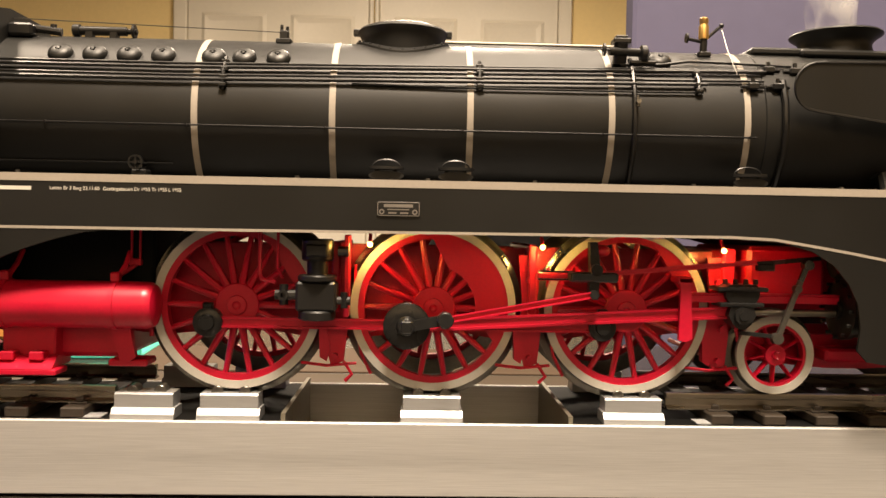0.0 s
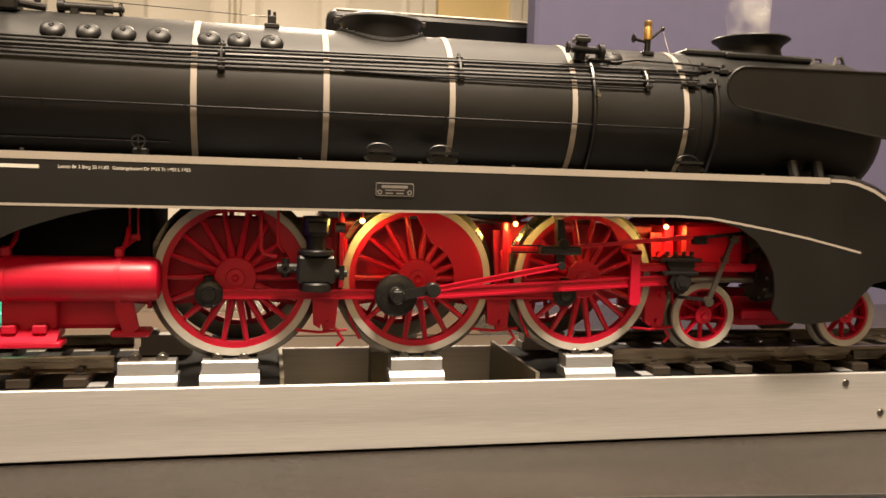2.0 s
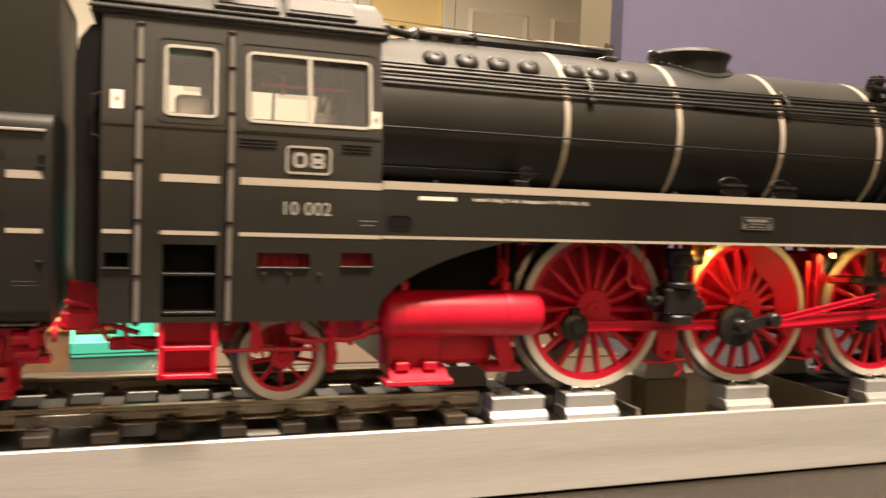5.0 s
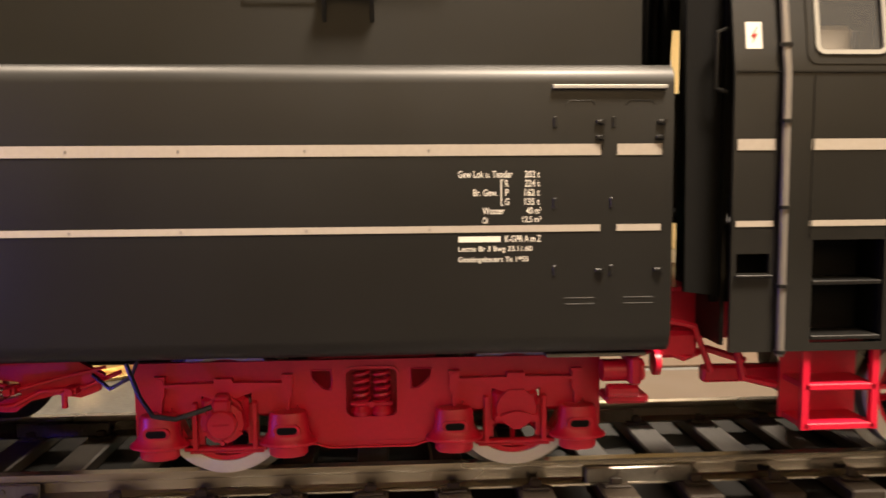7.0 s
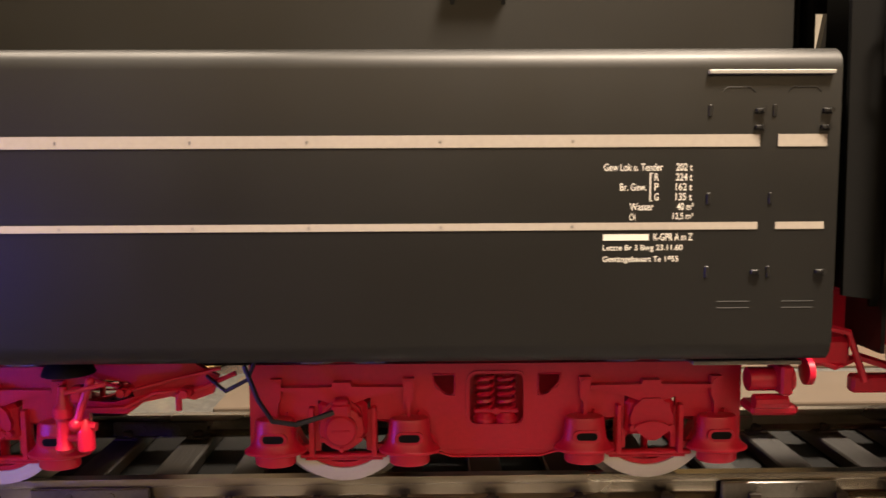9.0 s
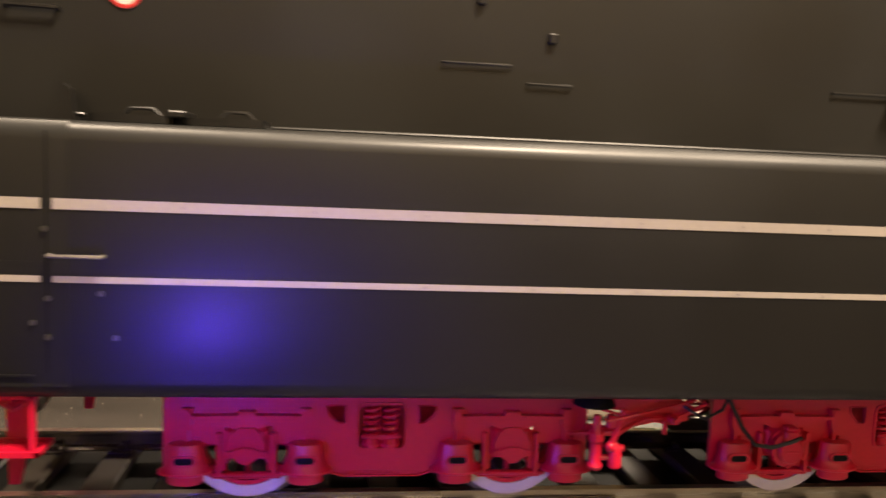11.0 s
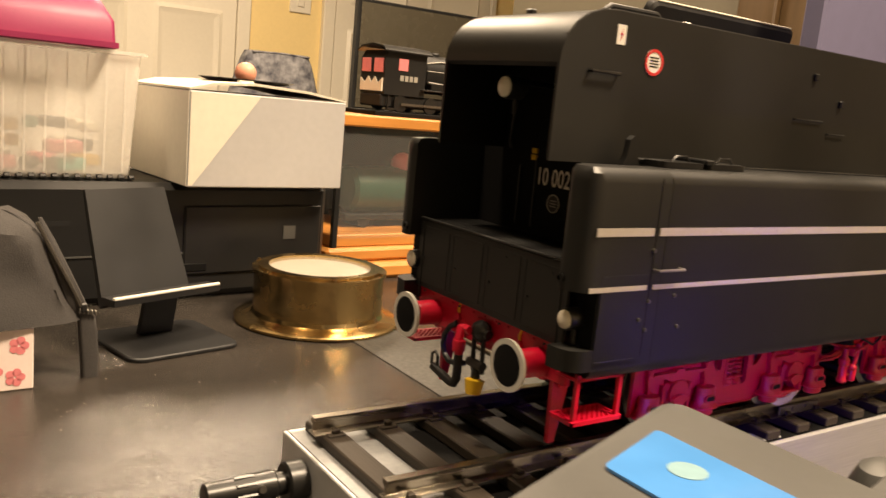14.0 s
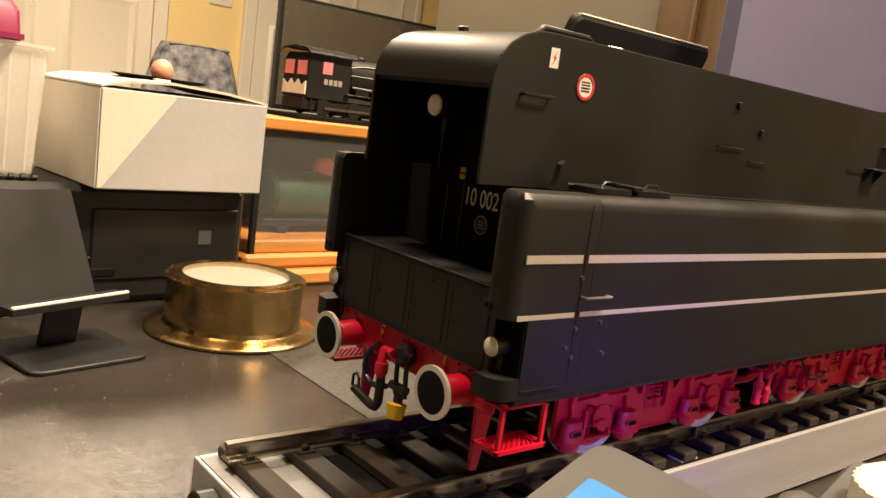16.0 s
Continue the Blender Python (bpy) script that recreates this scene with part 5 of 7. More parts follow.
# rear wings
wing = [(-17.162, -1.563), (-17.99, -1.563)] + [(-17.99 + 0.2 * math.cos(radians(a)), -1.363 + 0.2 * math.sin(radians(a))) for a in range(260, 179, -16)] + [(-18.19, -1.33), (-18.16, -1.28), (-17.162, -1.28)]
for sgn in (-1, 1):
    g = G()
    def ins(k, z):
        return [(max(-18.19 + k, x) if x < -17.89 else x, sgn * (max(-1.563 + k, y) if y < -1.3 else y), z) for x, y in wing]
    loft(g, [ins(0, 1.83), ins(0, 2.80), ins(0.02, 2.88), ins(0.07, 2.93), ins(0.14, 2.942)])
    part("rear_wing", g, BLACK, tender, "rounded black tank end")
    g = G()
    loft(g, [[(x, sgn * y, z) for x, y in wing[:-3] + [(-18.19, -1.26), (-17.89, -1.26), (-17.89, -1.5)]] for z in (1.10, 1.30)])
    part("lamp_ledge", g, BLACK, tender)
    # inner face in DEEP too, its shade put into the colour
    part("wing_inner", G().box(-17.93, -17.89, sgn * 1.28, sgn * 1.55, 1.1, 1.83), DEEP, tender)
    lp = part("tail_lamp", G().lathe((-18.08, sgn * 1.33, 1.54), "x", [(0.10, 0.0), (0.105, 0.03), (0.10, 0.2), (0.06, 0.24), (0.05, 0.3)], 22).cyl((-17.95, sgn * 1.33, 1.30), (-17.95, sgn * 1.33, 1.48), 0.03, seg=8), BLACK2, tender, "black lamp with a cream lens")
    part("lens", G().lathe((-18.08, sgn * 1.33, 1.54), (-1, 0, 0), [(0.09, -0.01), (0.085, 0.015), (0.05, 0.035), (0.01, 0.04)], 22), LENS, lp)
    part("round_port", G().ring((-18.185, sgn * 1.335, 1.93), "x", 0.025, 0.045, -0.03, 0.0, 14), BLACK2, tender)
pn = part("rear_panel", G().box(-18.03, -17.99, -1.275, 1.275, 1.25, 2.03, 0.01), BLACK, tender, "plain black rear panel")
for y in (-0.93, -0.31, 0.31, 0.93):
    g = G()
    a, b = rrect(y - 0.27, y + 0.27, 1.31, 1.96, 0.01, 1), rrect(y - 0.262, y + 0.262, 1.318, 1.952, 0.01, 1)
    loft(g, [[(-18.028, u, v) for u, v in a], [(-18.036, u, v) for u, v in a], [(-18.036, u, v) for u, v in b], [(-18.032, u, v) for u, v in b]])
    part("cupboard_door", g, BLACK, pn)
    part("latch", G().cyl((-18.03, y + 0.2, 1.6), (-18.05, y + 0.2, 1.6), 0.013, seg=6), BLACK2, pn)
for y in (-1.18, 1.18):
    part("panel_strip", G().box(-18.04, -18.028, y - 0.012, y + 0.012, 1.14, 2.0), BLACK2, pn)
part("panel_lip", G().box(-18.045, -17.99, -1.27, 1.27, 2.031, 2.05, 0.006), BLACK2, pn)
for y in (-1.05, -0.35, 0.35, 1.05):
    for z in (1.22, 1.9):
        part("stud", G().cyl((-18.028, y, z), (-18.045, y, z), 0.013, seg=6), BLACK2, pn)
# lamp and fittings in the recess
tl = part("upper_lamp", G().lathe((-18., 0, 3.56), "x", [(0.11, 0.0), (0.12, 0.03), (0.115, 0.2), (0.06, 0.25)], 22).cyl((-17.85, 0, 3.45), (-17.85, 0, 3.3), 0.03, seg=8).cyl((-17.82, 0, 3.62), (-17.28, 0, 3.62), 0.03, seg=8), BLACK2, tender)
part("lens", G().lathe((-18., 0, 3.56), (-1, 0, 0), [(0.105, -0.01), (0.1, 0.02), (0.06, 0.045), (0.01, 0.05)], 22), LENS, tl, "cream lamp lens")
part("conduit", G().tube([(-17.85, 0, 3.3), (-17.85, 0.02, 3.0), (-17.82, 0.02, 2.96)], 0.012, 6), BLACK2, tender)
for y, z in ((0.55, 2.75), (0.28, 2.85)):
    part("ladder_rail", G().cyl((-17.24, y, 2.1), (-17.24, y, z), 0.018, seg=6), BLACK2, tender)
for z in (2.90, 2.83):
    part("yellow_tag", G().box(-17.255, -17.235, 0.29, 0.37, z, z + 0.055), YELLOW, tender)
lettering("lettering", "10 002", 0, 0, 0.50, 0.19, 0, LETTER, tender, (90, 0, -90), (-17.234, 0.235, 2.575))
op = part("oval_plate", G().lathe((-17.232, -0.05, 2.40), (-1, 0, 0), [(0.10, 0), (0.10, 0.008), (0.085, 0.008), (0.08, 0.004), (0.001, 0.004)], 20), BLACK2, tender, "small oval metal plate")
part("plate_rim", G().ring((-17.24, -0.05, 2.40), (-1, 0, 0), 0.088, 0.10, -0.004, 0.004, 24), PALE, op)
for dz in (-0.03, 0.0, 0.03):
    part("bar", G().box(-17.242, -17.236, -0.10, 0.0, 2.394 + dz, 2.406 + dz), HANDRAIL, op)
# roof fittings
part("roof_hatch", G().tube([(-17.34, -0.55, 4.34), (-17.24, -0.55, 4.42), (-16.6, -0.55, 4.42), (-16.5, -0.55, 4.34)], 0.035, 8).box(-17.29, -16.5, -0.75, -0.4, 4.33, 4.37, 0.02), BLACK2, tender)
part("roof_stud", G().box(-17.54, -17.47, 0.28, 0.38, 4.31, 4.39, 0.01), BLACK2, tender)
part("lifting_eye", G().tube([(-16.4, -0.6, 4.33), (-16.33, -0.6, 4.38), (-16.2, -0.65, 4.38), (-16.1, -0.7, 4.33)], 0.015, 6), STEEL, tender)
# tank top fittings on the ledge
part("filler_lever", G().prism([(-17.43, 2.94), (-17.21, 2.94), (-17.24, 3.02), (-17.26, 3.17), (-17.31, 3.21), (-17.36, 3.17), (-17.38, 3.02)], "y", -1.16, -1.09).cyl((-17.29, -1.12, 2.99), (-16.845, -1.12, 2.99), 0.018, seg=6), BLACK2, tender)
for x0, x1 in ((-17.12, -16.50), (-16.46, -15.87)):
    ld = part("filler_lid", G().prism(rrect(x0, x1, -1.38, -0.98, 0.09), "z", 2.945, 3.0), BLACK2, tender, "flat black filler lid")
    part("lid_handle", G().tube([(x0 + 0.25, -1.25, 3.0), (x0 + 0.3, -1.25, 3.05), (x0 + 0.45, -1.25, 3.05), (x0 + 0.5, -1.25, 3.0)], 0.014, 6), BLACK2, ld)
part("lid_hinge", G().box(-16.54, -16.42, -1.4, -1.0, 2.99, 3.04, 0.01), BLACK2, tender)
part("ledge_rod", G().tube([(-15.85, -1.05, 2.96), (-8.5, -1.05, 2.96)], 0.012, 5), BLACK2, tender)
# side handles
def handle(x0, x1, y, z, r, m=BLACK2, out=0.07):
    part("handle", G().tube([(x0, y, z), (x0, y - out, z), (x1, y - out, z), (x1, y, z)], r, 6), m, tender)


handle(-17.77, -17.41, -0.92, 3.76, 0.018, BLACK2, 0.05)
handle(-17.27, -16.925, -1.565, 2.02, 0.014, HANDRAIL)
part("rain_strip", G().box(-9.19, -8.43, -1.60, -1.563, 2.765, 2.79, 0.004), PALE, tender, "pale metal strip over the lockers")
for x0, x1, z in ((-14.56, -14.02, 3.54), (-13.87, -13.52, 3.405), (-11.27, -10.75, 3.47)):
    handle(x0, x1, -0.92, z, 0.010, BLACK2, 0.022)
for x, z in ((-14.27, 4.03), (-13.69, 3.765)):
    part("stud", G().box(x - 0.035, x + 0.035, -0.96, -0.918, z - 0.04, z + 0.04, 0.01), BLACK2, tender)
part("wall_step", G().box(-10.74, -10.33, -1.08, -0.92, 3.50, 3.53, 0.008).prism([(-0.92, 3.3), (-0.92, 3.5), (-1.05, 3.5)], "x", -10.72, -10.69).prism([(-0.92, 3.3), (-0.92, 3.5), (-1.05, 3.5)], "x", -10.38, -10.35), BLACK, tender, "small folding step")
part("wall_step", G().box(-10.33, -9.76, -1.08, -0.92, 3.83, 3.86, 0.008), BLACK, tender)
# lining
for x0, x1 in ((-18.05, -17.337), (-17.26, -8.865), (-8.755, -8.455)):
    part("lining", G().box(x0, x1, -1.571, -1.56, 2.334, 2.408), CREAM, tender, "cream lining strip")
    part("lining", G().box(x0 - (0.01 if x0 < -17.69 else 0), x1, -1.571, -1.56, 1.832, 1.876), CREAM, tender, "cream lining strip")
for x in (-16.4, -15.5, -14.7, -13.9, -13.1, -12.3, -11.6, -10.8, -10.0):
    for z in (2.37, 1.854):
        part("rivet", G().cyl((x, -1.5705, z), (x, -1.573, z), 0.010, seg=8), HANDRAIL, tender)
# hinges and studs of the locker doors
for x, z in ((-8.87, 2.55), (-8.46, 2.55), (-8.87, 1.57), (-8.47, 1.57), (-8.87, 2.45), (-8.47, 2.45)):
    part("door_latch", G().box(x - 0.03, x + 0.03, -1.59, -1.564, z - 0.012, z + 0.012, 0.004).cyl((x + 0.02, -1.6, z), (x + 0.02, -1.564, z), 0.016, seg=8), BLACK2, tender)
for x, z in ((-9.17, 2.55), (-8.78, 2.55), (-9.17, 2.02), (-8.79, 2.02), (-9.17, 1.57), (-8.79, 1.57)):
    part("hinge", G().box(x - 0.012, x + 0.012, -1.575, -1.564, z - 0.035, z + 0.035, 0.003), BLACK2, tender)
for x0, x1 in ((-9.10, -8.90), (-8.70, -8.50)):
    for z, d in ((2.69, -0.03), (1.385, 0.0), (1.345, 0.0)):
        part("door_pressing", G().tube([(x0, -1.566, z + d), (x0 + 0.03, -1.566, z), (x1 - 0.03, -1.566, z), (x1, -1.565, z + d)], 0.0035, 5), BLACK, tender)
for x, z in ((-17.29, 1.72), (-16.945, 1.76), (-17.29, 1.45), (-17.39, 1.55), (-17.31, 2.2), (-16.845, 1.45)):
    part("stud", G().cyl((x, -1.564, z), (x, -1.585, z), 0.02, seg=8), STEEL, tender)
part("corner_seam", G().box(-17.302, -17.294, -1.5668, -1.564, 1.2, 2.86), DEEP, tender)
part("foot_rail", G().box(-17.89, -17.39, -1.58, -1.56, 1.17, 1.185), BLACK2, tender)
# lettering on the side
for t, x, z, w in (("Gew Lok u. Tender", -9.81, 2.19, 0.36), ("202 t", -9.37, 2.19, 0.10), ("R", -9.50, 2.13, 0.025), ("224 t", -9.37, 2.13, 0.10), ("Br. Gew.", -9.71, 2.07, 0.16), ("P", -9.50, 2.07, 0.025), ("162 t", -9.37, 2.07, 0.10), ("G", -9.50, 2.01, 0.027), ("135 t", -9.37, 2.01, 0.10), ("Wasser", -9.65, 1.95, 0.145), ("40 m³", -9.36, 1.95, 0.10), ("Öl", -9.65, 1.89, 0.035), ("12,5 m³", -9.385, 1.89, 0.125),
                   ("K-GPR A m Z", -9.50, 1.765, 0.24), ("Letzte Br 3 Bwg 23.11.60", -9.81, 1.695, 0.49), ("Gestängebauart Te 1955", -9.81, 1.625, 0.465)):
    lettering("lettering", t, x, z, w, 0.045, -1.567, LETTER, tender)
part("bar", G().box(-9.81, -9.53, -1.5685, -1.566, 1.767, 1.805), LETTER, tender, "white marking bar")
part("bracket_mark", G().box(-9.53, -9.522, -1.5685, -1.566, 2.005, 2.178).box(-9.53, -9.51, -1.5685, -1.566, 2.172, 2.178).box(-9.53, -9.51, -1.5685, -1.566, 2.005, 2.011), LETTER, tender)
# signs at the rear
c = part("warning_card", G().box(-17.475, -17.36, -0.926, -0.921, 4.03, 4.21), LETTER, tender, "white card with a red flash")
x, z = -17.418, 4.12
part("flash", G().prism([(x + 0.02, z + 0.06), (x - 0.02, z - 0.005), (x + 0.002, z), (x - 0.015, z - 0.06), (x + 0.022, z + 0.012), (x, z + 0.01)], "y", -0.93, -0.925), SIGNRED, c)
c = part("round_sign", G().cyl((-16.943, -0.921, 3.915), (-16.943, -0.926, 3.915), 0.125, seg=32), LETTER, tender, "round white sign with a red ring")
part("red_ring", G().ring((-16.943, -0.926, 3.915), "y", 0.098, 0.125, -0.005, 0, 32), SIGNRED, c)
for k in range(4):
    part("bar", G().box(-17.003, -16.883, -0.929, -0.9255, 3.87 + k * 0.028, 3.882 + k * 0.028), BLACK2, c)

# underframe and buffers
part("underframe", G().box(-17.79, -8.5, -0.7, 0.7, 0.8, 0.99), DEEP, tender)
part("lower_edge", G().box(-9.2, -8.5, -1.45, -1.3, 0.955, 0.985, 0.006), STEEL, tender)
bb = part("buffer_beam", G().box(-17.95, -17.87, -1.3, 1.3, 0.86, 1.245, 0.02).box(-17.87, -17.70, -1.1, 1.1, 0.84, 1.2), RED, tender, "red buffer beam")
for y in np.arange(-1.2, 1.21, 0.2):
    part("rivet", G().ball((-17.953, y, 1.19), 0.014, 8), RED, bb)
for y in (-0.92, 0.92):
    bf = part("buffer", G().lathe((-17.90, y, 1.0), (-1, 0, 0), [(0.18, 0), (0.18, 0.025), (0.145, 0.04), (0.138, 0.30), (0.128, 0.32)], 24), RED, tender, "red buffer with a white-edged black head")
    part("buffer_stem", G().lathe((-18.22, y, 1.0), (-1, 0, 0), [(0.10, 0), (0.10, 0.06), (0.20, 0.10), (0.235, 0.115)], 24), BLACK2, bf)
    part("buffer_head", G().lathe((-18.335, y, 1.0), (-1, 0, 0), [(0.24, -0.01), (0.24, 0.012), (0.195, 0.022), (0.1, 0.03), (0.01, 0.032)], 36), DEEP, bf)
    part("white_edge", G().ring((-18.335, y, 1.0), (-1, 0, 0), 0.20, 0.252, -0.012, 0.021, 40), WHITE, bf)
for y in (0.46, -0.60):
    part("yellow_cock", G().tube([(-17.95, y, 1.09), (-17.96, y, 1.17), (-17.94, y - 0.02, 1.25)], 0.016, 6), YELLOW, tender)
    part("cock_body", G().cyl((-17.90, y, 1.08), (-17.98, y, 1.08), 0.04, seg=10).cyl((-17.95, y - 0.05, 1.06), (-17.95, y + 0.05, 1.06), 0.022, seg=8), RED, tender)
part("draw_hook", G().box(-17.98, -17.89, -0.12, 0.12, 0.93, 1.17, 0.02).prism([(-18.16, 1.02), (-18.20, 1.08), (-18.16, 1.12), (-18.11, 1.07), (-17.97, 1.08), (-17.97, 1.01)], "y", -0.035, 0.035), RED, tender)
# heating pipe, hoses and coupling
part("heating_pipe", G().tube([(-17.90, 0.34, 1.0), (-18.00, 0.33, 0.98), (-18.03, 0.31, 0.86), (-18.03, 0.29, 0.70)], 0.052, 10).lathe((-18.03, 0.30, 0.80), "z", [(0.07, -0.06), (0.075, 0), (0.07, 0.06)], 12), RED, tender, "red heating pipe bend")
part("heating_hose", G().tube([(-18.03, 0.29, 0.70), (-18.03, 0.285, 0.52), (-18.03, 0.29, 0.42), (-18.03, 0.33, 0.36), (-18.03, 0.40, 0.35), (-18.03, 0.60, 0.39), (-18.03, 0.75, 0.42)], 0.05, 10), BLACK2, tender, "thick black heating hose")
part("hose_lock", G().tube([(-18.03, 0.66, 0.42), (-18.03, 0.68, 0.56), (-18.03, 0.73, 0.60), (-18.03, 0.79, 0.56), (-18.03, 0.79, 0.44)], 0.018, 6), BLACK2, tender)
part("brake_hose", G().tube([(-17.97, 0.46, 1.0), (-18.0, 0.54, 0.94), (-18.0, 0.62, 0.84), (-18.0, 0.645, 0.72), (-18.0, 0.60, 0.61), (-18.0, 0.50, 0.56), (-18.0, 0.36, 0.57), (-18.0, 0.22, 0.62)], 0.032, 8), BLACK2, tender, "black rubber brake hose")
part("coupling_head", G().lathe((-18.02, -0.06, 1.06), (-0.5, 0.2, 1), [(0.04, -0.12), (0.085, -0.09), (0.115, -0.02), (0.11, 0.04), (0.06, 0.10), (0.02, 0.11)], 16).cyl((-18.02, -0.2, 1.05), (-18.02, 0.06, 1.05), 0.05, seg=10), BLACK2, tender)
for y in (-0.12, 0.04):
    part("coupling_link", G().tube([(-18.03, y, 1.0), (-18.04, y - 0.02, 0.82), (-18.03, y - 0.03, 0.62)], 0.026, 8), BLACK2, tender)
part("coupling_screw", G().cyl((-18.04, -0.17, 0.70), (-18.04, 0.08, 0.70), 0.05, seg=12).lathe((-18.04, -0.06, 0.62), "z", [(0.03, -0.1), (0.05, -0.06), (0.05, 0.03), (0.03, 0.06)], 12), BLACK2, tender)
part("yellow_cap", G().lathe((-18.05, -0.06, 0.46), (0.15, 0.1, 1), [(0.02, -0.085), (0.08, -0.08), (0.095, 0.0), (0.105, 0.07), (0.06, 0.085)], 16), YELLOW, tender, "yellow coupling cap")
for sgn in (-1, 1):
    part("guard_iron", G().prism([(-17.80, 0.92), (-17.56, 0.92), (-17.70, 0.16), (-17.78, 0.16)], "y", sgn * 0.98, sgn * 0.93), RED, tender)
    part("guard_brace", G().tube([(-17.86, sgn * 1.16, 0.92), (-17.74, sgn * 1.02, 0.76), (-17.66, sgn * 0.98, 0.80)], 0.018, 6), RED, tender)
    stp = part("rear_steps", G().box(-17.99, -17.95, sgn * 1.50, sgn * 1.46, 0.59, 1.05).box(-17.45, -17.41, sgn * 1.50, sgn * 1.46, 0.59, 1.05), RED, tender, "red rear steps")
    part("tread", G().box(-18.0, -17.40, sgn * 1.50, sgn * 1.2, 0.985, 1.02, 0.006), RED, stp)
    w0, w1 = sorted((sgn * 1.52, sgn * 1.2))
    part("tread", G().box(-18.02, -17.38, w0, w0 + 0.03, 0.57, 0.61).box(-18.02, -17.38, w1 - 0.03, w1, 0.57, 0.61).box(-18.02, -17.99, w0, w1, 0.571, 0.609).box(-17.41, -17.38, w0, w1, 0.571, 0.609).box(-18.0, -17.40, w0 + 0.01, w1 - 0.01, 0.572, 0.58), RED, stp)
    for k in range(13):
        x = -18.10 + k * 0.065
        for d in (1, -1):
            ends = [(min(-17.40, max(-18.0, x + d * a)), w0 + 0.03 + (0.13 + a) * 1.0) for a in (-0.13, 0.13)]
            if abs(ends[0][0] - ends[1][0]) > 0.08:
                part("tread_bar", G().tube([(u, v, 0.603 + 0.002 * d) for u, v in ends], 0.009, 4), RED, stp)
part("pipe", G().tube([(-18.05, -1.25, 1.05), (-17.75, -1.36, 1.03), (-17.37, -1.40, 1.06)], 0.02, 6), BLACK2, tender)

# bogies
fp = [(-1.71, 0.40), (-1.73, 0.55), (-1.68, 0.74), (-1.55, 0.90), (1.55, 0.90), (1.68, 0.74), (1.73, 0.55), (1.71, 0.40), (1.3, 0.32), (0.75, 0.36), (0.40, 0.32), (0.31, 0.272), (-0.31, 0.272), (-0.40, 0.32), (-0.75, 0.36), (-1.3, 0.32)]
AXLES = (-1.065, 1.065)
holes = [(-0.195, 0.195, 0.495, 0.865), (-0.445, -0.29, 0.70, 0.855), (0.29, 0.445, 0.70, 0.855)]
for ax in AXLES:
    holes += [(ax - 0.17, ax + 0.19, 0.61, 0.70), (ax - 0.325, ax - 0.235, 0.36, 0.54), (ax + 0.235, ax + 0.325, 0.36, 0.54), (ax - 0.16, ax + 0.16, 0.32, 0.42)]
xsf = [-1.71, 1.71] + [x for q in holes for x in q[:2]]
fm = G().sheet(xsf, [0.32, 0.36, 0.42, 0.495, 0.54, 0.61, 0.70, 0.855, 0.865, 0.93], holes, lambda z: -1.17, 0.05)
fm.prism([(-0.62, 0.319), (0.62, 0.319), (0.40, 0.30), (0.31, 0.272), (-0.31, 0.272), (-0.40, 0.30)], "y", -1.17, -1.12)
fm.prism([(-0.62, 0.318), (-0.40, 0.299), (-0.31, 0.271), (0.31, 0.271), (0.40, 0.299), (0.62, 0.318), (0.62, 0.328), (0.40, 0.309), (0.31, 0.281), (-0.31, 0.281), (-0.40, 0.309), (-0.62, 0.328)], "y", -1.195, -1.168)
frame_loop(fm, -0.21, 0.21, 0.48, 0.88, 0.075, 0.022, lambda z: -1.17, 0.012)
for sx in (-1, 1):
    for zc, d in ((0.495, 1), (0.865, -1)):
        fm.prism([(sx * 0.195, zc)] + [(sx * (0.135 + 0.06 * math.cos(radians(k))), zc + d * (0.06 - 0.06 * math.sin(radians(k)))) for k in (0, 22, 45, 67, 90)], "y", -1.168, -1.12)
    fm.prism([(sx * 0.445, 0.70), (sx * 0.445, 0.80), (sx * 0.42, 0.755), (sx * 0.36, 0.715), (sx * 0.335, 0.70)], "y", -1.168, -1.12)
    fm.tube([(sx * 0.445, -1.172, 0.855), (sx * 0.44, -1.172, 0.80), (sx * 0.36, -1.172, 0.71), (sx * 0.31, -1.172, 0.70), (sx * 0.29, -1.172, 0.73), (sx * 0.29, -1.172, 0.855), (sx * 0.445, -1.172, 0.855)], 0.008, 5)
for ax in AXLES:
    fm.prism([(ax - 0.42, 0.765), (ax - 0.42, 0.785), (ax - 0.07, 0.79), (ax - 0.06, 0.82), (ax + 0.06, 0.82), (ax + 0.07, 0.79), (ax + 0.42, 0.785), (ax + 0.42, 0.765), (ax + 0.22, 0.725), (ax + 0.06, 0.668), (ax - 0.06, 0.668), (ax - 0.22, 0.725)], "y", -1.24, -1.165)
    for s in (-1, 1):
        x = ax + s * 0.455
        fm.prism([(x - 0.04, 0.84), (x + 0.04, 0.84), (x + 0.034, 0.70), (x + 0.014, 0.66), (x + 0.012, 0.52), (x - 0.012, 0.52), (x - 0.014, 0.66), (x - 0.034, 0.70)], "y", -1.225, -1.165)
        fm.cyl((x, -1.235, 0.80), (x, -1.20, 0.80), 0.03, seg=10)
        fm.box(x + 0.06, x + 0.075, -1.2, -1.165, 0.5, 0.60, 0.004)
        fm.box(ax + s * 0.215 - 0.018, ax + s * 0.215 + 0.018, -1.225, -1.15, 0.29, 0.64, 0.005)
    fm.box(ax - 0.30, ax + 0.30, -1.2, -1.14, 0.275, 0.305, 0.008)
    fm.box(ax - 0.27, ax + 0.27, -1.16, -1.12, 0.245, 0.262, 0.004)
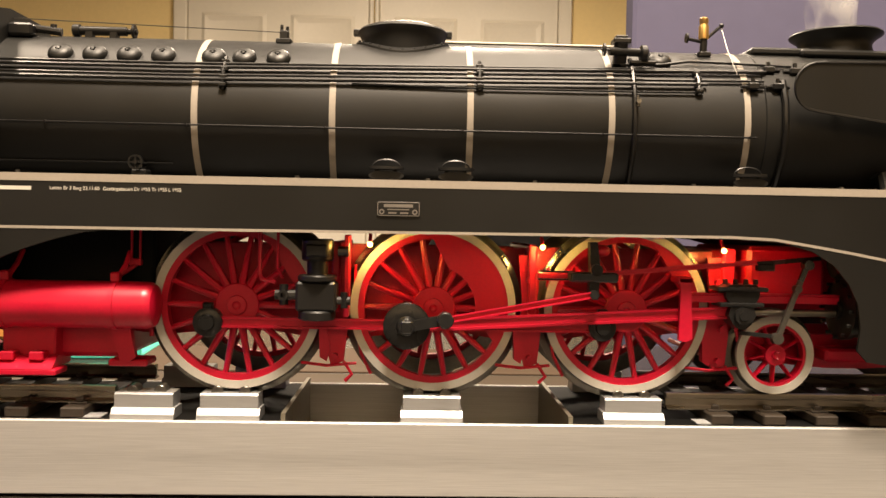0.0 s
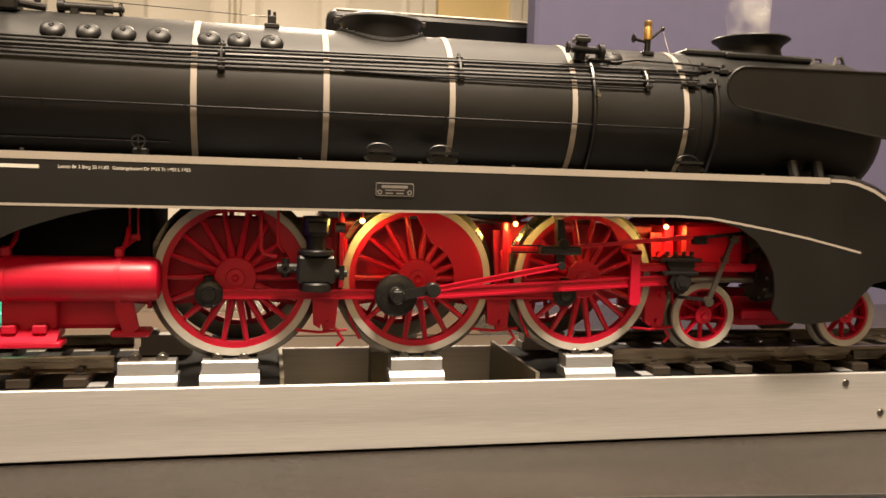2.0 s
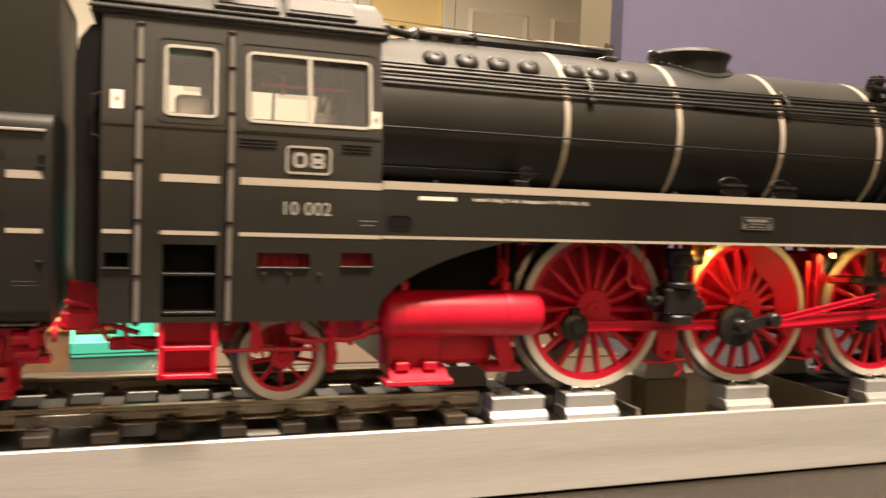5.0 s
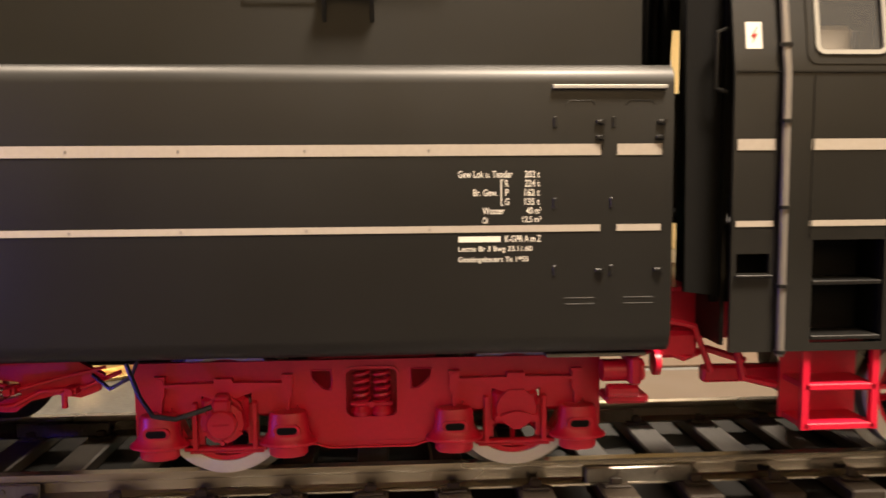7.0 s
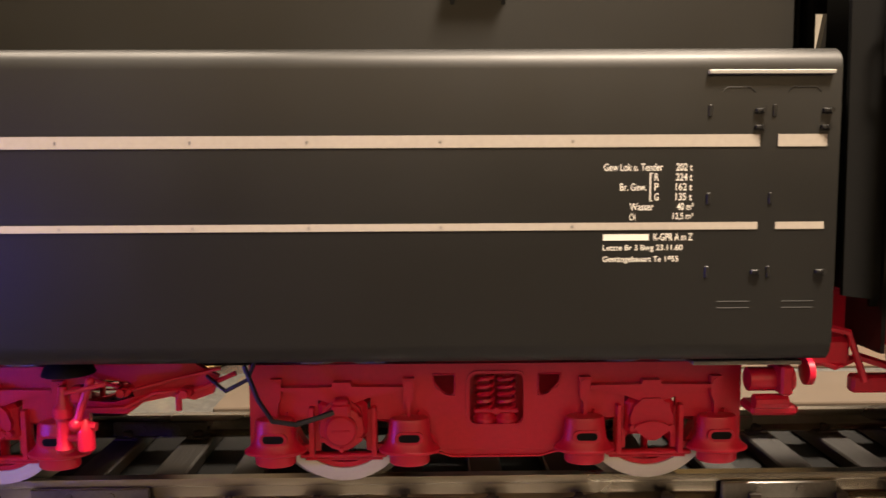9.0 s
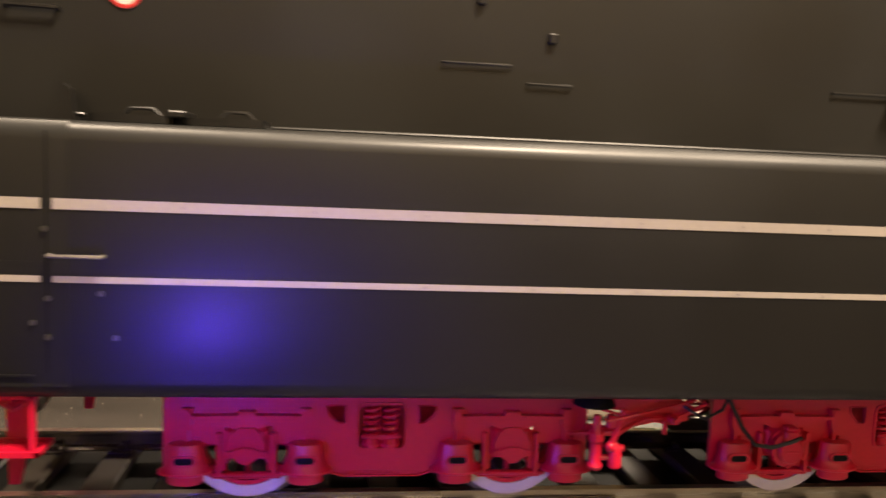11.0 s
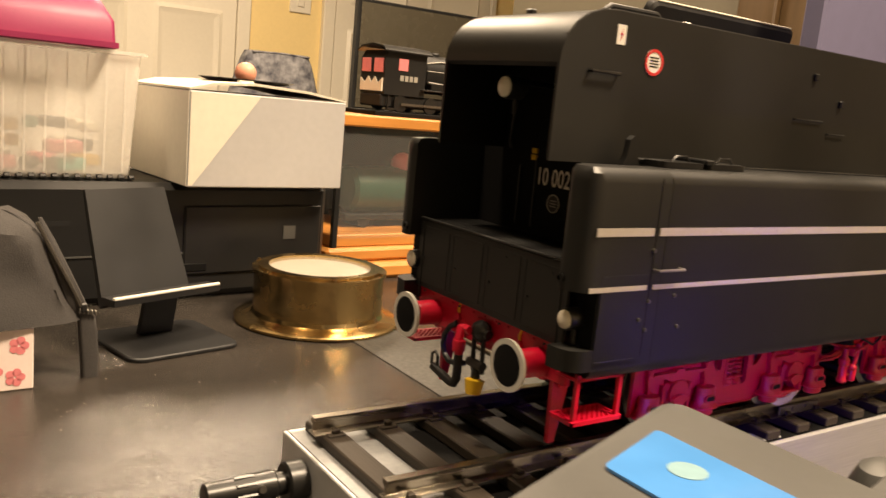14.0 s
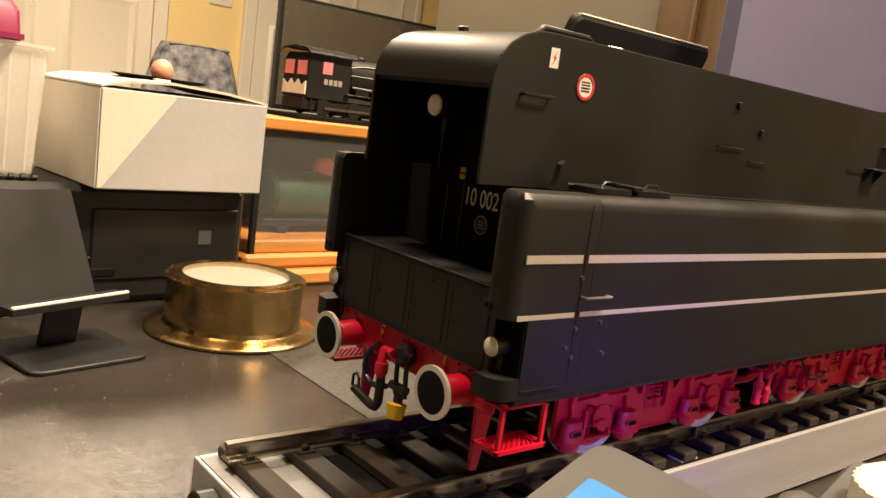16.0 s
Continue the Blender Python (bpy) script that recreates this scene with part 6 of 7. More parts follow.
for s in (-0.14, 0.14):
    fm.lathe((s, -1.168, 0.40), (0, -1, 0), [(0.028, 0), (0.028, 0.004), (0.02, 0.004), (0.018, -0.01)], 12)
fm.v = [(x, y, z - 0.065) for x, y, z in fm.v]
FM = mesh_of("bogie_frame", fm, RED)
cup = G()
def oval(w, d, n=20):
    return [(w * math.cos(2 * math.pi * i / n), d * math.sin(2 * math.pi * i / n)) for i in range(n)]


def cup_ring(w, d, z):
    return [(x, -1.24 + y, z) for x, y in oval(w, d)]


loft(cup, [cup_ring(0.19, 0.115, 0.268), cup_ring(0.212, 0.125, 0.275), cup_ring(0.212, 0.125, 0.292), cup_ring(0.175, 0.105, 0.32), cup_ring(0.15, 0.09, 0.36), cup_ring(0.138, 0.085, 0.49), cup_ring(0.125, 0.078, 0.507), cup_ring(0.08, 0.05, 0.51)])
loft(cup, [cup_ring(0.125, 0.08, 0.185), cup_ring(0.14, 0.09, 0.20), cup_ring(0.14, 0.09, 0.267)])
a, b = rrect(-0.095, 0.095, 0.345, 0.43, 0.042), rrect(-0.073, 0.073, 0.36, 0.415, 0.027)
loft(cup, [[(x, -1.30, z) for x, z in a], [(x, -1.336, z) for x, z in a], [(x, -1.336, z) for x, z in b], [(x, -1.31, z) for x, z in b]])
CUP = mesh_of("spring_cup", cup, RED)
SLOT = mesh_of("slot", G().prism(rrect(-0.072, 0.072, 0.361, 0.414, 0.026), "y", -1.3335, -1.30), DEEP)
bx = G().box(-0.17, 0.17, -1.22, -1.05, 0.36, 0.62, 0.03)
bx.prism([(-0.14, 0.42), (-0.15, 0.50), (-0.12, 0.58), (-0.06, 0.63), (0.06, 0.63), (0.12, 0.58), (0.15, 0.50), (0.14, 0.42), (0.04, 0.375), (-0.04, 0.375)], "y", -1.26, -1.215)
bx.prism([(-0.13, 0.425), (-0.10, 0.455), (-0.03, 0.475), (0.03, 0.475), (0.10, 0.455), (0.13, 0.425), (0.05, 0.36), (0.02, 0.345), (-0.02, 0.345), (-0.05, 0.36)], "y", -1.29, -1.255)
for s in (-1, 1):
    bx.cyl((s * 0.135, -1.28, 0.425), (s * 0.135, -1.23, 0.425), 0.025, seg=8)
BOX = mesh_of("axle_box", bx, RED)
gn = G().lathe((0, -1.27, 0.45), (0, -1, 0), [(0.155, -0.03), (0.16, 0), (0.15, 0.03), (0.11, 0.04), (0.11, 0.07), (0.095, 0.085), (0.02, 0.088)], 20)
gn.box(-0.065, 0.065, -1.345, -1.24, 0.50, 0.635, 0.02).box(-0.05, 0.05, -1.335, -1.24, 0.62, 0.66, 0.012).box(-0.06, 0.06, -1.362, -1.35, 0.44, 0.458, 0.004)
for k in range(6):
    u = radians(30 + 60 * k)
    gn.cyl((0.145 * math.cos(u), -1.315, 0.45 + 0.145 * math.sin(u)), (0.145 * math.cos(u), -1.27, 0.45 + 0.145 * math.sin(u)), 0.018, seg=6)
GEN = mesh_of("axle_generator", gn, RED)
sp = G()
for s in (-0.075, 0.075):
    sp.tube([(s + 0.055 * math.cos(t), -1.1 + 0.055 * math.sin(t), 0.56 + t * 0.0085) for t in np.linspace(0, 32, 70)], 0.016, 5)
    sp.lathe((s, -1.1, 0.5), "z", [(0.08, 0), (0.085, 0.03), (0.06, 0.07)], 14)
sp.box(-0.155, 0.155, -1.17, -1.12, 0.575, 0.605, 0.008).cyl((0, -1.18, 0.59), (0, -1.12, 0.59), 0.025, seg=8)
sp.v = [(x, y, z - 0.065) for x, y, z in sp.v]
SPR = mesh_of("coil_spring", sp, RED)
for bxx in (-10.41, -14.935):
    for sgn in (-1, 1):
        b = shared("bogie_frame", FM, tender, (bxx, -0.20 * sgn, 0), (0, 0, 0 if sgn < 0 else 180))
        b["label"] = "red bogie side frame"
        shared("coil_spring", SPR, b)
        for ax in (-1.065, 1.065):
            shared("axle_box", BOX, b, (ax, 0, 0))
            for s in (-0.46, 0.46):
                shared("spring_cup", CUP, b, (ax + s, 0, 0))
                shared("slot", SLOT, b, (ax + s, 0, 0))
        if bxx > -12:
            shared("axle_generator", GEN, b, (-1.065, 0, 0))
    part("bogie_bolster", G().box(bxx - 0.5, bxx + 0.5, -0.72, 0.72, 0.3, 0.9, 0.03), RED, tender)
    for ax in (-1.065, 1.065):
        put_wheel("carrying_wheel", SML, tender, bxx + ax, 0.5)
        part("axle", G().cyl((bxx + ax, -0.8, 0.5), (bxx + ax, 0.8, 0.5), 0.08, seg=12), RED, tender)
part("cable", G().tube([(-12.1, -1.2, 0.92), (-12.0, -1.26, 0.7), (-11.9, -1.3, 0.57), (-11.75, -1.31, 0.55), (-11.6, -1.33, 0.60), (-11.5, -1.31, 0.63)], 0.018, 6), BLACK2, tender)
part("cable", G().tube([(-12.05, -1.1, 0.92), (-12.1, -1.1, 0.8), (-12.25, -1.1, 0.72), (-12.4, -1.0, 0.8)], 0.015, 6), BLACK2, tender)
# gear between and ahead of the bogies
bl = part("brake_beam", G().prism([(-13.25, 0.55), (-12.95, 0.54), (-12.84, 0.62), (-12.65, 0.66), (-12.49, 0.635), (-12.36, 0.68), (-12.32, 0.80), (-12.5, 0.90), (-13.25, 0.90), (-13.25, 0.80), (-12.92, 0.76), (-12.9, 0.66), (-13.05, 0.62), (-13.25, 0.64)], "y", -1.0, -0.95), RED, tender, "dark red hanging brake beam")
part("pull_rod", G().tube([(-13.4, -1.03, 0.58), (-12.95, -1.04, 0.60), (-12.75, -1.04, 0.70), (-12.45, -1.03, 0.72), (-12.2, -1.0, 0.82)], 0.018, 6), RED, bl)
part("pull_rod", G().tube([(-13.3, -1.06, 0.84), (-12.9, -1.05, 0.72), (-12.6, -1.05, 0.80), (-12.3, -1.02, 0.86)], 0.014, 6), RED, bl)
for x, z in ((-12.94, 0.72), (-12.52, 0.71)):
    part("pin_block", G().box(x - 0.04, x + 0.04, -1.12, -1.0, z - 0.03, z + 0.03, 0.01).cyl((x, -1.15, z), (x, -1.1, z), 0.028, seg=10), RED, bl)
part("pin_drop", G().cyl((-12.58, -1.06, 0.58), (-12.58, -1.06, 0.70), 0.022, seg=8), RED, bl)
bv = part("brake_valve_stand", G().lathe((-13.25, -1.30, 0.38), "z", [(0.05, 0), (0.065, 0.03), (0.05, 0.06), (0.05, 0.22), (0.065, 0.24), (0.065, 0.30), (0.04, 0.33), (0.03, 0.44)], 14), RED, tender, "red brake valve stand with a lever")
part("valve_chamber", G().lathe((-13.10, -1.33, 0.44), "z", [(0.03, -0.05), (0.055, -0.03), (0.055, 0.10), (0.04, 0.14), (0.02, 0.17)], 14).cyl((-13.25, -1.31, 0.48), (-13.1, -1.33, 0.48), 0.025, seg=8).cyl((-13.03, -1.33, 0.56), (-13.1, -1.33, 0.56), 0.03, seg=8), RED, bv)
part("lever_post", G().tube([(-13.15, -1.36, 0.58), (-13.10, -1.36, 0.72), (-13.05, -1.35, 0.87)], 0.026, 8).ball((-13.15, -1.36, 0.58), 0.045, 10).ball((-13.05, -1.35, 0.86), 0.032, 10), RED, bv)
part("lever", G().tube([(-13.20, -1.38, 0.795), (-13.05, -1.38, 0.825), (-12.94, -1.37, 0.85)], 0.016, 8), RED, bv)
part("lever_block", G().box(-13.18, -13.10, -1.37, -1.28, 0.72, 0.83, 0.015), RED, bv)
g = G().cyl((-8.75, -1.2, 0.80), (-8.45, -1.2, 0.80), 0.08, seg=12).cyl((-8.72, -1.25, 0.66), (-8.5, -1.25, 0.66), 0.05, seg=10).box(-8.58, -8.50, -1.35, -1.1, 0.72, 0.92, 0.015).lathe((-8.40, -1.25, 0.86), "x", [(0.02, 0), (0.09, 0.01), (0.09, 0.05), (0.02, 0.06)], 16).tube([(-8.5, -1.2, 0.9), (-8.35, -1.2, 0.95), (-8.3, -1.15, 0.9)], 0.02, 6).box(-8.72, -8.4, -1.22, -1.0, 0.55, 0.62, 0.02)
part("brake_valve", g, RED, tender)
part("sand_dome", G().lathe((-13.25, -1.2, 0.88), "z", [(0.17, 0), (0.15, 0.05), (0.08, 0.1), (0.01, 0.12)], 16), DEEP, tender)

# things on the desk ----------------------------------------------------------------
GREYP = mat("grey_plastic", (0.062, 0.062, 0.059), 0.5, vary=0.06, grain=500)
WHITEP = mat("ivory_plastic", (0.72, 0.68, 0.56), 0.4, vary=0.04)
BLUEST = mat("glossy_blue_sticker", (0.05, 0.20, 0.48), 0.15, vary=0.12, grain=30, stain=60, coat=0.5)
YELST = mat("pale_yellow_print", (0.18, 0.30, 0.34), 0.2, vary=0.1, stain=80)
CHAR = mat("charcoal_plastic", (0.012, 0.012, 0.0122), 0.42, spec=0.35, vary=0.1, grain=700, bump=0.03)
SLATE = mat("slate_powder_coat", (0.012, 0.0122, 0.013), 0.5, spec=0.4, vary=0.1, grain=900, bump=0.05)
CARD = mat("grey_carton", (0.42, 0.42, 0.43), 0.6, vary=0.05, grain=200)
CARDL = mat("cream_carton", (0.68, 0.64, 0.55), 0.6, vary=0.05, grain=200)
MAGENTA = mat("magenta_plastic", (0.27, 0.02, 0.085), 0.4, vary=0.06)
CLEAR = mat("clear_plastic", (0.85, 0.83, 0.78), 0.25, alpha=0.40, vary=0.05, rough_vary=0.03)
FABRIC = mat("grey_fabric", (0.040, 0.037, 0.036), 0.85, vary=0.25, grain=1500, bump=0.4, stain=60)
PINKC = mat("pale_pink_carton", (0.80, 0.68, 0.64), 0.55, vary=0.05)
PINK = mat("pink_print", (0.72, 0.22, 0.24), 0.55, vary=0.06)
WOOD = mat("orange_varnished_wood", (0.52, 0.22, 0.055), 0.35, vary=0.25, grain=120, stretch=(0.15, 1, 1), stain=40)
TEAL = mat("teal_plastic", (0.06, 0.50, 0.40), 0.4, vary=0.08)
CAMO = mat("navy_patterned_cloth", (0.42, 0.42, 0.44), 0.85, dark=(0.010, 0.012, 0.032), grain=34, stain=22)
PEACH = mat("peach_rubber", (0.75, 0.33, 0.22), 0.5, vary=0.08)
SCREEN = mat("dark_screen", (0.075, 0.066, 0.048), 0.25, vary=0.05)
GREENP = mat("dark_green_paint", (0.02, 0.06, 0.04), 0.4)

# control box in the foreground
ctl = thing("control_box", (-19.0, -3.36, TZ), 0, "grey control box with a glossy blue sticker on top", "control box")
h = 1.65 - TZ
g = G()
def rr(k, z, x0=-3.1, x1=0.06, y0=-2.6, y1=0.06, r=0.20, skew=0.36):
    return [(x, y + skew * x, z) for x, y in rrect(x0 + k, x1 - k, y0 + k, y1 - k, max(0.05, r - k), 6)]


loft(g, [rr(0.08, 0), rr(0.0, 0.1), rr(0.0, h - 0.10), rr(0.03, h - 0.03), rr(0.10, h)])
part("body", g, GREYP, ctl)
st = part("sticker", G().prism([(x, y + 0.36 * x) for x, y in rrect(-1.20, -0.56, -1.25, -0.17, 0.04)], "z", h + 0.003, h + 0.02), BLUEST, ctl, "glossy blue sticker")
part("sun_print", G().prism(arc(-0.84, -0.82, 0.10, 0, 340, 24), "z", h + 0.0205, h + 0.024), YELST, st)
part("print_bar", G().prism(rrect(-0.96, -0.72, -1.42, -1.30, 0.05), "z", h + 0.0205, h + 0.025), YELST, st)
hs = thing("throttle_unit", (-17.0, -4.75, TZ), 12, "grey throttle unit with an ivory ribbed knob", "throttle")
h2 = 1.02 - TZ
g = G()
loft(g, [rr(0.08, 0, -1.05, 1.6, -1.0, 0.95, 0.2, 0), rr(0, 0.1, -1.05, 1.6, -1.0, 0.95, 0.2, 0), rr(0, h2 - 0.08, -1.05, 1.6, -1.0, 0.95, 0.2, 0), rr(0.06, h2, -1.05, 1.6, -1.0, 0.95, 0.2, 0)])
part("body", g, GREYP, hs)
kn = []
for k, (r, z) in enumerate(((0.58, h2 + 0.01), (0.58, h2 + 0.22), (0.50, h2 + 0.28), (0.1, h2 + 0.30))):
    kn.append([(0.6 + (r + (0.02 if i % 2 and k < 2 else 0)) * math.cos(2 * math.pi * i / 72), 0.15 + (r + (0.02 if i % 2 and k < 2 else 0)) * math.sin(2 * math.pi * i / 72), z) for i in range(72)])
LX, LY = 0.642, 0.998
part("knob", loft(G(), kn), WHITEP, hs, "ivory ribbed control knob")
part("led_lens", G().lathe((LX - 0.04, LY - 0.015, 0.74 - TZ), (0.9, 0.25, 0.35), [(0.06, -0.05), (0.06, 0.0), (0.04, 0.015), (0.005, 0.02)], 14), BLUELED, hs, "lit blue indicator light")
part("finger_stop", G().prism([(-0.75, h2 + 0.005), (-0.75, h2 + 0.12), (-0.6, h2 + 0.24), (-0.35, h2 + 0.24), (-0.30, h2 + 0.005)], "y", 0.42, 0.6), GREYP, hs)
part("led_hump", loft(G(), [[(LX - 0.33 + rx * math.cos(t), LY + 0.02 + ry * math.sin(t), z - TZ) for t in [2 * math.pi * i / 24 for i in range(24)]] for rx, ry, z in ((0.34, 0.24, 0.0), (0.33, 0.23, 0.55), (0.30, 0.20, 0.80), (0.22, 0.14, 0.95), (0.10, 0.06, 1.0))]), GREYP, hs, "grey rounded hump beside the light")

# brass case clock lying on its back
bc = thing("brass_ship_clock", (-15.95, 8.12, TZ), 0, "polished brass ship's clock lying face up", "clock")
part("flange", G().lathe((0, 0, 0), "z", [(1.62, 0), (1.66, 0.03), (1.66, 0.07), (1.60, 0.11), (1.42, 0.13), (1.34, 0.17), (1.30, 0.25)], 64), BRASS, bc)
part("case", G().lathe((0, 0, 0.13), "z", [(1.30, 0), (1.30, 0.88)], 64), BRASS, bc, "brass drum case")
part("bezel", G().ring((0, 0, 1.0), "z", 1.02, 1.34, 0.0, 0.07, 64).ring((0, 0, 1.07), "z", 1.02, 1.22, 0.0, 0.05, 64), BRASS, bc)
part("dial", G().cyl((0, 0, 1.0), (0, 0, 1.03), 1.03, seg=48), mat("cream_dial", (0.30, 0.27, 0.21), 0.5, vary=0.05), bc, "cream dial")
part("glass", G().lathe((0, 0, 1.08), "z", [(1.03, 0), (0.7, 0.03), (0.3, 0.045), (0.01, 0.05)], 48), GLASS, bc)
for k in range(6):
    a = k * math.pi / 3 + 0.3
    part("screw", G().cyl((1.28 * math.cos(a), 1.28 * math.sin(a), 1.07), (1.28 * math.cos(a), 1.28 * math.sin(a), 1.11), 0.05, seg=10), BRASS, bc)

# folding tablet stand
sd = thing("tablet_stand", (-19.17, 7.38, TZ), 12.5, "black metal tablet stand, empty, with a pale front lip", "tablet stand")
part("foot", loft(G(), [[(x, y, z) for x, y in rrect(-1.0 + k, 1.0 - k, -0.85 + k, 0.95 - k, 0.25, 5)] for k, z in ((0.02, 0), (0, 0.02), (0, 0.06), (0.02, 0.08))]), SLATE, sd)
g = G()
loft(g, [[(-0.93, -0.02, 0.80), (0.80, -0.02, 0.80), (0.80, 0.08, 0.76), (-0.93, 0.08, 0.76)], [(-0.82, 0.72, 2.62), (0.70, 0.72, 2.62), (0.70, 0.80, 2.60), (-0.82, 0.80, 2.60)]])
for ob in (part("back_plate", g, SLATE, sd, "slate grey sloping back plate"),
           part("lip", G().prism([(-0.36, 0.88), (-0.36, 0.985), (-0.02, 0.985), (0.02, 0.90), (0.02, 0.80), (-0.08, 0.86)], "x", -0.95, 1.15), SLATE, sd),
           part("lip_edge", G().box(-0.95, 1.15, -0.37, -0.30, 0.987, 1.03, 0.01), LETTER, sd, "pale lip edge")):
    ob.matrix_basis = pose(-0.28 * S, 0, 0, 0, 0, 9)
part("neck", loft(G(), [[(-0.3, 0.35, 0.07), (0.3, 0.35, 0.07), (0.3, 0.5, 0.07), (-0.3, 0.5, 0.07)], [(-0.3, 0.14, 0.92), (0.3, 0.14, 0.92), (0.3, 0.24, 0.92), (-0.3, 0.24, 0.92)]]), SLATE, sd)

# black printer with the carton and the tub on it
pr = thing("compact_printer", (-18.38, 11.70, TZ), 5.5, "low black compact printer with a paper slot", "printer")
part("body", G().box(-4.4, 3.5, -1.6, 1.8, 0.05, 2.46, 0.14), CHAR, pr)
part("front_panel", G().box(0.1, 3.3, -1.66, -1.59, 0.55, 2.0, 0.05), CHAR, pr)
part("print_bar", G().box(-3.3, -2.1, -1.605, -1.598, 1.62, 1.72), SLATE, pr)
part("paper_slot", G().box(-1.4, 0.6, -1.68, -1.62, 0.62, 0.80, 0.02), DEEP, pr)
part("trim_line", G().box(-4.2, 1.6, -1.63, -1.60, 1.0, 1.03), GREYP, pr)
part("label", G().box(2.35, 2.65, -1.68, -1.661, 1.25, 1.55), GREYP, pr, "small grey symbol label")
for x in (-4.0, 3.1):
    part("rubber_foot", G().box(x - 0.2, x + 0.2, -1.4, -1.0, 0, 0.06), DEEP, pr)
cb = thing("gift_carton", (-18.30, 9.45, 1.27), 6, "grey and cream carton with an open lid on the printer", "box")
part("carton_body", G().box(0, 3.55, 0.0, 3.2, 0, 1.88, 0.02), CARD, cb)
# front is cream left of a diagonal, grey to its right
part("cream_diagonal", G().prism([(0.02, 0.03), (0.10, 0.03), (1.50, 1.86), (0.02, 1.86)], "y", -0.012, -0.003), CARDL, cb, "cream diagonal area on the carton front")
part("side_panel", G().box(-0.012, -0.003, 0.02, 3.18, 0.02, 1.86), CARDL, cb)
lid = [(0.0, 1.89), (0.0, 1.93), (0.5, 2.06), (1.4, 2.12), (2.6, 2.06), (3.55, 1.93), (3.55, 1.89), (2.6, 2.01), (1.4, 2.07), (0.5, 2.01)]
part("lid_flap", G().prism(lid, "y", 0.02, 3.18), CARDL, cb, "bowed cream lid flap")
tr = thing("shallow_tray", (-16.55, 11.2, 3.36), 10, "shallow black tray lying on the carton", "tray")
part("tray_body", G().lathe((0, 0, 0), "z", [(0.5, 0), (0.85, 0.03), (1.05, 0.10), (1.0, 0.10), (0.5, 0.05), (0.01, 0.05)], 28), CHAR, tr)
solid("rubber_ball", G().ball((0, 0, 0.18), 0.235, 24), PEACH, (-16.62, 11.1, 3.42), label="small peach rubber ball in the tray", category="ball")
solid("paper_scrap", G().prism([(0, 0), (0.32, 0.05), (0.3, 0.22), (0.02, 0.18)], "z", 0, 0.05), CARDL, (-17.1, 10.1, 3.38), label="scrap of white paper on the carton", category="paper")

tub = thing("storage_tub", (-20.80, 11.65, 1.27), 3, "clear plastic storage tub half full of small odds and ends", "tub")
g = G()
def rt(x, y, z, r=0.25):
    return [(a, b, z) for a, b in rrect(-x, x, -y, y, r, 4)]


loft(g, [rt(1.55, 1.35, 0.02), rt(1.60, 1.40, 0.10), rt(1.74, 1.54, 2.40), rt(1.84, 1.64, 2.42), rt(1.84, 1.64, 2.48), rt(1.70, 1.50, 2.48), rt(1.56, 1.36, 0.12), rt(1.5, 1.3, 0.08)])
part("tub_wall", g, CLEAR, tub, "clear ribbed tub wall")
for k in range(9):
    x = -1.4 + k * 0.35
    part("rib", G().add([(x - 0.02, -1.42, 0.15), (x + 0.02, -1.42, 0.15), (x + 0.02, -1.565, 2.35), (x - 0.02, -1.565, 2.35)], [(0, 1, 2, 3)]), CLEAR, tub)
rng = random.Random(5)
odds = ((PINK, "red"), (CARDL, "cream"), (YELLOW, "yellow"), (CHAR, "black"), (WHITEP, "ivory"), (TEAL, "green"), (GREYP, "grey"))
for k in range(26):
    m, nm = odds[k % 7]
    x, y, s = rng.uniform(-1.15, 1.15), rng.uniform(-1.0, 0.9), rng.uniform(0.12, 0.34)
    z0 = 0.1 + (k // 9) * 0.36
    ob = solid("small_part", G().box(-s, s, -s * 0.6, s * 0.6, 0, 0.24, 0.04) if k % 3 else G().cyl((-s, 0, 0.12), (s, 0, 0.12), 0.12, seg=12, c=0.02), m, (-20.80 + x, 11.65 + y, 1.27 + z0), rng.uniform(0, 180), nm + " plastic odds and ends in the tub", "small part", "small parts in the tub")
sb = thing("spiral_pad", (-22.5, 10.15, 1.27), 3, "black pad with a toothed binding lying on the printer", "pad")
part("pad_sheet", G().box(0, 3.4, 0, 0.5, 0.0, 0.03), CHAR, sb)
for k in range(17):
    part("binding_ring", G().cyl((0.1 + k * 0.2, -0.05, 0.06), (0.19 + k * 0.2, -0.05, 0.06), 0.055, seg=8), BLACK2, sb)
mg = thing("magenta_case", (-21.40, 10.95, 3.76), 2, "magenta plastic case lying across the tub", "case")
g = G()
loft(g, [rt(1.75, 1.35, 0.0, 0.1), rt(1.72, 1.32, 0.50, 0.1), rt(1.55, 1.1, 0.86, 0.2), rt(1.4, 0.95, 0.92, 0.2)])
part("case_body", g, MAGENTA, mg)
part("case_rim", loft(G(), [rt(1.80, 1.40, 0.02, 0.12), rt(1.80, 1.40, 0.12, 0.12)]), MAGENTA, mg)
part("latch", G().box(1.74, 1.84, -0.3, 0.1, 0.2, 0.45, 0.03), MAGENTA, mg)
pl = thing("soft_toy_pile", (-22.5, 10.9, 4.67), 0, "small heap of plush scraps on the magenta case", "plush")
for k, (m, x, y, r) in enumerate(((CARDL, 0.0, -0.2, 0.3), (CARDL, 0.45, -0.25, 0.24), (TEAL, 0.15, 0.2, 0.26), (PINK, -0.4, 0.1, 0.3), (GREYP, 0.75, 0.0, 0.22))):
    part("plush_ball", G().ball((x, y, r * 0.8), r, 16, 0.85), m, pl)

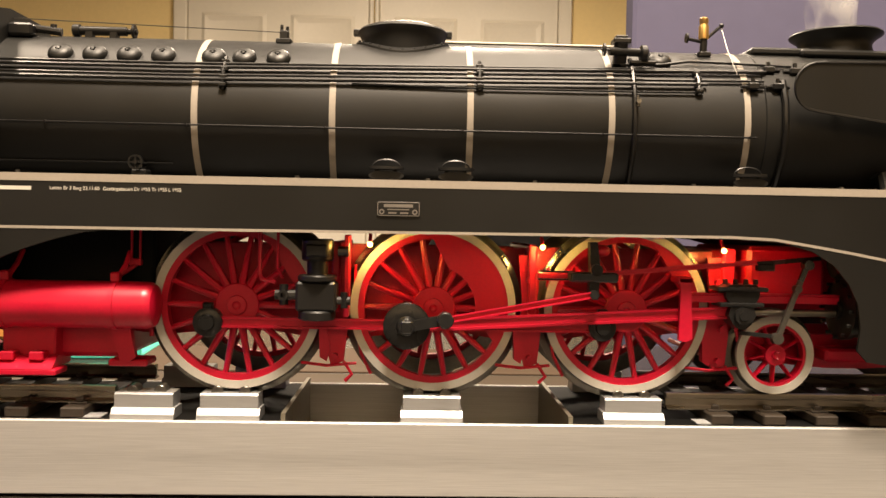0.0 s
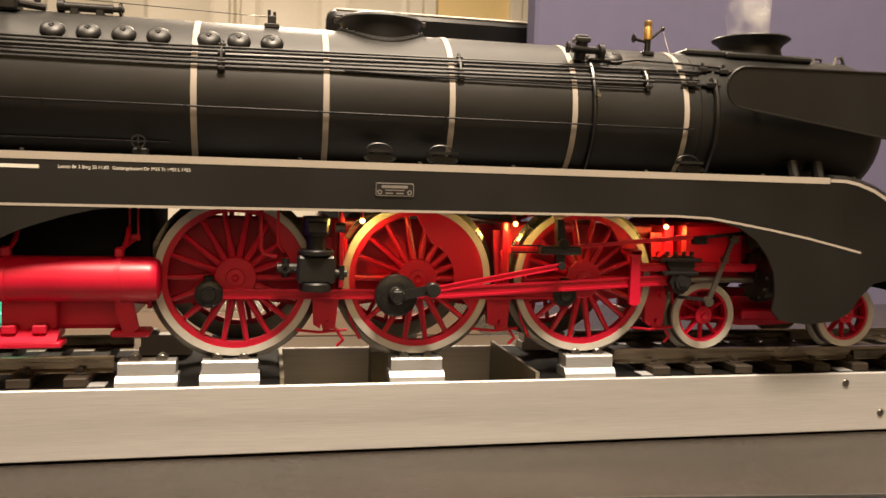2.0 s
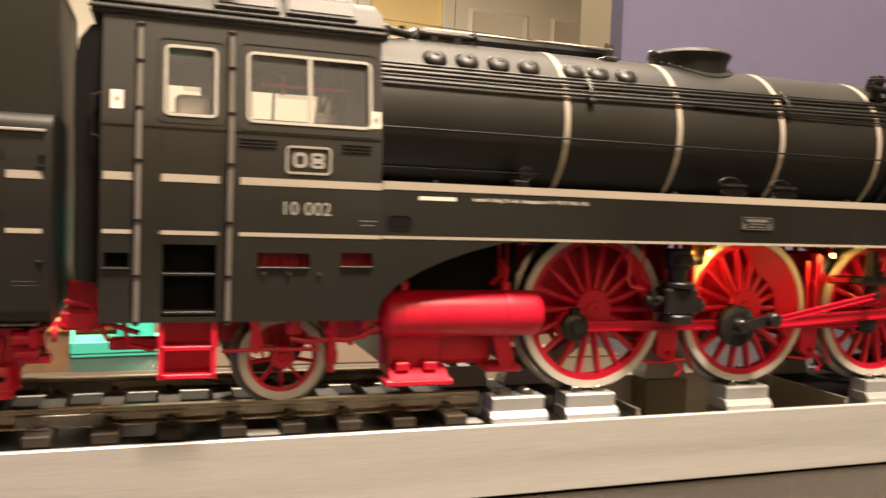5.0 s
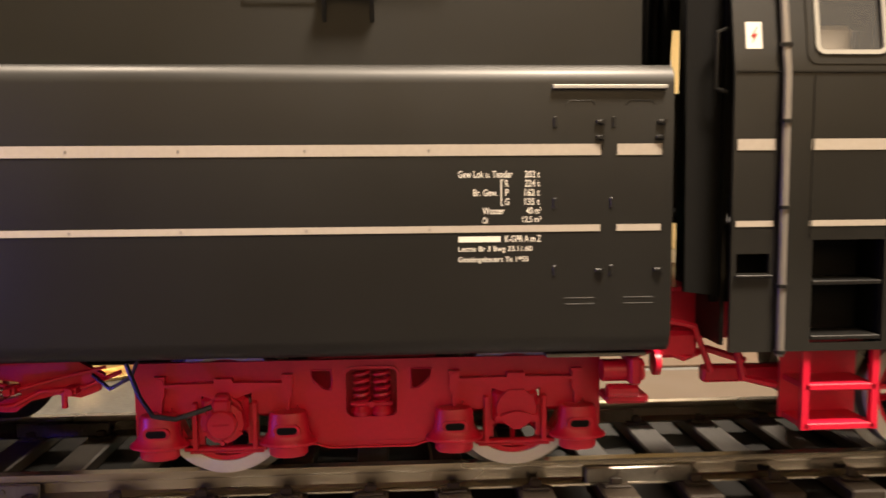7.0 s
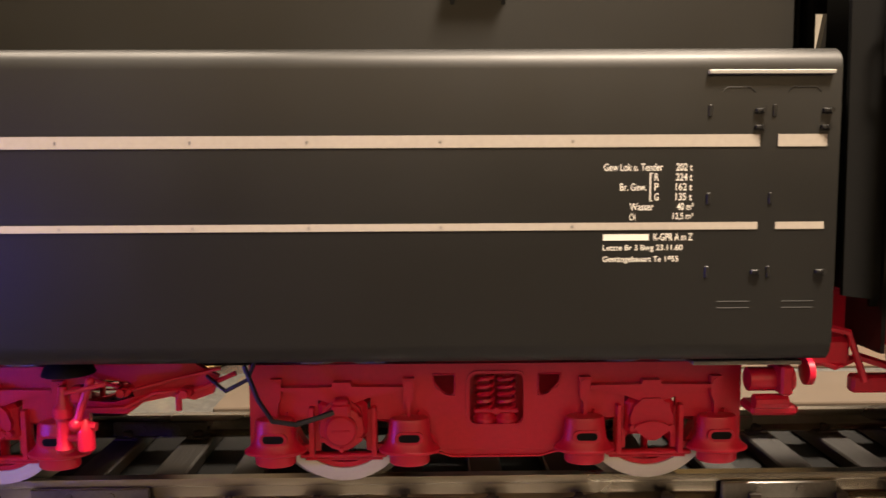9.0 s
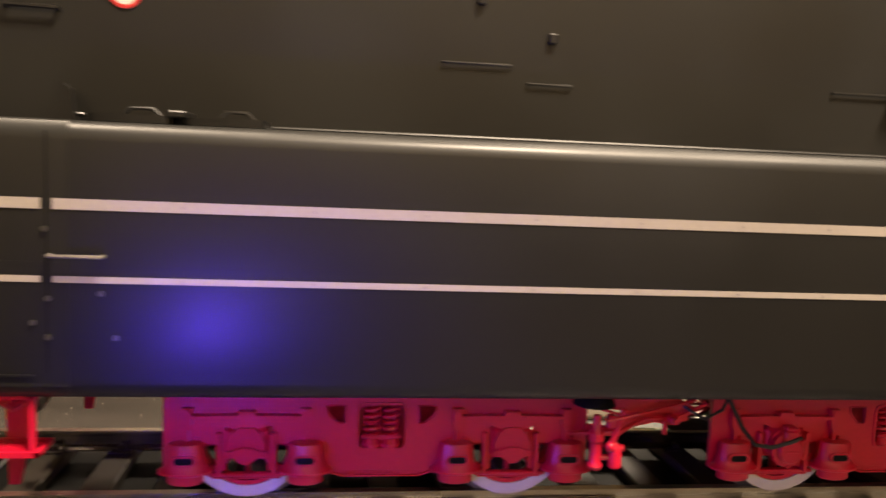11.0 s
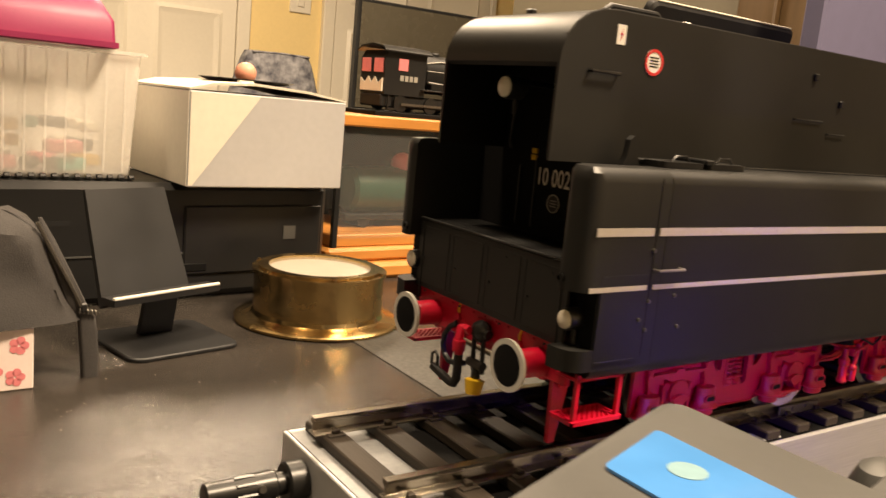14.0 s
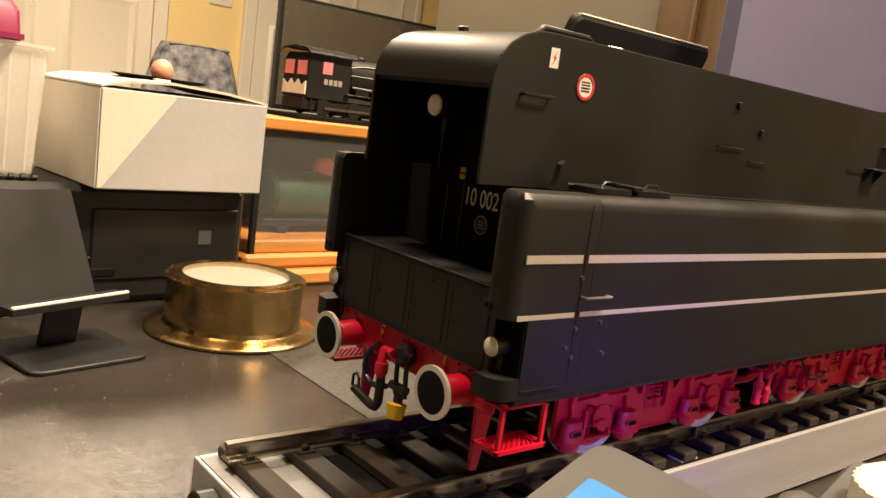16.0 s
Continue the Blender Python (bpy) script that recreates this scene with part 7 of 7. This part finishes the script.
# grey pouch on a printed carton
sk = thing("flower_print_carton", (-22.70, 5.70, TZ), 2, "pale pink carton printed with small red flowers", "box")
part("carton_body", G().box(0, 1.24, 0, 1.6, 0, 0.92, 0.02), PINKC, sk)
for fx, fz in ((1.05, 0.66), (0.72, 0.30), (1.0, 0.2), (0.35, 0.62), (0.1, 0.25)):
    fl = G()
    for k in range(5):
        a = k * 2 * math.pi / 5
        fl.cyl((fx + 0.075 * math.cos(a), -0.002, fz + 0.075 * math.sin(a)), (fx + 0.075 * math.cos(a), -0.008, fz + 0.075 * math.sin(a)), 0.06, seg=10)
    part("flower_print", fl, PINK, sk)
for fy, fz in ((0.4, 0.6), (1.0, 0.3)):
    part("flower_print", G().cyl((1.242, fy, fz), (1.248, fy, fz), 0.12, seg=10), PINK, sk)
bg = thing("fabric_pouch", (-22.15, 6.35, -0.28), 5, "soft grey fabric pouch with a zip, slumped on a carton", "pouch")
rings = []
for k in range(11):
    u = k / 10
    right = 1.36 - 0.60 * u ** 0.75 if k < 9 else (0.70, 0.45)[k - 9]      # slopes in towards the top
    left = -0.95 if k < 9 else (-0.86, -0.6)[k - 9]
    deep = 0.72 - 0.22 * u if k < 9 else (0.42, 0.2)[k - 9]
    ring = []
    for a in [2 * math.pi * i / 32 for i in range(32)]:
        c, d = math.copysign(abs(math.cos(a)) ** 0.45, math.cos(a)), math.copysign(abs(math.sin(a)) ** 0.55, math.sin(a))
        fold = 0.035 * math.sin(5 * a + u * 6) + 0.03 * math.sin(9 * a - u * 11 + 1)
        ring.append(((left + right) / 2 + (right - left) / 2 * c + fold, deep * d + fold, 0.02 + 1.66 * u - 0.10 * u * c + 0.03 * math.sin(3 * a + 1) * u))
    rings.append(ring)
rings[0] = [(x, y, 0.0) for x, y, z in rings[0]]
part("pouch_body", loft(G(), rings), FABRIC, bg)
part("side_fold", loft(G(), [[(x + r * math.cos(b), y + r * 0.6 * math.sin(b), z) for b in [2 * math.pi * i / 10 for i in range(10)]] for x, y, z, r in ((1.34, -0.42, 0.02, 0.12), (1.22, -0.46, 0.3, 0.14), (1.05, -0.44, 0.75, 0.11), (0.88, -0.38, 1.2, 0.08), (0.78, -0.30, 1.5, 0.03))]), FABRIC, bg)
part("zip", G().tube([(0.72, -0.42, 1.45), (0.92, -0.50, 1.0), (1.14, -0.56, 0.55), (1.30, -0.54, 0.20)], 0.03, 6), STEEL, bg)
part("zip_pull", G().box(1.28, 1.38, -0.58, -0.48, 0.12, 0.26, 0.02), BLACK2, bg)
part("strap", loft(G(), [[(1.40 + dx + u, -0.42 + v, z) for u, v in rrect(-w, w, -0.08, 0.08, 0.05, 3)] for dx, w, z in ((0.06, 0.12, -0.92), (0.05, 0.13, -0.6), (0.02, 0.13, -0.2), (0.0, 0.12, 0.02), (-0.03, 0.08, 0.10))]), FABRIC, bg, "grey webbing strap hanging from the zip")
for k in range(5):
    part("zip_tooth", G().box(1.26 + k * 0.055, 1.295 + k * 0.055, -0.56, -0.50, 0.10 - k * 0.012, 0.18 - k * 0.012, 0.01), STEEL, bg)

# glazed display case with a second engine on top
dc = thing("display_case", (-14.13, 11.4, TZ), 4.5, "glazed display case on a stepped orange wood plinth", "display case")
part("plinth", G().box(-0.4, 6.4, -0.35, 3.6, 0, 0.42, 0.10), WOOD, dc, "orange varnished plinth")
part("plinth_step", G().box(-0.15, 6.15, -0.12, 3.4, 0.424, 0.78, 0.08), WOOD, dc)
part("inner_floor", G().box(0.05, 5.95, 0.05, 3.2, 0.785, 1.1, 0.03), WOOD, dc)
for x in (0.1, 5.9):
    for y in (0.05, 3.2):
        part("corner_post", G().box(x - 0.07, x + 0.07, y - 0.07, y + 0.07, 0.786, 3.80, 0.01), CHAR, dc)
part("case_top", G().box(-0.1, 6.1, -0.12, 3.4, 3.805, 4.10, 0.04), WOOD, dc, "orange wood case top")
part("glass_front", G().add([(0.17, 0.04, 1.0), (5.83, 0.04, 1.0), (5.83, 0.04, 3.8), (0.17, 0.04, 3.8)], [(0, 1, 2, 3)]), GLASS, dc)
part("glass_side", G().add([(0.09, 0.12, 1.0), (0.09, 3.13, 1.0), (0.09, 3.13, 3.8), (0.09, 0.12, 3.8)], [(0, 1, 2, 3)]), GLASS, dc)
part("case_back", G().box(0.17, 5.83, 3.17, 3.24, 0.786, 3.8), CHAR, dc)
sh = thing("green_tank_wagon", (-11.5, 13.0, -0.10), 4.5, "dark green model tank wagon inside the display case", "model wagon")
part("tank", G().cyl((-1.6, 0, 1.0), (1.8, 0, 1.0), 0.62, seg=24, c=0.1), GREENP, sh)
part("chassis", G().box(-1.8, 2.0, -0.45, 0.45, 0.2, 0.38, 0.03), CHAR, sh)
part("red_dome", G().ball((0.2, 0, 1.7), 0.32, 14), PINK, sh)
for x in (-1.2, 1.4):
    part("wheel", G().cyl((x, -0.42, 0.2), (x, 0.42, 0.2), 0.2, seg=16), CHAR, sh)
e2 = thing("model_steam_engine", (-12.7, 12.6, 2.90), 5.5, "black model engine with orange cab windows on the display case", "model engine")
part("track_base", G().box(-0.3, 5.0, -0.75, 0.75, 0, 0.12, 0.02), DEEP, e2)
part("underframe", G().box(0.0, 4.8, -0.5, 0.5, 0.22, 0.55, 0.04), CHAR, e2)
part("cab", G().prism([(0.05, 0.55), (0.02, 1.45), (0.15, 1.66), (1.35, 1.66), (1.35, 0.55)], "y", -0.55, 0.55), CHAR, e2)
part("boiler", G().cyl((1.35, 0, 1.18), (4.8, 0, 1.18), 0.52, seg=28, c=0.08), CHAR, e2)
part("running_board", G().box(1.2, 4.85, -0.66, 0.66, 0.72, 0.76, 0.01), BLACK2, e2)
part("pipe_run", G().tube([(1.4, -0.60, 0.95), (2.1, -0.62, 0.92), (2.2, -0.62, 1.05), (4.6, -0.58, 1.02)], 0.03, 6), STEEL, e2)
part("air_pump", G().cyl((2.5, -0.62, 0.78), (2.5, -0.62, 1.12), 0.10, seg=12, c=0.02).cyl((2.72, -0.62, 0.78), (2.72, -0.62, 1.05), 0.08, seg=12, c=0.02), BLACK2, e2)
part("fire_pipe", G().tube([(1.42, -0.45, 1.45), (1.9, -0.42, 1.52), (2.6, -0.40, 1.53), (4.5, -0.38, 1.55)], 0.02, 6), STEEL, e2)
part("turret", G().box(1.5, 1.75, -0.18, 0.18, 1.66, 1.80, 0.03), STEEL, e2)
part("cylinder_block", G().cyl((4.2, -0.58, 0.46), (4.75, -0.58, 0.46), 0.16, seg=14, c=0.02), CHAR, e2)
part("side_window", G().box(0.45, 0.75, -0.565, -0.551, 1.18, 1.48, 0.01), PINK, e2, "small red cab side window")
part("tool_box", G().box(1.5, 1.95, -0.64, -0.45, 0.76, 0.95, 0.02), BLACK2, e2)
part("cab_step", G().box(0.15, 0.4, -0.62, -0.5, 0.18, 0.22).box(0.15, 0.18, -0.6, -0.56, 0.2, 0.55).box(0.37, 0.4, -0.6, -0.56, 0.2, 0.55), BLACK2, e2)
for y in (-0.28, 0.28):
    part("cab_window", G().box(0.0, 0.04, y - 0.2, y + 0.2, 1.1, 1.45, 0.01), PINK, e2, "orange-red cab window")
part("zigzag_panel", G().prism([(-0.5, 0.62), (-0.5, 0.95), (-0.3, 0.82), (-0.15, 0.98), (0.0, 0.82), (0.15, 0.98), (0.3, 0.82), (0.5, 0.95), (0.5, 0.62)], "x", -0.01, 0.03), CARDL, e2, "cream zigzag end panel")
for k in range(4):
    part("number_bar", G().box(0.52 + k * 0.15, 0.63 + k * 0.15, -0.565, -0.551, 0.92, 1.06), PALE, e2)
for x in (0.6, 1.6, 2.6, 3.6):
    for y in (-0.5, 0.5):
        part("wheel", G().cyl((x, y - 0.04, 0.34), (x, y + 0.04, 0.34), 0.22, seg=16), BLACK2, e2)
part("handrail", G().tube([(1.4, -0.52, 1.25), (4.7, -0.52, 1.25)], 0.015, 6), STEEL, e2)
part("cab_roof", G().prism([(-0.66, 1.62), (-0.5, 1.72), (0.0, 1.78), (0.5, 1.72), (0.66, 1.62), (0.66, 1.66), (0.5, 1.77), (0.0, 1.83), (-0.5, 1.77), (-0.66, 1.66)], "x", -0.05, 1.45), BLACK2, e2)
part("side_rod", G().box(0.6, 3.6, -0.58, -0.55, 0.30, 0.36), STEEL, e2)
for x in (1.55, 2.45, 3.35, 4.25):
    part("boiler_band", G().ring((x, 0, 1.15), "x", 0.49, 0.512, -0.02, 0.02, 24), BLACK2, e2)
for x in (2.0, 2.9, 3.8):
    part("dome", G().cyl((x, 0, 1.5), (x, 0, 1.78), 0.16, seg=14, c=0.04), CHAR, e2)

# desk mat, teal tray, monitor
solid("slate_mat", G().box(-15.95, 4.0, 2.2, 6.9, 0.0, 0.016), mat("speckled_grey_mat", (0.075, 0.072, 0.064), 0.5, spec=0.4, dark=(0.006, 0.006, 0.006), stain=700, grain=380, bump=0.2), (0, 0, TZ), label="speckled dark grey mat on the desk", category="mat")
BEIGE = mat("beige_board", (0.062, 0.046, 0.032), 0.8, spec=0.2, vary=0.08, grain=120, stain=30)
solid("beige_board", G().box(-13.9, 4.0, 4.65, 6.4, 0.018, 0.10, 0.02), BEIGE, (0, 0, TZ), label="long beige board lying flat behind the test bench", category="board")
solid("tan_cardboard", G().box(-6.9, 3.0, 6.95, 10.4, 0.0, 0.05, 0.01), mat("tan_cardboard_sheet", (0.072, 0.048, 0.031), 0.8, spec=0.2, vary=0.1, grain=150, stain=20), (0, 0, TZ), label="flat sheet of tan cardboard on the desk", category="cardboard")
tt = thing("teal_tray", (-8.1, 9.3, TZ), 5, "small teal plastic tray on the desk", "tray")
part("tray_base", G().box(-1.1, 1.5, -0.9, 1.6, 0, 0.1, 0.03), TEAL, tt)
part("tray_wall", G().box(-1.1, 1.5, -0.92, -0.8, 0.08, 0.35, 0.03).box(-1.12, -1.0, -0.9, 1.6, 0.08, 0.35, 0.03), TEAL, tt)
tb = thing("teal_bottle", (-7.9, 9.8, TZ + 0.1), 0, "tall teal bottle standing in the tray", "bottle")
part("bottle_body", G().lathe((0, 0, 0), "z", [(0.35, 0), (0.4, 0.05), (0.4, 2.6), (0.25, 3.0), (0.16, 3.2), (0.16, 3.5)], 24), TEAL, tb)
part("cap", G().cyl((0, 0, 3.5), (0, 0, 3.75), 0.2, seg=16, c=0.02), WHITEP, tb)
cbx = thing("brown_carton", (-5.6, 20.0, TZ), 0, "plain tan carton lying on the desk", "box")
part("carton_body", G().box(-2.4, 2.6, -1.5, 1.5, 0, 1.05, 0.03), mat("tan_carton", (0.50, 0.34, 0.21), 0.6, vary=0.08), cbx)
mo = thing("small_monitor", (4.15, 15.15, TZ), 0, "black monitor seen from the back, with a pale top edge", "monitor")
rings = []
for k, dep in ((0.10, -0.22), (0.0, -0.12), (0.0, 0.12), (0.05, 0.18)):
    rings.append([(x, dep + (8.97 - h) * 0.40, h + dep * 0.4) for x, h in rrect(-4.35 + k, 4.35 - k, 2.0 + k, 8.97 - k, 0.30, 3)])
part("shell", loft(G(), rings), CHAR, mo)
part("top_edge", G().box(-4.05, 4.05, -0.16, 0.10, 8.94, 9.005, 0.02), CARDL, mo, "pale strip along the top edge")
part("stem", G().box(-0.5, 0.5, 2.6, 3.0, 0.1, 4.5, 0.05), CHAR, mo)
part("foot", G().box(-2.2, 2.2, 0.5, 4.2, 0, 0.12, 0.05), CHAR, mo)
kb = thing("keyboard", (2.9, -3.75, TZ), -6, "low dark keyboard with faint grey key symbols", "keyboard")
part("deck", G().box(-1.6, 4.5, -2.6, 0.25, 0, 0.10, 0.03), CHAR, kb)
part("edge_strip", G().box(-1.6, 4.5, 0.252, 0.27, 0.08, 0.11), GREYP, kb)
kk = mesh_of("key", G().box(-0.26, 0.26, -0.24, 0.24, 0.102, 0.16, 0.03), BLACK2)
sy = mesh_of("key_symbol", G().box(-0.07, 0.07, -0.07, 0.07, 0.161, 0.164), GREYP)
for r in range(4):
    for c in range(9):
        k = shared("key", kk, kb, (-1.2 + c * 0.6, -0.15 - r * 0.58, 0))
        shared("key_symbol", sy, k)

# dust on the desk
rng = random.Random(11)
g = G()
for k in range(260):
    x, y, r, a = rng.uniform(-26, -13.5), rng.uniform(0.5, 8.5), rng.choice((0.006, 0.008, 0.011, 0.016)), rng.uniform(0, math.pi)
    if y < 1.5 and x > -20:
        continue
    c, d, e = math.cos(a) * r, math.sin(a) * r, 0.4
    g.prism([(x + c, y + d), (x - d * e, y + c * e), (x - c, y - d), (x + d * e, y - c * e)], "z", 0.001, 0.006)
solid("dust_specks", g, mat("pale_dust", (0.26, 0.24, 0.20), 0.8, vary=0.2), (0, 0, TZ), label="pale specks of dust scattered on the desk", category="dust", kind="stuff")

# farther furniture
dk = thing("side_table", (25.0, 94.0, FZ), 0, "dark side table by the far wall", "table")
part("table_top", G().box(-18, 22, -24, 22, 22.6, 23.5, 0.1), TABLE, dk)
for x in (-17, 21):
    for y in (-23, 21):
        part("leg", G().box(x - 0.8, x + 0.8, y - 0.8, y + 0.8, 0, 22.6), TABLE, dk)
tv = thing("desk_monitor", (32.5, 80, FZ + 23.5), 0, "large dark monitor with a glossy screen on the side table", "monitor")
part("bezel", G().box(-11.2, 11.2, -0.2, 0.9, 2.6, 15.4, 0.15), CHAR, tv)
part("screen", G().box(-10.8, 10.8, -0.3, -0.21, 3.1, 15.0, 0.03), SCREEN, tv, "glossy dark screen")
part("stem", G().box(-1.0, 1.0, 0.9, 1.5, 0.2, 8, 0.1), CHAR, tv)
part("foot", G().box(-4, 4, -2.0, 3.5, 0, 0.25, 0.05), CHAR, tv)
bp = thing("patterned_backpack", (21.9, 105, FZ + 23.5), 0, "navy patterned cloth backpack standing on a side table", "backpack")
rings = []
for k in range(9):
    u = k / 8
    s = (1.25, 1.22, 1.18, 1.12, 1.06, 1.0, 0.95, 0.90, 0.82)[k]
    rings.append([(5.6 * s * math.copysign(abs(math.cos(a)) ** 0.45, math.cos(a)) + 0.2 * math.sin(3 * a + u * 5), 2.4 * s * math.copysign(abs(math.sin(a)) ** 0.7, math.sin(a)), 9.2 * u) for a in [2 * math.pi * i / 28 for i in range(28)]])
part("bag_body", loft(G(), rings), CAMO, bp)
part("bag_seam", G().tube([(-4.2, -1.9, 9.0), (0, -2.0, 9.15), (4.2, -1.9, 9.0)], 0.12, 8), CAMO, bp)
